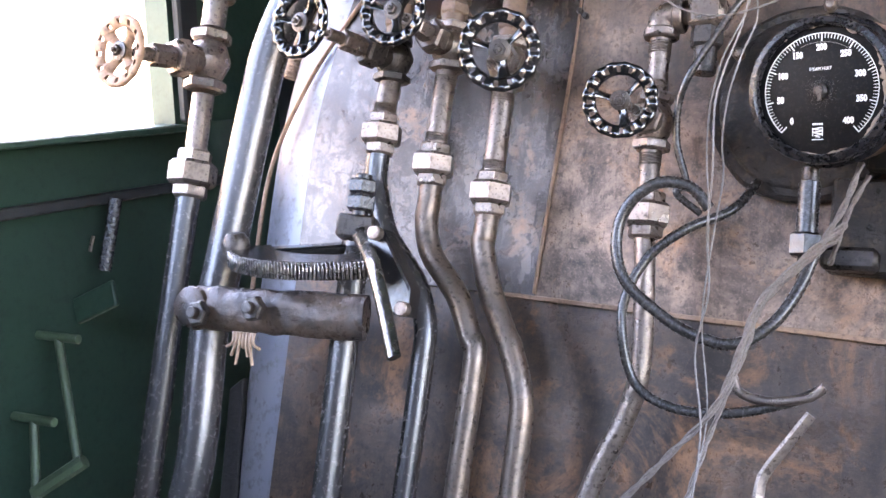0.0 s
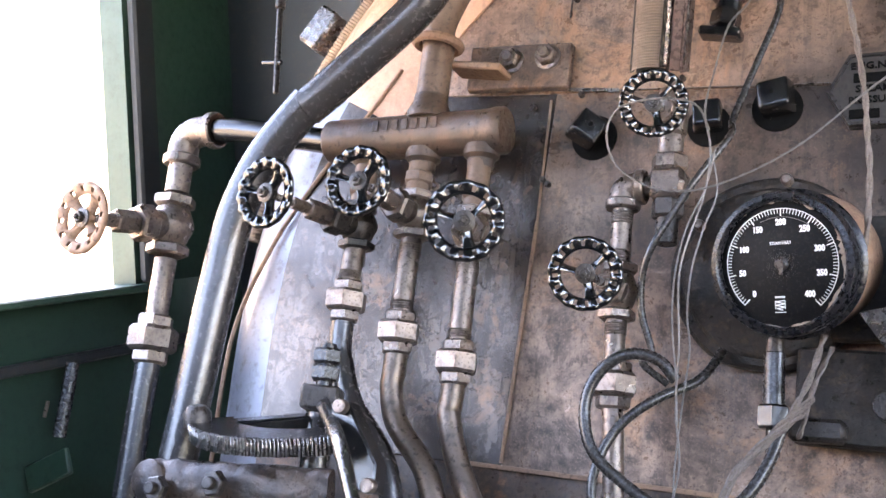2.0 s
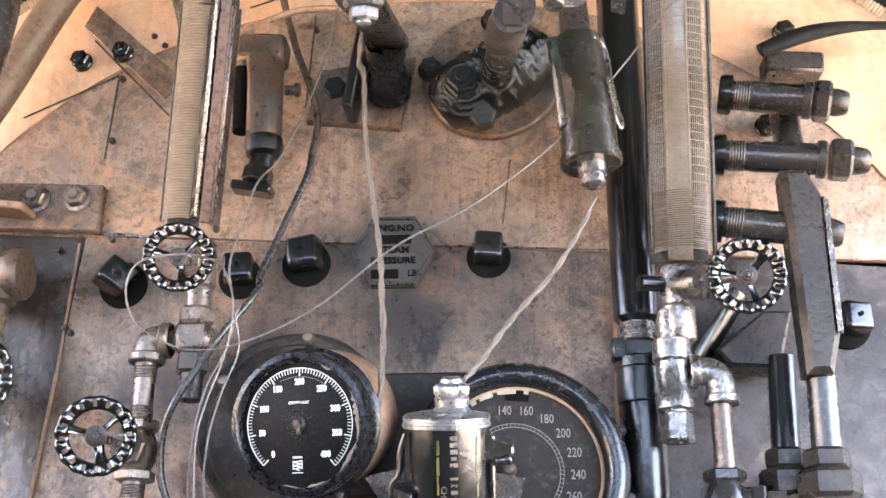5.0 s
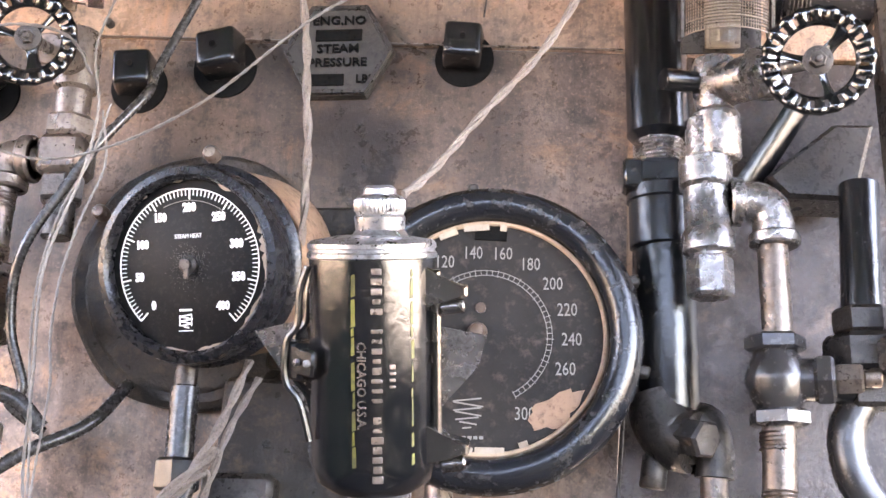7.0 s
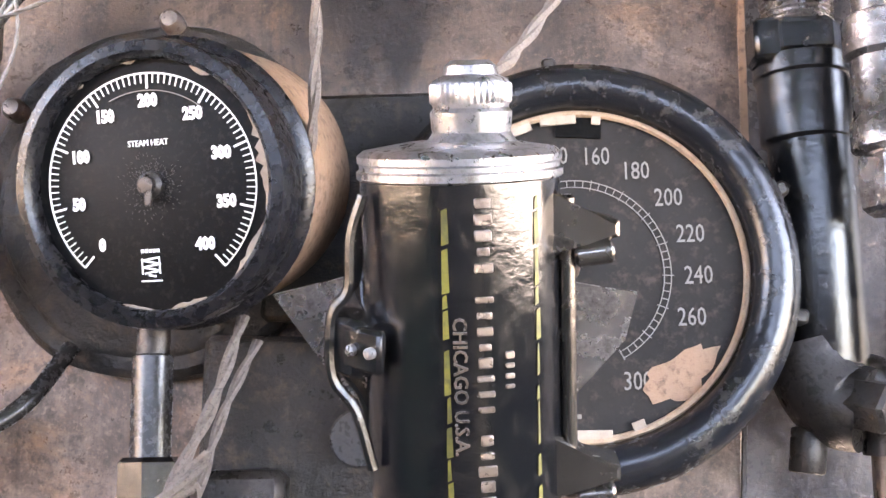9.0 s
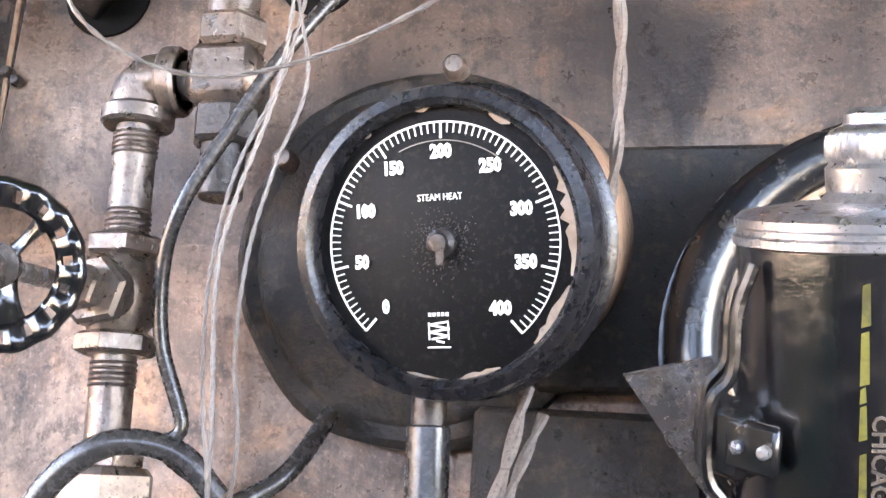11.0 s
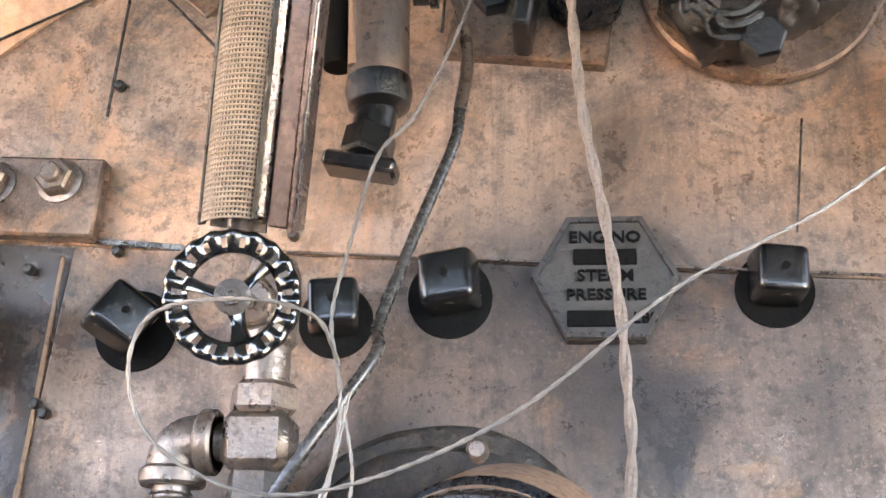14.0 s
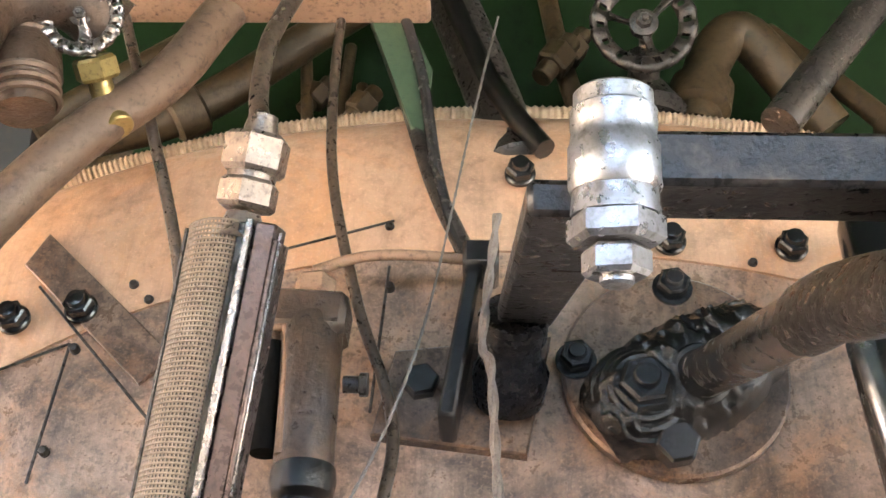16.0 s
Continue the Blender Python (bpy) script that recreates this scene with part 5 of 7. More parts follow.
box(bm, (bc.x + 0.003, -0.1125, bc.z + 0.101), (0.030, 0.002, 0.019), (0, 4, 0), 0)
part("slot", bm, "hole", bdial)
bm = B()
ring_p = []
for k in range(30):
    a = 2 * math.pi * k / 30
    w = 0.019 * (1 + 0.38 * noise.noise(V((math.cos(a) * 1.7, math.sin(a) * 1.7, 3.1))) + 0.2 * noise.noise(V((math.cos(a) * 6, math.sin(a) * 6, 1.2))))
    ring_p.append((bc.x + 0.062 + 1.25 * w * math.cos(a) + 0.3 * w * math.sin(a), bc.z - 0.066 + 0.85 * w * math.sin(a) + 0.35 * w * math.cos(a)))
slab(bm, ring_p, -0.1122, -0.111)
part("rust_patch", bm, "rust", bdial, "peeled rusty patch on the dial")
bm = B()
for k in range(7):
    hw = (0.013, 0.0135, 0.0125, 0.012, 0.0105, 0.008, 0.004)[k]
    box(bm, (bc.x - 0.017 + 0.001 * (k % 2), -0.1117, bc.z - 0.058 - 0.0042 * k), (hw * 2, 0.0006, 0.0013), (0, 9 if k % 2 else -6, 0), 0)
for k in range(6):
    box(bm, (bc.x - 0.030 + 0.0052 * k, -0.1117, bc.z - 0.092), (0.0036, 0.0006, 0.0028), (0, 0, 0), 0)
part("maker_mark", bm, "mark_old", bdial)
bm = B()
lathe(bm, (bd.x - 0.006, -0.110, bd.z + 0.004), (0, -1, 0), [(0.010, 0), (0.008, 0.008), (0.006, 0.014), (0, 0.016)], 12)
lathe(bm, (bd.x - 0.003, -0.110, bd.z + 0.027), (0, -1, 0), [(0.005, 0), (0.005, 0.003), (0, 0.004)], 12)
part("pointer_hub", bm, "casting", bdial)
for a, w in ((96, 20), (111, 15), (121, 6), (82, 5), (-88, 22), (-103, 20), (-71, 7)):
    q = V((bc.x + math.cos(radians(a)) * 0.1048, -0.1145, bc.z + math.sin(radians(a)) * 0.1048))
    bm = B()
    box(bm, q, (0.008, 0.0018, w * 0.0012), (0, -a + 0.2 * w - 2, 0), 0.0004)
    part("gasket_scrap", bm, "ivory", bgauge, "broken piece of pale gasket")
for a in (22, -12, 96, 200):
    bm = B()
    q = V((bc.x + math.cos(radians(a)) * 0.143, -0.1, bc.z + math.sin(radians(a)) * 0.143))
    box(bm, q, (0.014, 0.02, 0.01), (0, -a, 0), 0.002)
    part("lug", bm, "iron", bgauge)
bm = B()
rod(bm, (bc.x - 0.045, -0.07, bc.z - 0.13), (bc.x - 0.045, -0.07, bc.z - 0.22), 0.013)
part("inlet_pipe", bm, "steel", bgauge)

# ---- gauge lamp ----
lc0 = V((0.107, -0.300, 1.468))
lamp = thing("gauge_lamp", "black cylindrical gauge lamp with yellow stripes and a chrome cap", "lamp", lc0, turn=pose(0, 0, 0, 18))
LR = 0.0465
zt, zb = (0.096, -0.300, 1.565)[2] - 0.010, (0.106, -0.300, 1.385)[2]
bm = B()
lathe(bm, (lc0.x, lc0.y, zb), (0, 0, 1), [(LR * 0.72, -0.004), (LR * 0.93, 0.004), (LR, 0.018), (LR, zt - zb)], 40)
shell = part("shell", bm, "enamel", lamp)
bm = B()
lathe(bm, (lc0.x, lc0.y, zt - 0.004), (0, 0, 1), [(LR, 0), (LR * 1.03, 0.001), (LR * 1.03, 0.004), (LR * 1.0, 0.005), (LR * 1.0, 0.007), (LR * 1.02, 0.008), (LR * 1.02, 0.011), (LR * 0.96, 0.0135), (LR * 0.50, 0.017)], 44)
part("lid", bm, "silver", lamp, "worn bright steel lid")
bm = B()
z2 = zt + 0.012
lathe(bm, (lc0.x + 0.006, lc0.y, z2), (0, 0, 1), [(0.024, -0.003), (0.020, 0.002), (0.0180, 0.005), (0.0185, 0.007), (0.0190, 0.014), (0.0175, 0.016), (0.0180, 0.018), (0.0182, 0.027), (0.0168, 0.029), (0.0125, 0.031), (0.0120, 0.035), (0.0090, 0.0375)], 36)
cap = part("cap", bm, "silver", lamp, "bright screw cap")
bm = B()
knurl = [[bm.verts.new((lc0.x + 0.006 + (rr + (0.0007 if k % 2 else 0)) * math.cos(math.pi * k / 42), lc0.y + (rr + (0.0007 if k % 2 else 0)) * math.sin(math.pi * k / 42), z2 + zz)) for k in range(84)] for rr, zz in ((0.0178, 0.0178), (0.0184, 0.0188), (0.0184, 0.0262), (0.0178, 0.0272))]
for u, v in zip(knurl, knurl[1:]):
    for k in range(84):
        bm.faces.new((u[k], u[(k + 1) % 84], v[(k + 1) % 84], v[k]))
part("knurled_ring", bm, "silver", cap)
for dx in (-0.022, 0.02):
    bm = B()
    a0 = math.asin(dx / LR) + 0.36
    random.seed(int(dx * 1000) + 60)
    zq = zb + 0.02
    while zq < zt - 0.012:
        zc = min(zt - 0.010, zq + random.uniform(0.004, 0.022))
        e0, e1 = -0.03 + random.uniform(-0.012, 0.010), 0.03 + random.uniform(-0.022, 0.008)
        q = [bm.verts.new((lc0.x + (LR + 0.0004) * math.sin(a0 + e), lc0.y - (LR + 0.0004) * math.cos(a0 + e), z)) for e, z in ((e0, zq), (e1, zq + 0.001), (e1 - 0.008, zc), (e0 + 0.006, zc - 0.001))]
        bm.faces.new(q)
        zq = zc + random.choice((0.0, 0.0, 0.001, 0.004))
    part("stripe", bm, "yellow", shell, "chipped yellow stripe")
bm = B()
random.seed(5)
for col, (a, z0, z1) in enumerate(((0.22, 0.05, 0.95), (0.46, 0.45, 0.56))):
    cnt = (22, 4)[col]
    for k in range(cnt):
        if col == 0 and k in (5, 14):
            continue
        zz = zb + (zt - zb) * (1 - (z0 + (z1 - z0) * (k + 0.5) / cnt))
        aa = a
        box(bm, (lc0.x + LR * math.sin(aa), lc0.y - LR * math.cos(aa), zz), (random.uniform(0.0055, 0.0085) if col < 1 else 0.0045, 0.0016, (zt - zb) * (z1 - z0) / cnt * random.uniform(0.35, 0.75)), (0, 0, math.degrees(aa)), 0.0006)
part("lettering", bm, "steel", shell, "raised cast lettering bars")
words("CHICAGO U.S.A.", 0.0088, shell, (lc0.x - 0.001, lc0.y - LR - 0.0002, zb + (zt - zb) * 0.46), "steel", turn=(90, 90, 0), depth=0.0009, squeeze=0.95, bold=0.01)
bm = B()
ca = V((lc0.x - LR * 0.98, lc0.y - 0.008, zb + (zt - zb) * 0.5))
for side_y in (-0.018, 0.010):
    tube(bm, [ca + V((0.003, side_y, 0.076)), ca + V((-0.003, side_y, 0.058)), ca + V((-0.005, side_y, 0.034)), ca + V((-0.013, side_y, 0.022)), ca + V((-0.014, side_y, -0.006)), ca + V((-0.004, side_y, -0.022)), ca + V((0.003, side_y, -0.05))], 0.0028, 8, 4)
box(bm, ca + V((-0.004, -0.012, 0.008)), (0.024, 0.020, 0.028), (0, 6, -40), 0.003)
box(bm, ca + V((0.002, -0.026, 0.008)), (0.022, 0.006, 0.020), (0, 4, -35), 0.002)
clasp = part("clasp", bm, "black", lamp)
for dx in (-0.003, 0.006):
    bm = B()
    lathe(bm, ca + V((dx, -0.028 - dx * 0.8, 0.008)), (-0.55, -0.8, 0), [(0.0026, 0), (0.0026, 0.003), (0.0014, 0.004)], 10)
    part("clasp_rivet", bm, "silver", clasp)
bm = B()
slab(bm, [(ca.x - 0.046, ca.z + 0.026), (ca.x - 0.010, ca.z + 0.034), (ca.x + 0.010, ca.z - 0.010), (ca.x + 0.002, ca.z - 0.046)], lc0.y + 0.008, lc0.y + 0.012)
part("wing_plate", bm, "bright", lamp, "dull triangular sheet-metal wing")
bm = B()
hx_ = lc0.x + LR * 0.98
rod(bm, (hx_ + 0.003, lc0.y - 0.012, zb + 0.016), (hx_ + 0.003, lc0.y - 0.012, zt - 0.012), 0.0038, n=12)
part("hinge_pin", bm, "darksteel", lamp)
for z in (zt - 0.030, zb + 0.026):
    bm = B()
    slab(bm, [(hx_ - 0.012, z - 0.012), (hx_ + 0.012, z - 0.004), (hx_ + 0.026, z - 0.001), (hx_ + 0.026, z + 0.006), (hx_ + 0.010, z + 0.010), (hx_ - 0.004, z + 0.022), (hx_ - 0.012, z + 0.020)], lc0.y - 0.020, lc0.y + 0.004, 0.002)
    rod(bm, (hx_ + 0.006, lc0.y - 0.014, z - 0.010), (hx_ + 0.024, lc0.y - 0.014, z - 0.008), 0.0055, n=12)
    part("hinge_lug", bm, "darksteel", lamp)
bm = B()
slab(bm, [(hx_, zb + 0.115), (hx_ + 0.038, zb + 0.108), (hx_ + 0.032, zb + 0.085), (hx_ + 0.002, zb + 0.052)], lc0.y + 0.01, lc0.y + 0.013)
part("wing_plate", bm, "bright", lamp, "dull triangular sheet-metal wing")
bm = B()
lathe(bm, (lc0.x + 0.004, lc0.y, zb), (0, 0, -1), [(0.028, 0), (0.024, 0.008), (0.022, 0.03), (0.022, 0.09)], 24)
part("socket", bm, "silver", lamp, "pale grey lamp socket")
bm = B()
rod(bm, (lc0.x + 0.01, lc0.y, zb - 0.06), (bc.x - 0.03, -0.03, zb - 0.10), 0.011)
part("mounting_arm", bm, "iron", lamp)


# ---- upper fittings ----
def water_glass(name, label, bottom, top, r, face, mesh_n=34, wire=0.022, step=0.13, mat="copper"):
    """A guarded water glass: a wire-mesh guard round a channel, with gland nuts at the ends."""
    b, t = V(bottom), V(top)
    ax = (t - b).normalized()
    th = thing(name, label, "water glass", bottom, "water glasses")
    side = V((1, 0, 0))
    out = V((0, -1, 0))
    L = (t - b).length
    bm = B()
    # woven guard: crossing fine wires on a bowed sheet
    n_up = mesh_n
    for k in range(n_up + 1):
        a = radians(-65 + 130 * k / n_up)
        d = side * math.sin(a) * r + out * math.cos(a) * r * 0.75
        q0, q1 = b + d, t + d
        tube(bm, [q0, q1], r * wire, 4, 1)
    rows = int(L / (r * step))
    for k in range(rows + 1):
        c = b + ax * (L * k / rows)
        tube(bm, [c + side * math.sin(radians(a)) * r + out * (math.cos(radians(a)) * r * 0.75 + 0.0003) for a in range(-65, 66, 13)], r * wire * 1.2, 4, 0)
    g = part("mesh_guard", bm, mat, th, "fine woven wire guard")
    bm = B()
    for s in (-1, 1):
        c0 = b + side * s * r * 0.93 + out * r * 0.2
        box(bm, (c0 + t - b - (t - b) * 0.5), (r * 0.10, r * 0.5, L), (math.degrees(math.atan2(-ax.y, ax.z)), math.degrees(math.atan2(ax.x, ax.z)), 0), 0.001)
    part("frame", bm, "iron", th)
    bm = B()
    tube(bm, [b, t], r * 0.32, 16, 1)
    part("glass_tube", bm, "glass", th)
    bm = B()
    box(bm, (b + t) / 2 + V((0, r * 0.25, 0)), (r * (0.75 if face else 1.7), r * 0.1, L), (math.degrees(math.atan2(-ax.y, ax.z)), math.degrees(math.atan2(ax.x, ax.z)), 0), 0.001)
    part("backing", bm, "ivory" if face else "iron", th, "pale striped backing plate" if face else "")
    return th, b, t, ax


wg_b, wg_t = V((-0.273, -0.100, 1.889)), V((-0.226, -0.230, 2.164))
wg, _, _, wax = water_glass("water_glass", "tall water glass in a dull woven wire guard", wg_b + V((-0.012, 0, 0)), wg_t + V((-0.014, 0, 0)), 0.028, False, 20, 0.034, 0.14, "gauze")
bm = B()
cc = (wg_b + wg_t) / 2 + V((0.027, -0.006, 0.0))
L = (wg_t - wg_b).length
tilt = math.degrees(math.atan2(wax.x, wax.z))
lean = math.degrees(math.atan2(-wax.y, wax.z))
box(bm, cc, (0.018, 0.03, L * 1.02), (lean, tilt, 0), 0.002)
box(bm, cc + V((0.011, -0.003, -0.012)), (0.004, 0.034, L * 0.98), (lean, tilt, 0), 0.001)
part("channel", bm, "oxblood", wg, "polished red-brown steel channel beside the guard")
bm = B()
box(bm, cc + V((-0.0185, -0.008, 0)), (0.007, 0.016, L), (lean, tilt, 0), 0.001)
part("channel_groove", bm, "enamel", wg, "black groove beside the guard")
bm = B()
box(bm, cc + V((0.0135, -0.017, -0.010)), (0.0025, 0.006, L * 0.97), (lean, tilt, 0), 0.0008)
part("channel_bead", bm, "bright", wg, "thin bright bead on the channel")
bm = B()
box(bm, cc + V((-0.0125, -0.014, 0)), (0.006, 0.012, L), (lean, tilt, 0), 0.001)
part("channel_edge", bm, "bright", wg, "bright channel edge")
bm = B()
tp = wg_t + V((0.0, 0, 0.0))
lathe(bm, tp - wax * 0.005, wax, [(0.024, 0), (0.017, 0.012), (0.014, 0.022)], 20)
nut(bm, tp + wax * 0.02, tp + wax * 0.045, 0.025)
lathe(bm, tp + wax * 0.045, wax, [(0.02, 0), (0.02, 0.006)], 16)
nut(bm, tp + wax * 0.05, tp + wax * 0.083, 0.0275)
lathe(bm, tp + wax * 0.082, wax, [(0.015, 0), (0.012, 0.018)], 16)
part("gland_nut", bm, "steel", wg)
pipe(wg, [tp + wax * 0.09, (-0.225, -0.250, 2.296), (-0.226, -0.245, 2.363), (-0.217, -0.230, 2.431), (-0.204, -0.200, 2.521)], 0.0085, "copper", "top_pipe")

drip = thing("sight_feed", "rusty cast sight-feed housing with an open slot", "lubricator", (-0.187, -0.060, 2.103))
bm = B()
d0, d1 = V((-0.179, -0.080, 2.008)), V((-0.188, -0.080, 2.197))
dax = d1 - d0
up = dax.normalized()
lathe(bm, d0, dax, [(0.018, 0), (0.026, 0.010), (0.028, dax.length * 0.45), (0.029, dax.length * 0.8), (0.027, dax.length * 0.86)], 26)
box(bm, d0 + up * dax.length * 0.88 + V((-0.002, 0, 0)), (0.070, 0.050, dax.length * 0.22), (0, 3, 0), 0.006)
for vtx in bm.verts:
    vtx.co += V((1, 1, 0.3)) * 0.0018 * noise.noise(vtx.co * 90)
part("housing", bm, "casting", drip)
bm = B()
nut(bm, d1, d1 + up * 0.022, 0.020)
part("top_nut", bm, "rust", drip)
bm = B()
m0 = d0.lerp(d1, 0.16) + V((-0.034, -0.004, 0))
m1 = d0.lerp(d1, 0.72) + V((-0.034, -0.004, 0))
tube(bm, [m0, m1], 0.0125, 16, 4)
part("slot", bm, "hole", drip)
bm = B()
tube(bm, [m0 + V((0.016, -0.013, -0.006)), m1 + V((0.016, -0.013, 0.0)), m1 + V((0.004, -0.012, 0.014)), m1 + V((-0.010, -0.010, 0.012))], 0.005, 10, 5)
part("slot_lip", bm, "rust", drip)
bm = B()
lathe(bm, d0 + V((0, 0, 0.006)), -up, [(0.0275, -0.012), (0.0285, 0), (0.026, 0.012), (0.018, 0.018)], 24)
part("base_cup", bm, "grease", drip, "oily black base cup")
bm = B()
rod(bm, d0 + V((0, 0, -0.002)), d0 + V((-0.004, 0, -0.03)), 0.018)
nut(bm, d0 + V((-0.008, -0.004, -0.055)), d0 + V((-0.004, 0, -0.028)), 0.022)
box(bm, d0 + V((-0.01, -0.01, -0.065)), (0.06, 0.03, 0.014), (0, 10, 0), 0.003)
part("drain_cock", bm, "black", drip)
bm = B()
lathe(bm, d0 + V((0.026, 0, 0.10)), (1, 0, 0), [(0.008, 0), (0.008, 0.014), (0.011, 0.015), (0.011, 0.022)], 10)
part("side_plug", bm, "iron", drip)

base = thing("lubricator_stand", "black oily stand bolted to the plate beside a bracket rib", "bracket", (-0.053, -0.010, 2.135))
bm = B()
slab(bm, [(-0.133, 2.089), (-0.115, 2.179), (0.036, 2.198), (0.012, 2.072)], -0.018, -0.004, 0.002)
part("foot_plate", bm, "plate", base)
bm = B()
rb0, rb1 = V((-0.061, -0.040, 2.083)), V((-0.039, -0.040, 2.244))
box(bm, (rb0 + rb1) / 2, (0.016, 0.07, (rb1 - rb0).length), (0, math.degrees(math.atan2(rb1.x - rb0.x, rb1.z - rb0.z)), 0), 0.003)
box(bm, rb1 + V((0.006, -0.02, 0.008)), (0.035, 0.05, 0.03), bevel=0.004)
part("rib", bm, "grease", base)
bm = B()
lx0 = V((-0.005, -0.020, 2.131))
lathe(bm, lx0, (0.05, -1, 0.35), [(0.034, 0), (0.036, 0.03), (0.028, 0.045), (0.024, 0.07), (0.03, 0.075), (0.03, 0.1)], 20)
torus(bm, lx0 + V((0, -0.055, 0.055)), (0, -0.5, 1), 0.022, 0.008, 20, 8)
part("stud", bm, "satin", base)
for q in ((-0.088, -0.018, 2.141), (-0.003, -0.030, 2.193)):
    bm = B()
    nut(bm, q, V(q) + V((0, -0.016, 0)), 0.018)
    part("nut", bm, "grease", base)

oval = thing("throttle_gland", "round steel cover with an oily cast gland and throttle rod", "throttle", (0.151, -0.010, 2.161))
oc = V((0.153, -0.008, 2.160))
bm = B()
lathe(bm, oc, (0, -1, 0), [(0.108, 0), (0.108, 0.010), (0.105, 0.013), (0.05, 0.0135)], 44)
part("cover", bm, "plate", oval)
bm = B()
pe0, pe1 = V((0.113, -0.040, 2.111)), V((0.217, -0.040, 2.173))
spine = [pe0 + V((-0.036, 0.01, -0.022)), pe0 + V((-0.012, 0, -0.006)), pe0.lerp(pe1, 0.35) + V((0, 0, 0.002)), pe0.lerp(pe1, 0.7), pe1, pe1 + V((0.03, 0.02, 0.0))]
tube(bm, spine, lambda t: 0.004 + 0.052 * math.sin(math.pi * min(1, 0.10 + 0.86 * t)) ** 0.55, 64, 22)
for vtx in bm.verts:
    vtx.co += V((0, -1, 0.2)) * 0.007 * noise.noise(vtx.co * 150) + V((0, -1, 0.2)) * 0.008 * noise.noise(vtx.co * 48)
part("gland_casting", bm, "grease", oval, "thick oil-crusted gland casting", 60)
for k, rr in enumerate((0.043, 0.036, 0.029)):
    bm = B()
    torus(bm, pe0 + V((0, -0.026 - 0.007 * k, 0)), (0.05, -1, -0.1), rr, 0.0055, 28, 8)
    part("packing_ring", bm, "grease", oval)
bm = B()
nut(bm, pe0 + V((0, -0.028, 0)), pe0 + V((0, -0.048, 0)), 0.030)
nut(bm, pe0 + V((0, -0.044, 0)), pe0 + V((0, -0.058, 0)), 0.024)
rod(bm, pe0 + V((0, -0.058, 0)), pe0 + V((0, -0.066, 0)), 0.012)
part("gland_nut", bm, "grease", oval)
bm = B()
nut(bm, pe0 + V((0.028, 0.0, -0.040)), pe0 + V((0.028, -0.03, -0.046)), 0.02)
part("stud_nut", bm, "grease", oval)
for q in ((0.059, -0.021, 2.168), (0.157, -0.021, 2.252)):
    bm = B()
    lathe(bm, q, (0, -1, 0), [(0.02, 0), (0.02, 0.003)], 16)
    nut(bm, V(q) + V((0, -0.003, 0)), V(q) + V((0, -0.018, 0)), 0.017)
    rod(bm, V(q) + V((0, -0.016, 0)), V(q) + V((0, -0.024, 0)), 0.009)
    part("stud", bm, "grease", oval)
for q in ((0.298, -0.012, 2.212), (0.161, -0.012, 2.315), (0.284, -0.012, 2.309), (0.007, -0.012, 2.402), (-0.436, -0.012, 2.223), (-0.502, -0.012, 2.209), (0.559, -0.012, 2.059), (0.601, -0.012, 2.219)):
    sb = thing("stay_bolt", "dark domed nut on a stay bolt in the plate", "bolt", q, "stay bolts")
    bm = B()
    lathe(bm, q, (0, -1, 0), [(0.017, 0), (0.017, 0.004), (0.015, 0.006)], 18)
    nut(bm, V(q) + V((0, -0.005, 0)), V(q) + V((0, -0.018, 0)), 0.0155)
    lathe(bm, V(q) + V((0, -0.018, 0)), (0, -1, 0), [(0.010, 0), (0.009, 0.006), (0, 0.009)], 12)
    part("nut", bm, "black", sb)

arm = thing("throttle_lever", "heavy forged throttle lever with bright pins and nuts", "lever", (0.033, -0.550, 1.975))
b0 = V((0.034, -0.550, 1.980))
b1 = V((0.537, -0.550, 1.939))
b1 = b0 + (V((b1.x, b0.y, b1.z)) - b0) * 1.5
b1.z = b0.z - 0.004
bm = B()
bx = (b0 + b1) / 2
box(bm, bx + V((0, 0.018, 0.006)), ((b1 - b0).length, 0.052, 0.027), (18, math.degrees(math.atan2(b0.z - b1.z, b1.x - b0.x)), 0), 0.003)
part("bar", bm, "forged", arm, "long dark flat lever bar")
ua = V((0, -0.325, 1)).normalized()
bm = B()
lathe(bm, b0 - ua * 0.016, ua, [(0.0205, 0), (0.0218, 0.003), (0.0218, 0.022), (0.0208, 0.024), (0.0200, 0.030), (0.0206, 0.032), (0.0206, 0.040), (0.0190, 0.0415), (0.0190, 0.049), (0.0168, 0.051)], 30)
part("boss", bm, "silver", arm)
bm = B()
lathe(bm, b0 - ua * 0.016, -ua, [(0.020, 0), (0.021, 0.012)], 24)
nut(bm, b0 - ua * 0.026, b0 - ua * 0.041, 0.0228)
nut(bm, b0 - ua * 0.042, b0 - ua * 0.056, 0.0160)
rod(bm, b0 - ua * 0.052, b0 - ua * 0.06, 0.008)
part("pin_nut", bm, "silver", arm)
lk0, lk1 = b0 + V((-0.015, 0.015, -0.01)), V((0.008, -0.100, 2.170))
bm = B()
dl = lk1 - lk0
q = dl.to_track_quat('Z', 'Y').to_matrix().to_4x4()
tmp = B()
bmesh.ops.create_cube(tmp, size=1)
bmesh.ops.scale(tmp, verts=tmp.verts, vec=(0.05, 0.018, dl.length))
bmesh.ops.bevel(tmp, geom=tmp.edges[:], offset=0.003, segments=1, affect='EDGES')
bmesh.ops.transform(tmp, matrix=Matrix.Translation((lk0 + lk1) / 2) @ q, verts=tmp.verts)
join(bm, tmp)
part("link", bm, "forged", arm, "dark forged link down to the stand")
y0 = V((0.244, -0.550, 1.955))
y0.z = b0.z
bm = B()
hood_o, hood_i = [], []
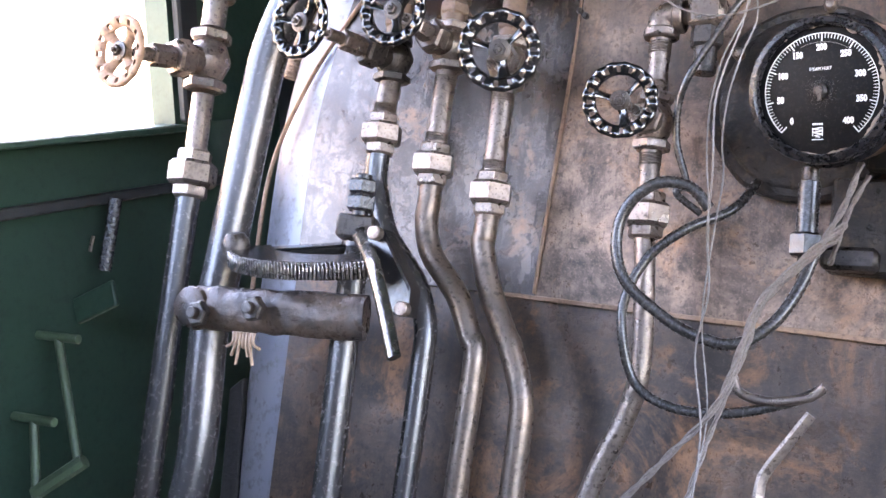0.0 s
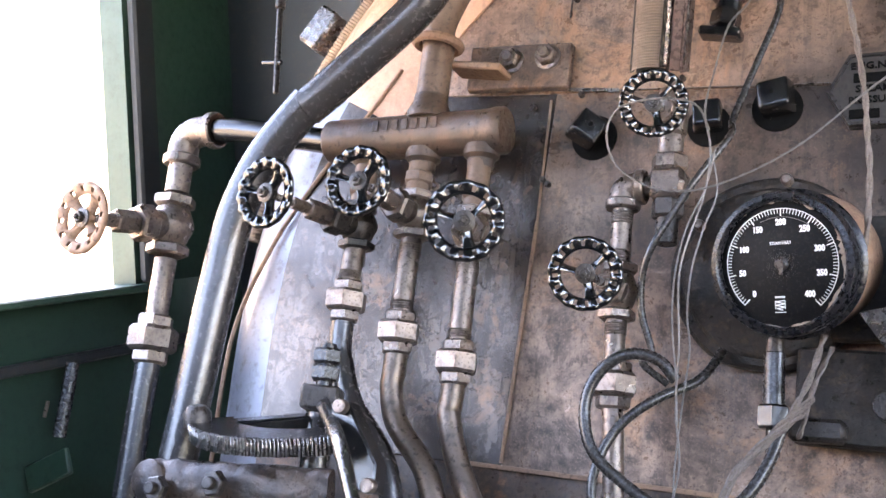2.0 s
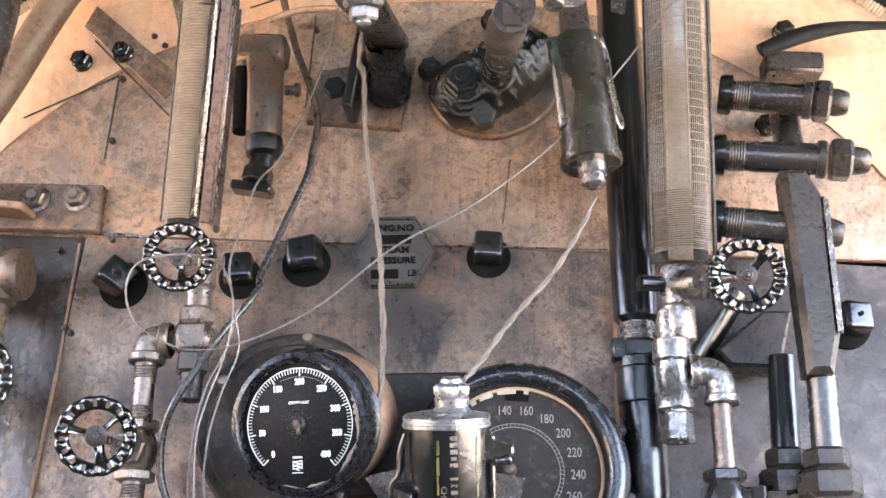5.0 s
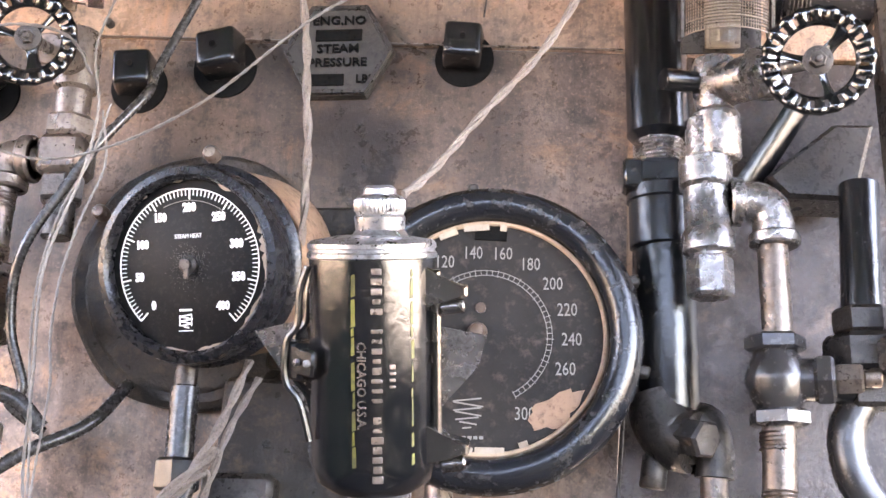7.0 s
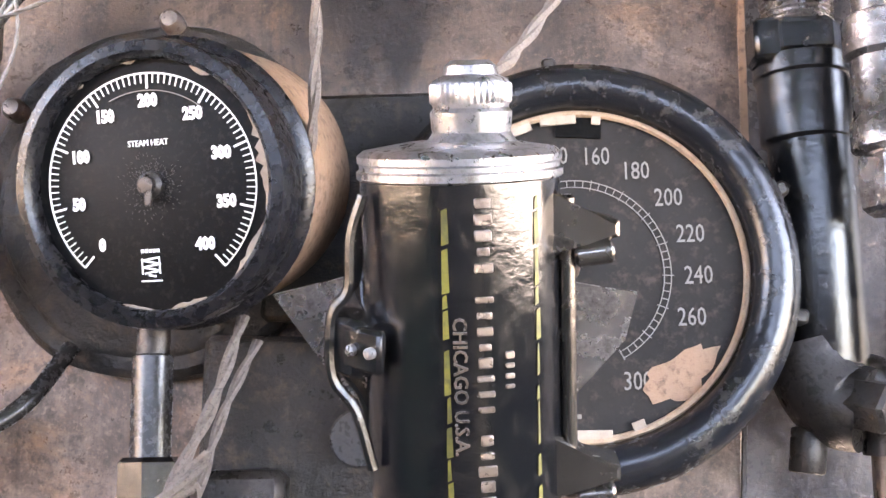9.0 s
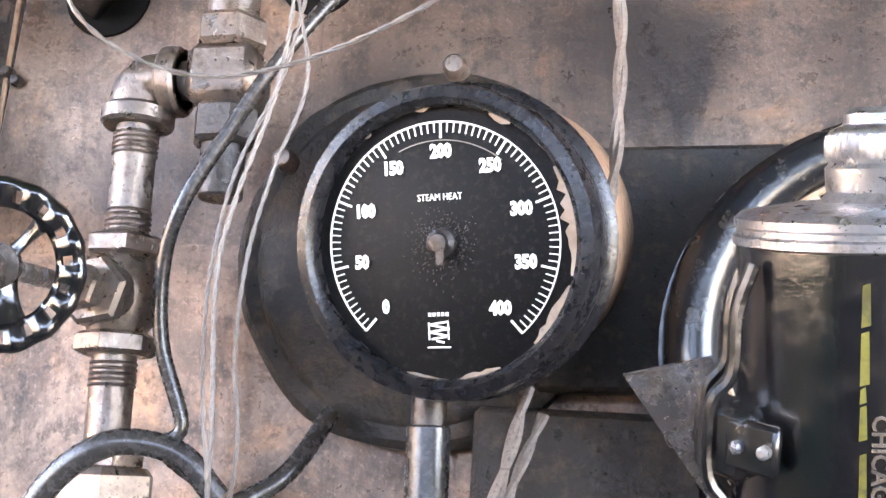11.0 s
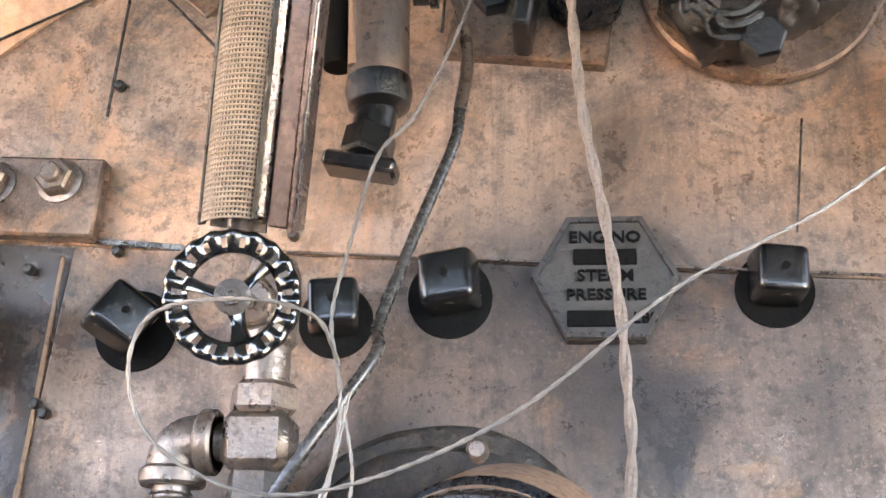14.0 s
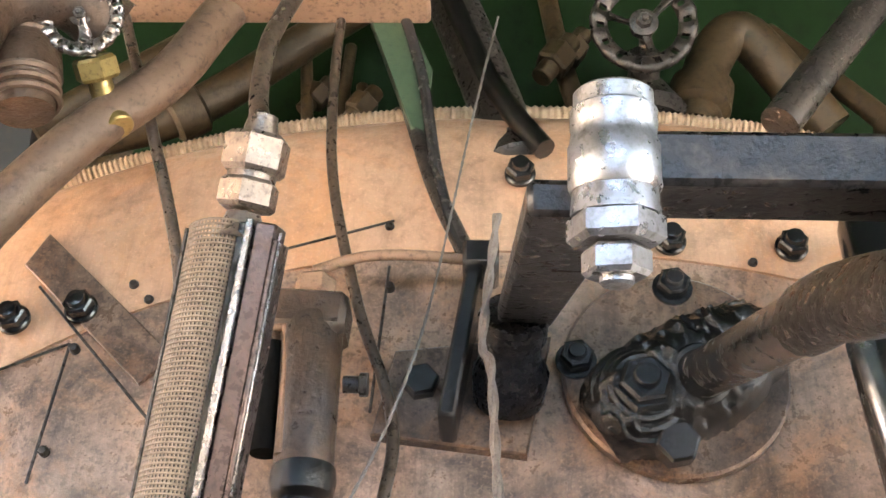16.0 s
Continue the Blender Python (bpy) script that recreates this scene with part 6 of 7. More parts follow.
for k in range(17):
    a = math.pi * k / 16
    hood_o.append((y0.x + 0.066 * math.copysign(abs(math.cos(a)) ** 0.55, math.cos(a)), y0.z + 0.002 + 0.018 * math.sin(a) ** 0.7))
    hood_i.append((y0.x + 0.048 * math.copysign(abs(math.cos(a)) ** 0.55, math.cos(a)), y0.z - 0.014 + 0.012 * math.sin(a) ** 0.7))
hood = [(y0.x + 0.060, y0.z - 0.042)] + hood_o + [(y0.x - 0.066, y0.z - 0.060), (y0.x - 0.044, y0.z - 0.060)] + hood_i[::-1] + [(y0.x + 0.046, y0.z - 0.038)]
slab(bm, hood, y0.y - 0.034, y0.y + 0.040, 0.005)
part("yoke", bm, "chrome", arm, "bright forged hood-shaped yoke", 50)
bm = B()
lathe(bm, y0 + ua * 0.028, ua, [(0.022, -0.008), (0.022, 0.014), (0.018, 0.016), (0.018, 0.042), (0.013, 0.045)], 22)
nut(bm, y0 + V((0, -0.005, -0.002)), y0 + V((0, -0.005, -0.002)) - ua * 0.030, 0.032)
nut(bm, y0 + V((0, -0.005, -0.002)) - ua * 0.030, y0 + V((0, -0.005, -0.002)) - ua * 0.046, 0.021)
rod(bm, y0 + V((-0.015, -0.01, -0.035)), y0 + V((-0.015, -0.01, -0.062)), 0.011)
part("yoke_bolt", bm, "chrome", arm)
rodt = thing("throttle_rod", "dull grey round throttle rod reaching out from the gland", "rod", (0.148, -0.070, 2.134))
bm = B()
rod(bm, (0.160, -0.040, 2.138), (0.180, -0.385, 2.006), 0.0215, 0.0205, n=26)
part("rod", bm, "darksteel", rodt)
bm = B()
tube(bm, [(0.1785, -0.355, 2.018), (0.181, -0.400, 2.000), (0.184, -0.460, 1.968), (0.190, -0.530, 1.935)], lambda t: 0.029 - 0.004 * t, 16, 5, 0.8)
part("clevis", bm, "iron", rodt, "dark forged clevis")
bm = B()
torus(bm, (0.1625, -0.085, 2.121), (0.06, -0.93, -0.36), 0.023, 0.006, 28, 8)
part("packing_ring", bm, "grease", rodt)

cyl = thing("air_whistle_valve", "hanging dark cylinder with a bright edge and side clip", "valve", (0.283, -0.250, 1.980))
c0, c1 = V((0.270, -0.250, 2.069)), V((0.282, -0.250, 1.889))
bm = B()
lathe(bm, c1, c0 - c1, [(0.036, 0), (0.039, 0.003), (0.039, 0.012), (0.036, 0.014), (0.0355, (c0 - c1).length - 0.004), (0.032, (c0 - c1).length)], 30)
part("body", bm, "darksteel", cyl)
dn = (c1 - c0).normalized()
bm = B()
lathe(bm, c1, dn, [(0.018, 0), (0.018, 0.012), (0.015, 0.014), (0.015, 0.026), (0.008, 0.03)], 18)
part("tip", bm, "bright", cyl)
bm = B()
rod(bm, c0 + V((-0.031, -0.016, -0.005)), c1 + V((-0.031, -0.016, 0.045)), 0.009, n=16)
part("side_rod", bm, "chrome", cyl, "bright polished side rod")
bm = B()
tube(bm, [c0 + V((0.020, -0.028, -0.012)), c0 + V((0.036, -0.012, -0.022)), (c0 + c1) / 2 + V((0.0385, -0.010, 0)), c1 + V((0.040, -0.012, 0.052)), c1 + V((0.034, -0.020, 0.048)), (c0 + c1) / 2 + V((0.030, -0.026, 0.02))], 0.0022, 8, 6)
part("clip_wire", bm, "bright", cyl, "bent bright wire clip")
bm = B()
rod(bm, c0 - dn * 0.002, c0 - dn * 0.06, 0.02)
part("neck", bm, "iron", cyl)

# ---- right-hand fittings ----
rp = thing("standpipe", "large glossy black standpipe with a banded collar", "pipe", (0.35, -0.07, 1.35))
bm = B()
lathe(bm, (0.345, -0.07, 1.745), (0, 0, 1), [(0.024, -0.008), (0.031, 0), (0.031, 0.55), (0.028, 0.56)], 30)
part("upper_barrel", bm, "enamel", rp)
bm = B()
lathe(bm, (0.345, -0.07, 1.71), (0, 0, 1), [(0.024, 0), (0.024, 0.03)], 24)
for k in range(6):
    torus(bm, (0.345, -0.07, 1.714 + k * 0.004), (0, 0, 1), 0.024, 0.0016, 24, 5)
part("threads", bm, "bright", rp)
bm = B()
nut(bm, (0.345, -0.07, 1.685), (0.345, -0.07, 1.712), 0.034)
box(bm, (0.318, -0.08, 1.698), (0.02, 0.03, 0.03), bevel=0.003)
lathe(bm, (0.345, -0.07, 1.625), (0, 0, 1), [(0.026, 0), (0.031, 0.004), (0.031, 0.048), (0.033, 0.05), (0.033, 0.062)], 28)
part("collar", bm, "black", rp)
bm = B()
lathe(bm, (0.347, -0.07, 1.45), (0, 0, 1), [(0.024, 0), (0.0285, 0.012), (0.0285, 0.18)], 28)
part("lower_barrel", bm, "black", rp)
bm = B()
q0 = V((0.345, -0.07, 1.452))
tube(bm, [q0 + V((-0.006, 0.004, 0.034)), q0 + V((-0.002, 0, 0.012)), q0 + V((0.008, -0.006, -0.004)), q0 + V((0.022, -0.016, -0.010))], lambda t: 0.0315 - 0.008 * max(0.0, t - 0.6), 26, 6)
rod(bm, q0 + V((-0.012, 0, -0.02)), q0 + V((-0.016, 0, -0.05)), 0.012)
tube(bm, [q0 + V((0.01, 0, 0.01)), q0 + V((0.034, -0.004, 0.008)), q0 + V((0.04, -0.004, -0.02)), q0 + V((0.039, -0.004, -0.04))], 0.018, 16)
part("bottom_fitting", bm, "iron", rp, sharp=60)
bm = B()
lathe(bm, q0 + V((0.010, -0.02, -0.004)), (0.75, -1, -0.25), [(0.018, 0), (0.018, 0.030), (0.015, 0.033)], 6)
part("end_plug", bm, "iron", rp, "dark six-sided plug")
bm = B()
tube(bm, [q0 + V((0.039, -0.004, -0.03)), q0 + V((0.037, -0.004, -0.11)), q0 + V((0.036, 0, -0.3))], 0.0125, 16, 3)
for k in range(7):
    torus(bm, q0 + V((0.0375, -0.004, -0.075 - k * 0.004)), (0, 0, 1), 0.0125, 0.0014, 18, 5)
nut(bm, q0 + V((0.036, -0.003, -0.125)), q0 + V((0.036, -0.003, -0.105)), 0.02)
part("drain_pipe", bm, "steel", rp)

rg_b, rg_t = V((0.398, -0.160, 1.799)), V((0.410, -0.270, 2.101))
rg, gb_, gt_, rax = water_glass("water_glass", "water glass behind a woven wire guard with pale backing", rg_b, rg_t + V((-0.012, 0, 0.03)), 0.043, True, 34, 0.011, 0.24, "gauze")
bm = B()
box(bm, (gb_ + gt_) / 2 + V((0, 0.022, 0)), (0.074, 0.004, (gt_ - gb_).length), (math.degrees(math.atan2(-rax.y, rax.z)), math.degrees(math.atan2(rax.x, rax.z)), 0), 0.001)
part("back_plate", bm, "iron", rg)
bm = B()
lathe(bm, rg_t + V((-0.012, 0, 0.03)), (0, 0, 1), [(0.03, 0), (0.02, 0.02), (0.02, 0.05)], 20)
nut(bm, rg_t + V((-0.012, 0, 0.055)), rg_t + V((-0.012, 0, 0.085)), 0.032)
part("gland_nut", bm, "bright", rg)
bm = B()
for k in range(26):
    c = gb_ + rax * (0.004 + 0.0028 * k)
    tube(bm, [c + V((math.sin(radians(a)) * 0.0435, -math.cos(radians(a)) * 0.033, 0)) for a in range(-65, 66, 13)], 0.0007, 4, 0)
part("mesh_patch", bm, "copper", rg, "dense patch of crossed wire at the foot")
v6 = thing("glass_cock", "bright water glass cock with black ribbed handwheel", "valve", rg_b + V((0, 0, -0.03)))
vc = rg_b + V((-0.006, 0.03, -0.03))
W6 = V((0.465, -0.220, 1.751))
bm = B()
lathe(bm, vc + V((0, 0, -0.075)), (0, 0, 1), [(0.019, 0), (0.022, 0.004), (0.022, 0.045), (0.018, 0.05), (0.022, 0.08), (0.02, 0.1)], 22)
part("valve_body", bm, "bright", v6)
bm = B()
rod(bm, vc, vc.lerp(W6, 0.55), 0.021)
nut(bm, vc.lerp(W6, 0.4), vc.lerp(W6, 0.62), 0.026)
part("bonnet", bm, "bright", v6)
bm = B()
rod(bm, vc + V((-0.015, -0.005, 0.002)), vc + V((-0.05, -0.02, 0.0)), 0.0105)
part("side_plug", bm, "black", v6)
stem(v6, vc.lerp(W6, 0.5), W6)
handwheel(v6, W6, V((-0.15, -0.93, -0.25)), 0.047, "enamel", 20)
v7 = thing("drain_tee", "worn bright drain tee with elbow and drop pipe", "pipe", (0.38, -0.13, 1.62))
ux = 0.380
bm = B()
lathe(bm, (ux, -0.13, 1.604), (0, 0, 1), [(0.020, 0), (0.024, 0.003), (0.024, 0.02), (0.021, 0.024), (0.021, 0.062), (0.0245, 0.066), (0.0245, 0.09), (0.02, 0.093)], 26)
part("tee_body", bm, "bright", v7)
bm = B()
rod(bm, (ux, -0.13, 1.69), (ux, -0.13, 1.735), 0.017)
part("nipple", bm, "bright", v7)
bm = B()
nut(bm, (ux, -0.13, 1.565), (ux, -0.13, 1.603), 0.021)
rod(bm, (ux, -0.13, 1.60), (ux, -0.13, 1.61), 0.017)
part("drain_plug", bm, "bright", v7)
elbow(v7, (ux + 0.02, -0.13, 1.655), (ux + 0.058, -0.13, 1.655), (ux + 0.058, -0.13, 1.612), 0.0185, "bright")
dx_ = ux + 0.056
pipe(v7, [(dx_, -0.13, 1.62), (dx_, -0.13, 1.53)], 0.0135, "steel", "drop_pipe", 1)
v8 = thing("drain_valve", "grimy black globe valve with side branch", "valve", (dx_, -0.125, 1.49))
globe_body(v8, (dx_ - 0.002, -0.125, 1.492), (0, 0, 1), (1, -0.25, 0), 0.0235, 0.036, "pipe", 0.05)
pipe(v8, [(dx_ - 0.002, -0.125, 1.465), (dx_ - 0.006, -0.12, 1.37)], 0.0145, "steel", "drop_pipe", 1)
bm = B()
for k in range(12):
    torus(bm, (dx_ - 0.004 - k * 0.0002, -0.123, 1.447 - k * 0.0035 if k < 5 else 1.415 - k * 0.0035), (0, 0, 1), 0.0145, 0.0013, 18, 5)
nut(bm, (dx_ - 0.006, -0.12, 1.345), (dx_ - 0.006, -0.12, 1.372), 0.032)
part("threaded_end", bm, "steel", v8)
br = thing("branch_pipe", "black branch pipe with unions curving down", "pipe", (0.51, -0.11, 1.49))
bxx = (0.514, -0.110, 1.526)[0]
pipe(br, [(dx_ + 0.03, -0.128, 1.488), (bxx, -0.115, 1.486)], 0.014, "black", "branch", 1)
pipe(br, [(bxx, -0.11, 1.486), (0.494, -0.110, 1.452), (0.496, -0.110, 1.414), (0.516, -0.110, 1.381), (0.541, -0.110, 1.356)], 0.0165, "pipe", "bend")
bm = B()
nut(bm, (bxx, -0.11, 1.50), (bxx, -0.11, 1.535), 0.036)
nut(bm, (bxx, -0.11, 1.535), (bxx, -0.11, 1.56), 0.026)
nut(bm, (bxx, -0.11, 1.47), (bxx, -0.11, 1.50), 0.026)
part("union_nut", bm, "iron", br)
pipe(br, [(bxx, -0.11, 1.55), (bxx + 0.01, -0.10, 1.68)], 0.018, "black", "riser", 1)
col = thing("try_cock_column", "flat-sided cast column painted grey above its pipe", "column", (0.57, -0.08, 1.66))
bm = B()
tz0, tz1 = 1.665, 1.935
cxl = (0.577, -0.090, 1.770)[0]
slab(bm, [(cxl - 0.046, tz0 - 0.03), (cxl - 0.014, tz0 - 0.03), (cxl - 0.001, tz0 + 0.02), (cxl + 0.002, tz1 - 0.075), (cxl - 0.018, tz1 - 0.03), (cxl - 0.050, tz1 - 0.03)], -0.195, -0.155, 0.008)
part("casting", bm, "iron", col, "flat-sided worn casting")
bm = B()
slab(bm, [(cxl - 0.006, tz0 + 0.02), (cxl + 0.001, tz0 + 0.02), (cxl + 0.0035, tz1 - 0.075), (cxl - 0.003, tz1 - 0.07)], -0.1975, -0.190, 0.001)
part("worn_edge", bm, "bright", col, "bright worn edge")
bm = B()
rod(bm, (cxl - 0.022, -0.150, tz1 - 0.04), (cxl - 0.010, -0.085, tz1 + 0.13), 0.02)
rod(bm, (cxl - 0.024, -0.150, 1.53), (cxl - 0.022, -0.160, tz0 - 0.02), 0.0185)
part("pipe", bm, "pipe", col)
bm = B()
nut(bm, (cxl - 0.025, -0.150, 1.492), (cxl - 0.025, -0.150, 1.527), 0.038)
nut(bm, (cxl - 0.025, -0.150, 1.527), (cxl - 0.025, -0.150, 1.552), 0.028)
part("union_nut", bm, "iron", col)
for (a, b) in (((0.477, -0.150, 2.039), (0.616, -0.170, 2.011)), ((0.461, -0.150, 1.948), (0.634, -0.170, 1.924)), ((0.451, -0.150, 1.852), (0.586, -0.170, 1.824))):
    t = thing("try_cock", "dark steel try cock with hexagonal tip", "cock", a, "try cocks")
    a, b = V(a), V(b)
    d = b - a
    bm = B()
    lathe(bm, a - d.normalized() * 0.01, d, [(0.026, 0), (0.028, 0.004), (0.028, 0.016), (0.022, 0.018)], 20)
    part("flange", bm, "black", t)
    bm = B()
    lathe(bm, a, d, [(0.0200, 0), (0.0200, d.length * 0.22), (0.0212, d.length * 0.24), (0.0212, d.length * 0.72), (0.0235, d.length * 0.74)], 24)
    part("barrel", bm, "pipe", t)
    threads(t, a + d.normalized() * 0.012, d, 0.0205, 6, "iron")
    bm = B()
    lathe(bm, a + d * 0.70, d, [(0.0245, 0), (0.0255, 0.003), (0.0255, 0.010), (0.0235, 0.012)], 22)
    nut(bm, a + d * 0.79, a + d * 0.95, 0.029)
    part("packing_nut", bm, "iron", t)
    bm = B()
    lathe(bm, a + d * 0.94, d, [(0.0185, 0), (0.0190, 0.008), (0.0165, 0.020), (0.0130, 0.024), (0.0, 0.025)], 18)
    part("tip", bm, "iron", t)
hk = thing("blower_lever", "black curved lever bolted to the plate", "lever", (0.629, -0.060, 2.158))
bm = B()
tube(bm, [(0.552, -0.060, 2.161), (0.613, -0.070, 2.179), (0.676, -0.080, 2.184), (0.753, -0.090, 2.177)], lambda t: 0.012 + 0.01 * math.sin(math.pi * min(1, t + 0.2)), 12, 6, 0.5)
part("handle", bm, "soot", hk)
bm = B()
box(bm, (0.602, -0.030, 2.146), (0.085, 0.05, 0.035), (0, 4, 0), 0.004)
part("block", bm, "iron", hk)
cup = thing("drip_cup", "dull bent sheet drip cup behind the valve", "cup", (0.500, -0.040, 1.716))
bm = B()
slab(bm, [(0.446, 1.700), (0.513, 1.753), (0.551, 1.752), (0.528, 1.674), (0.465, 1.678)], -0.075, -0.02, 0.004)
part("cup", bm, "iron", cup)
bm = B()
tube(bm, [(0.428, -0.060, 1.692), (0.486, -0.070, 1.779)], 0.016, 10, 1, 0.4)
part("strap", bm, "black", cup)


# ---- cords, hoses and cables ----
def cable(name, label, pts, r, mat, category="cord", strands=0, smooth=8):
    t = thing(name, label, category, pts[0])
    path = bend(pts, smooth)
    if strands:
        length = sum((b - a).length for a, b in zip(path, path[1:]))
        for s in range(strands):
            bm = B()
            fine = bend(path, 3)
            out, run = [], 0.0
            for i, q in enumerate(fine):
                if i:
                    run += (fine[i] - fine[i - 1]).length
                d = (fine[min(i + 1, len(fine) - 1)] - fine[max(0, i - 1)]).normalized()
                x = d.cross(V((0, 1, 0))).normalized()
                y = d.cross(x)
                a = 2 * math.pi * (s / strands + run / (r * 16))
                out.append(q + (x * math.cos(a) + y * math.sin(a)) * r * 0.38)
            tube(bm, out, r * 0.6, 6, 0)
            part("strand", bm, mat, t)
    else:
        bm = B()
        tube(bm, path, r, 10, 0)
        part("run", bm, mat, t)
    return t


cable("hanging_cord", "frayed pale fabric cord hanging over the plate", [(-0.018, -0.170, 2.231), (-0.029, -0.170, 2.105), (-0.022, -0.170, 2.076), (-0.014, -0.170, 1.958), (0.000, -0.170, 1.868), (0.009, -0.170, 1.802), (0.012, -0.170, 1.748), (0.014, -0.160, 1.696), (0.005, -0.130, 1.615), (-0.025, -0.060, 1.646)], 0.0046, "cord", strands=2)
cable("lamp_wire", "pale stranded wire stretched across the gauges", [(0.508, -0.260, 2.223), (0.400, -0.260, 2.117), (0.257, -0.260, 1.939), (0.143, -0.260, 1.842), (0.039, -0.260, 1.783), (-0.057, -0.250, 1.710), (-0.146, -0.240, 1.671), (-0.215, -0.240, 1.663), (-0.271, -0.250, 1.688), (-0.291, -0.260, 1.729), (-0.276, -0.270, 1.765), (-0.220, -0.280, 1.771), (-0.177, -0.270, 1.763), (-0.166, -0.240, 1.741)], 0.0016, "wire", strands=2)
cable("twisted_wires", "thin twisted wires running down past the gauge", [(-0.019, -0.140, 2.512), (-0.044, -0.140, 2.363), (-0.075, -0.150, 2.149), (-0.101, -0.160, 2.037), (-0.133, -0.170, 1.951), (-0.159, -0.180, 1.910), (-0.172, -0.200, 1.834), (-0.179, -0.210, 1.779), (-0.170, -0.210, 1.723), (-0.177, -0.210, 1.662), (-0.195, -0.210, 1.603), (-0.203, -0.210, 1.556), (-0.199, -0.210, 1.473), (-0.202, -0.200, 1.397), (-0.197, -0.190, 1.329), (-0.210, -0.180, 1.255), (-0.196, -0.180, 1.164), (-0.200, -0.180, 1.069)], 0.0016, "wire", strands=2)
cable("twisted_wires", "thin twisted wires running down past the gauge", [(-0.170, -0.200, 1.724), (-0.162, -0.200, 1.672), (-0.178, -0.200, 1.622), (-0.190, -0.200, 1.571), (-0.193, -0.200, 1.515), (-0.188, -0.200, 1.469), (-0.197, -0.190, 1.398), (-0.205, -0.180, 1.296), (-0.192, -0.170, 1.178), (-0.207, -0.170, 1.067)], 0.0014, "wire", strands=2)
cable("metal_conduit", "dull bent metal conduit hanging behind the wires", [(-0.206, -0.030, 2.648), (-0.203, -0.040, 2.508), (-0.189, -0.050, 2.362), (-0.151, -0.050, 2.210), (-0.118, -0.050, 2.119), (-0.108, -0.050, 2.064), (-0.113, -0.056, 2.010)], 0.0058, "copper", "conduit")
cable("twisted_wires", "thin twisted wires running down past the gauge", [(-0.168, -0.190, 1.735), (-0.178, -0.195, 1.680), (-0.200, -0.200, 1.622), (-0.211, -0.200, 1.560), (-0.212, -0.195, 1.500), (-0.206, -0.190, 1.440), (-0.203, -0.185, 1.380)], 0.0014, "wire", strands=2)
cable("black_hose", "dark flexible hose curving beside the gauge", [(-0.113, -0.056, 2.010), (-0.118, -0.060, 1.974), (-0.147, -0.070, 1.889), (-0.168, -0.090, 1.813), (-0.167, -0.110, 1.781), (-0.204, -0.130, 1.717), (-0.233, -0.130, 1.671), (-0.261, -0.130, 1.622), (-0.275, -0.120, 1.584), (-0.276, -0.110, 1.535), (-0.262, -0.100, 1.484), (-0.274, -0.100, 1.469), (-0.241, -0.090, 1.443)], 0.0050, "rubber", "hose")
cable("looped_hose", "black rubber hose hanging in a loop under the gauge", [(-0.215, -0.150, 1.440), (-0.239, -0.160, 1.465), (-0.277, -0.170, 1.468), (-0.313, -0.170, 1.441), (-0.327, -0.170, 1.397), (-0.315, -0.170, 1.346), (-0.278, -0.160, 1.310), (-0.229, -0.150, 1.281), (-0.175, -0.140, 1.271), (-0.133, -0.130, 1.298), (-0.106, -0.120, 1.342), (-0.090, -0.110, 1.393)], 0.0078, "rubber", "hose")
cable("looped_hose", "grey hose looping from behind the gauge", [(-0.181, -0.040, 1.498), (-0.202, -0.080, 1.452), (-0.253, -0.110, 1.419), (-0.298, -0.120, 1.378), (-0.322, -0.130, 1.320), (-0.320, -0.130, 1.267), (-0.300, -0.120, 1.210), (-0.249, -0.120, 1.185), (-0.177, -0.120, 1.186), (-0.103, -0.120, 1.208), (-0.066, -0.120, 1.228)], 0.0066, "rubber", "hose")
cable("cloth_cord", "frayed cloth-covered cord running down from the gauge", [(-0.043, -0.100, 1.511), (-0.056, -0.130, 1.450), (-0.078, -0.150, 1.394), (-0.048, -0.170, 1.420), (-0.097, -0.180, 1.370), (-0.138, -0.180, 1.320), (-0.156, -0.180, 1.263), (-0.183, -0.170, 1.192), (-0.240, -0.160, 1.124), (-0.302, -0.150, 1.055)], 0.0048, "cord", strands=2)
cable("cloth_cord", "frayed cloth-covered cord hanging below the gauge", [(-0.033, -0.100, 1.495), (-0.052, -0.120, 1.443), (-0.066, -0.140, 1.379), (-0.062, -0.160, 1.401), (-0.135, -0.160, 1.326), (-0.154, -0.160, 1.264), (-0.189, -0.150, 1.165), (-0.216, -0.150, 1.068)], 0.0040, "cord", strands=2)
cable("lamp_wire", "dark wire hanging from the cylinder to the lamp", [(0.283, -0.250, 1.846), (0.267, -0.250, 1.809), (0.231, -0.240, 1.754), (0.182, -0.240, 1.698), (0.142, -0.270, 1.634), (0.125, -0.300, 1.605)], 0.004, "cord", strands=2)
cable("copper_tube", "dull copper tube running down behind the water glass", [(-0.495, -0.040, 2.707), (-0.454, -0.040, 2.588), (-0.398, -0.040, 2.439), (-0.354, -0.035, 2.312), (-0.333, -0.030, 2.232), (-0.323, -0.030, 2.143)], 0.0066, "steel", "tube")
cable("oil_tube", "thin rusty tube from the sight feed to the stand", [(-0.196, -0.060, 2.242), (-0.150, -0.060, 2.259), (-0.100, -0.060, 2.262), (-0.045, -0.050, 2.264)], 0.0055, "rust", "tube")
cable("flat_conduit", "narrow metal conduit dropping from the roof pipes", [(-0.177, 0.020, 2.692), (-0.122, -0.010, 2.510), (-0.084, -0.030, 2.372), (-0.051, -0.040, 2.285)], 0.010, "iron", "conduit")
cable("conduit_bend", "dark oily bent tube behind the lever", [(-0.084, 0.000, 2.711), (-0.039, 0.000, 2.584), (-0.006, -0.010, 2.503), (0.034, -0.020, 2.432)], 0.013, "grease", "tube")

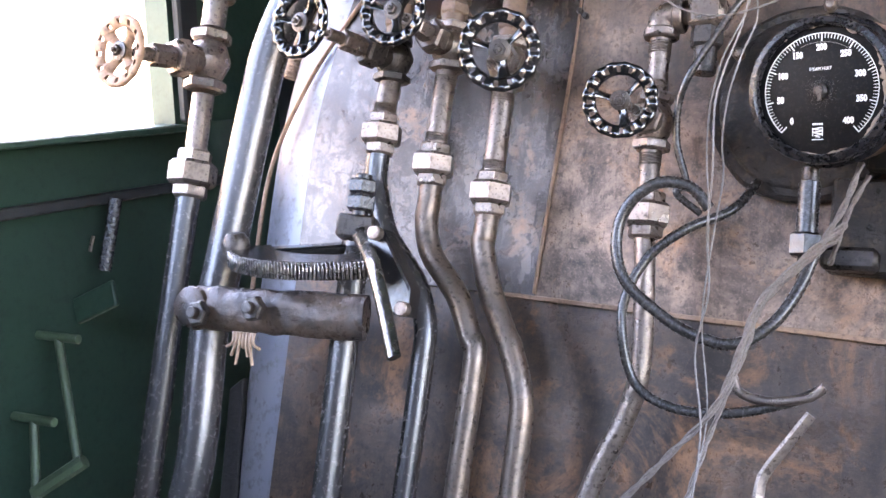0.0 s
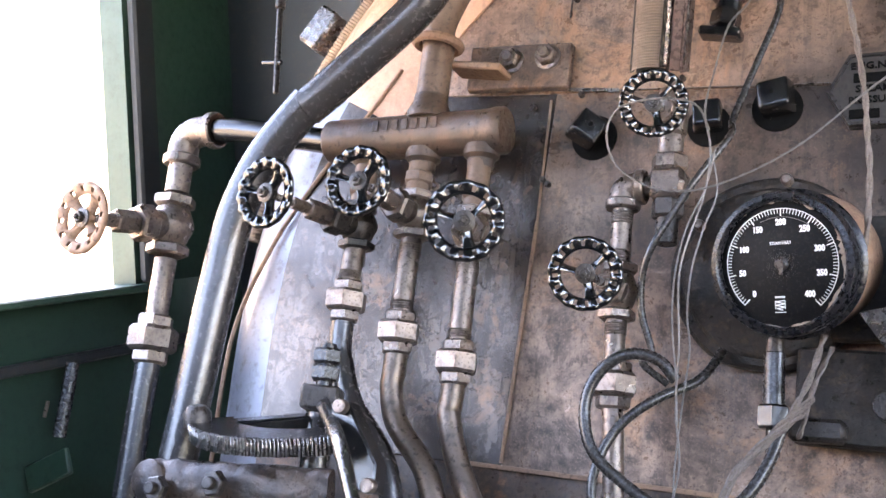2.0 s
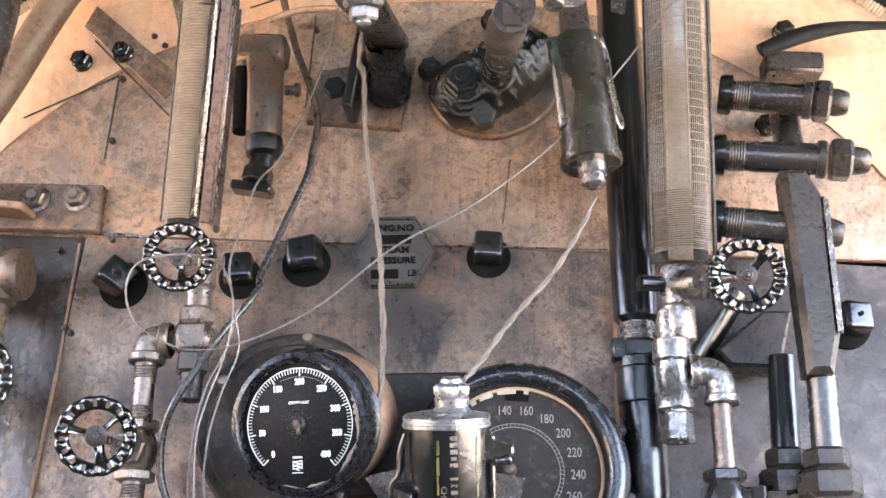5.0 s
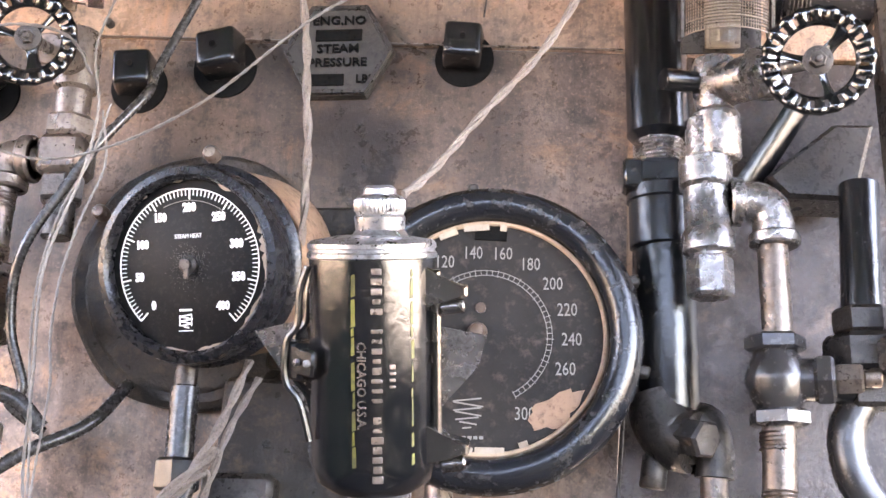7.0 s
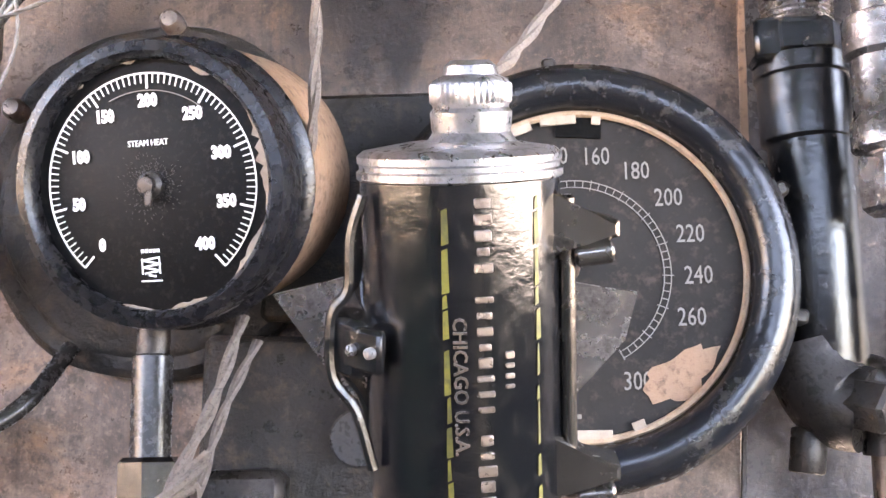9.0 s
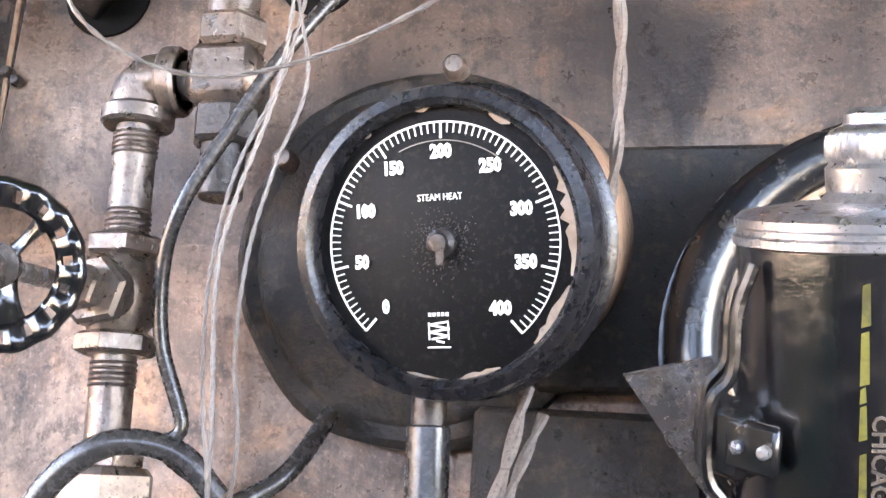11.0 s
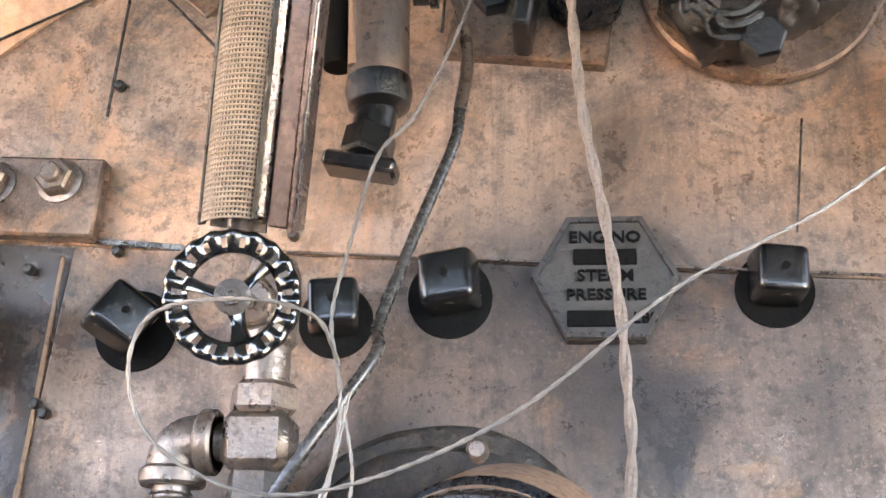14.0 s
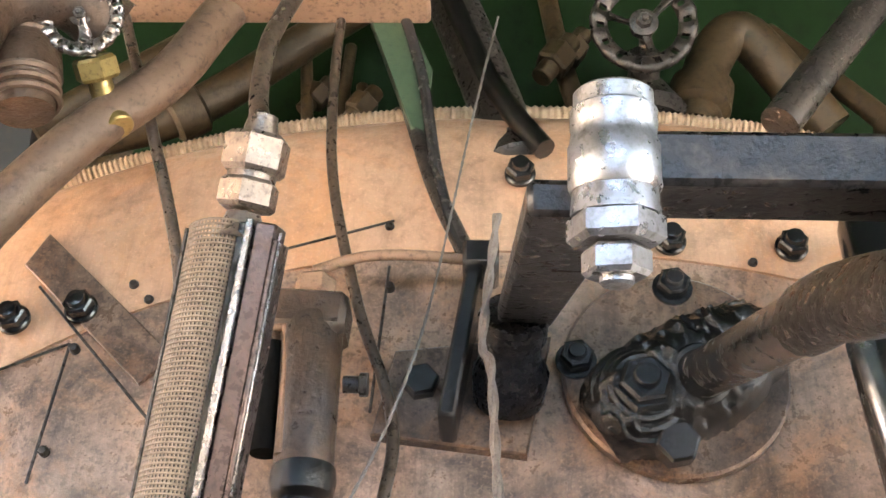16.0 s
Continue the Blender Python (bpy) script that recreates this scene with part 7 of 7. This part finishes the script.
# ---- roof pipes above the boiler ----
def roof_pipe(label, pts, r, mat, smooth=3, bands=()):
    """A roof pipe with sockets at the given shares of its length."""
    t = thing("roof_pipe", label, "pipe", pts[0], "roof pipes")
    pipe(t, pts, r, mat, "pipe", smooth)
    path = bend(pts, 12)
    for f in bands:
        i = min(len(path) - 2, int(f * (len(path) - 1)))
        d = (path[i + 1] - path[i]).normalized()
        bm = B()
        lathe(bm, path[i] - d * r * 0.9, d, [(r * 1.05, 0), (r * 1.35, r * 0.2), (r * 1.35, r * 1.6), (r * 1.05, r * 1.8)], 20)
        part("socket", bm, mat, t)
    return t


roof_pipe("dusty brown pipe crossing above the boiler", [(-0.563, 0.120, 2.557), (-0.424, 0.120, 2.607), (-0.268, 0.120, 2.754), (-0.118, 0.120, 2.893)], 0.026, "turret", 3, (0.36,))
roof_pipe("dark pipe slanting under the cab roof", [(-0.665, 0.200, 2.645), (-0.499, 0.200, 2.789), (-0.332, 0.200, 2.934)], 0.024, "turret")
roof_pipe("thin olive pipe slanting behind the steam pipe", [(-0.62, 0.26, 2.60), (-0.42, 0.26, 2.72), (-0.15, 0.26, 2.84), (0.10, 0.26, 2.90)], 0.017, "turret", 3, (0.5,))
roof_pipe("grimy upright standpipe at the boiler top", [(-0.096, 0.060, 2.801), (-0.040, 0.060, 2.633), (-0.001, 0.060, 2.503), (0.008, 0.030, 2.428)], 0.034, "iron", 3, (0.9,))
roof_pipe("bent ochre-brown pipe behind the turret valve", [(0.229, 0.100, 2.567), (0.258, 0.100, 2.684), (0.304, 0.100, 2.736), (0.365, 0.120, 2.663), (0.411, 0.140, 2.603)], 0.03, "turret", 6, (0.12,))
roof_pipe("dark oily pipe slanting up to the roof", [(0.283, -0.050, 2.445), (0.361, -0.050, 2.555), (0.464, -0.050, 2.696)], 0.022, "iron")
roof_pipe("thin dark pipe running down behind the turret", [(0.05, 0.14, 2.86), (0.07, 0.14, 2.72), (0.10, 0.14, 2.58), (0.10, 0.12, 2.50)], 0.014, "turret", 3, (0.6,))
roof_pipe("thin dark pipe running down behind the turret", [(0.52, 0.10, 2.50), (0.46, 0.12, 2.62), (0.36, 0.16, 2.80)], 0.015, "turret", 3, (0.4,))
top_bar = thing("roof_bar", "flat brown bar under the cab roof", "bar", (-0.309, -0.05, 2.63))
bm = B()
box(bm, (-0.309, -0.050, 2.630), (0.42, 0.05, 0.022), (0, 0, 0), 0.004)
part("bar", bm, "rust", top_bar)
for q, s_ in (((0.059, 0.100, 2.688), 0.030), ((0.012, 0.040, 2.457), 0.036), ((-0.200, 0.150, 2.646), 0.026), ((-0.265, 0.160, 2.675), 0.024), ((0.080, 0.120, 2.724), 0.028), ((-0.160, 0.140, 2.600), 0.024), ((0.115, 0.11, 2.560), 0.03), ((0.215, 0.09, 2.545), 0.034)):
    uf = thing("pipe_union", "grimy olive-brown union nut on a roof pipe", "union", q, "roof unions")
    bm = B()
    nut(bm, V(q) - V((s_ * 0.3, 0, s_ * 0.5)), V(q) + V((s_ * 0.3, 0, s_ * 0.5)), s_ * 0.8)
    part("nut", bm, "turret", uf)
    bm = B()
    rod(bm, V(q) - V((s_ * 0.7, 0, s_ * 1.15)), V(q) + V((s_ * 0.7, 0, s_ * 1.15)), s_ * 0.48)
    part("nipple", bm, "turret", uf)
for a, b in (((-0.288, 0.150, 2.771), (-0.262, 0.150, 2.545)), ((-0.225, 0.160, 2.771), (-0.230, 0.160, 2.560)), ((-0.205, 0.165, 2.70), (-0.175, 0.165, 2.53))):
    dr = thing("drop_rod", "thin rusty rod hanging from the roof pipes", "rod", b, "drop rods")
    bm = B()
    rod(bm, a, b, 0.0085, n=12)
    part("rod", bm, "turret", dr)
    bm = B()
    nut(bm, V(b) + V((0, 0, 0.03)), V(b) + V((0, 0, 0.055)), 0.017)
    part("nut", bm, "turret", dr)
tv = thing("turret_valve", "brass turret valve with a bright ribbed handwheel", "valve", (-0.431, -0.100, 2.410))
wt = V((-0.454, -0.160, 2.493))
vt = V((-0.436, -0.080, 2.436))
bm = B()
rod(bm, vt, vt.lerp(wt, 0.5), 0.013)
nut(bm, vt.lerp(wt, 0.3), vt.lerp(wt, 0.55), 0.024)
rod(bm, vt + V((0.02, 0, -0.03)), vt, 0.016)
part("body", bm, "brass", tv)
stem(tv, vt, wt)
handwheel(tv, wt, V((0.15, -1.0, -0.55)), 0.045, "bright", 20)
tv2 = thing("turret_valve", "grimy dark turret valve with spoked handwheel", "valve", (0.167, 0.080, 2.624))
w2, c2_ = V((0.159, 0.000, 2.652)), V((0.169, 0.100, 2.623))
bm = B()
lathe(bm, c2_ + V((0, 0, -0.06)), (0, 0, 1), [(0.05, 0), (0.055, 0.02), (0.035, 0.06), (0.025, 0.08)], 20)
rod(bm, c2_, c2_.lerp(w2, 0.6), 0.02)
part("body", bm, "iron", tv2)
stem(tv2, c2_, w2)
handwheel(tv2, w2, V((0.0, -1.0, -0.35)), 0.066, "iron", 14)
v9 = thing("upper_glass_cock", "bright upper water glass cock with handwheel", "valve", (0.405, -0.280, 2.192))
c9, w9 = V((0.415, -0.260, 2.197)), V((0.494, -0.320, 2.205))
bm = B()
lathe(bm, c9 + V((0, 0, -0.04)), (0, 0, 1), [(0.02, 0), (0.026, 0.01), (0.026, 0.05), (0.02, 0.08)], 20)
rod(bm, c9, c9.lerp(w9, 0.6), 0.02)
rod(bm, c9, c9 + V((-0.06, -0.01, 0.0)), 0.012)
part("body", bm, "bright", v9)
stem(v9, c9, w9)
handwheel(v9, w9, w9 - c9 + V((0, -0.08, 0)), 0.047, "bright", 20)

# ---- cab side and front fittings ----
for a, b, c in (((-1.351, -0.140, 1.044), (-1.313, -0.140, 0.899), (-1.351, -0.140, 1.044)), ((-1.355, -0.110, 1.188), (-1.260, -0.110, 0.971), (-1.355, -0.110, 1.188))):
    t = thing("tee_handle", "green painted T-shaped valve handle", "handle", b, "tee handles")
    bm = B()
    rod(bm, a, b, 0.008, n=10)
    part("shaft", bm, "green_metal", t)
    bm = B()
    rod(bm, V(a) + V((-0.05, 0, 0)), V(a) + V((0.05, 0, 0.0)), 0.0085, n=10)
    part("grip", bm, "green_metal", t)
lk = thing("handle_link", "green bar linking the valve handles", "link", (-1.299, -0.130, 0.938))
bm = B()
rod(bm, (-1.324, -0.140, 0.921), (-1.240, -0.120, 0.988), 0.013, n=8)
part("bar", bm, "green_metal", lk)
wl = thing("door_latch", "dark steel latch handle on the cab side", "latch", (-1.357, -0.020, 1.381))
bm = B()
tube(bm, [(-1.357, -0.020, 1.454), (-1.356, -0.020, 1.403), (-1.358, -0.020, 1.318)], 0.012, 10, 4, 0.6)
part("grip", bm, "satin", wl)
bm = B()
box(bm, (-1.368, -0.020, 1.259), (0.10, 0.012, 0.05), (0, -25, 0), 0.003)
part("keeper", bm, "green", wl)
bm = B()
box(bm, (-1.401, -0.020, 1.367), (0.006, 0.006, 0.03), (0, 4, 0), 0.001)
part("pin", bm, "steel", wl)
oil = thing("wall_lubricator", "slender bright and black bracket fixture on the cab front", "fixture", (-1.061, 0.050, 2.171))
bm = B()
rod(bm, (-1.044, 0.050, 1.983), (-1.062, 0.050, 2.159), 0.006, n=12)
rod(bm, (-1.062, 0.050, 2.159), (-1.072, 0.050, 2.334), 0.010, n=12)
part("tube", bm, "iron", oil)
for nm, centre, size, ang in (("side_plate", (-1.104, 0.050, 2.282), (0.012, 0.02, 0.11), 4), ("side_strip", (-1.035, 0.050, 2.266), (0.006, 0.01, 0.09), 10)):
    bm = B()
    box(bm, centre, size, (0, ang, 0), 0.002)
    part(nm, bm, "bright", oil)
bm = B()
nut(bm, (-1.075, 0.050, 2.335), (-1.075, 0.050, 2.367), 0.02)
part("top_nut", bm, "black", oil)
bm = B()
rod(bm, (-1.085, 0.050, 2.050), (-1.040, 0.050, 2.045), 0.005, n=10)
part("cross_pin", bm, "black", oil)
bulb = thing("ceiling_lamp", "warm copper-coloured cab lamp on the ceiling", "lamp", (-0.872, -0.050, 2.572))
bm = B()
bq = V((-0.875, -0.050, 2.589))
lathe(bm, bq, (0.2, -0.2, 1), [(0.0, -0.03), (0.035, -0.02), (0.05, 0.0), (0.055, 0.03), (0.03, 0.06), (0.02, 0.09)], 24)
part("shade", bm, "rust", bulb)
cable("lamp_lead", "thin pale wire drooping from the ceiling lamp", [(-0.891, -0.050, 2.536), (-0.937, -0.050, 2.516), (-0.937, -0.050, 2.427), (-0.927, -0.050, 2.291), (-0.897, -0.050, 2.172), (-0.860, -0.050, 2.102)], 0.003, "cord")
jb = thing("wall_box", "pale grey metal box on the cab front", "box", (-0.962, 0.060, 2.111))
bm = B()
box(bm, (-0.961, 0.060, 2.105), (0.05, 0.05, 0.08), (0, 35, 0), 0.006)
part("box", bm, "bright", jb)
low1 = thing("foot_plate", "dark flat steel upright low beside the boiler", "plate", (-1.072, 0.050, 1.042))
bm = B()
slab(bm, [(-1.058, 0.945), (-1.068, 1.131), (-1.042, 1.153), (-1.020, 0.934)], 0.02, 0.035, 0.002)
part("plate", bm, "soot", low1)
tl = thing("pliers_handle", "pale worn metal handle hanging under the gauge", "tool", (-0.109, -0.120, 1.147))
bm = B()
tube(bm, [(-0.079, -0.120, 1.195), (-0.103, -0.120, 1.158), (-0.130, -0.120, 1.114), (-0.134, -0.120, 1.079)], 0.008, 8, 5, 0.6)
part("handle", bm, "steel", tl)
cable("hook_tube", "short bright hooked tube under the gauge", [(-0.175, -0.130, 1.236), (-0.163, -0.130, 1.213), (-0.128, -0.130, 1.206), (-0.082, -0.130, 1.215), (-0.065, -0.130, 1.230)], 0.006, "steel", "tube")
plate_c = thing("hanger_plate", "dull green-grey tapering hanger plate above the boiler", "plate", (-0.130, -0.020, 2.536))
bm = B()
slab(bm, [(-0.177, 2.644), (-0.133, 2.649), (-0.094, 2.546), (-0.098, 2.447), (-0.114, 2.455), (-0.143, 2.545)], -0.028, -0.018, 0.002)
part("plate", bm, "green_metal", plate_c)
cable("dark_tube", "dark brown tube curving down past the hanger plate", [(-0.144, -0.030, 2.678), (-0.106, -0.030, 2.536), (-0.084, -0.035, 2.398), (-0.064, -0.040, 2.313), (-0.047, -0.045, 2.271)], 0.007, "pipe", "tube")
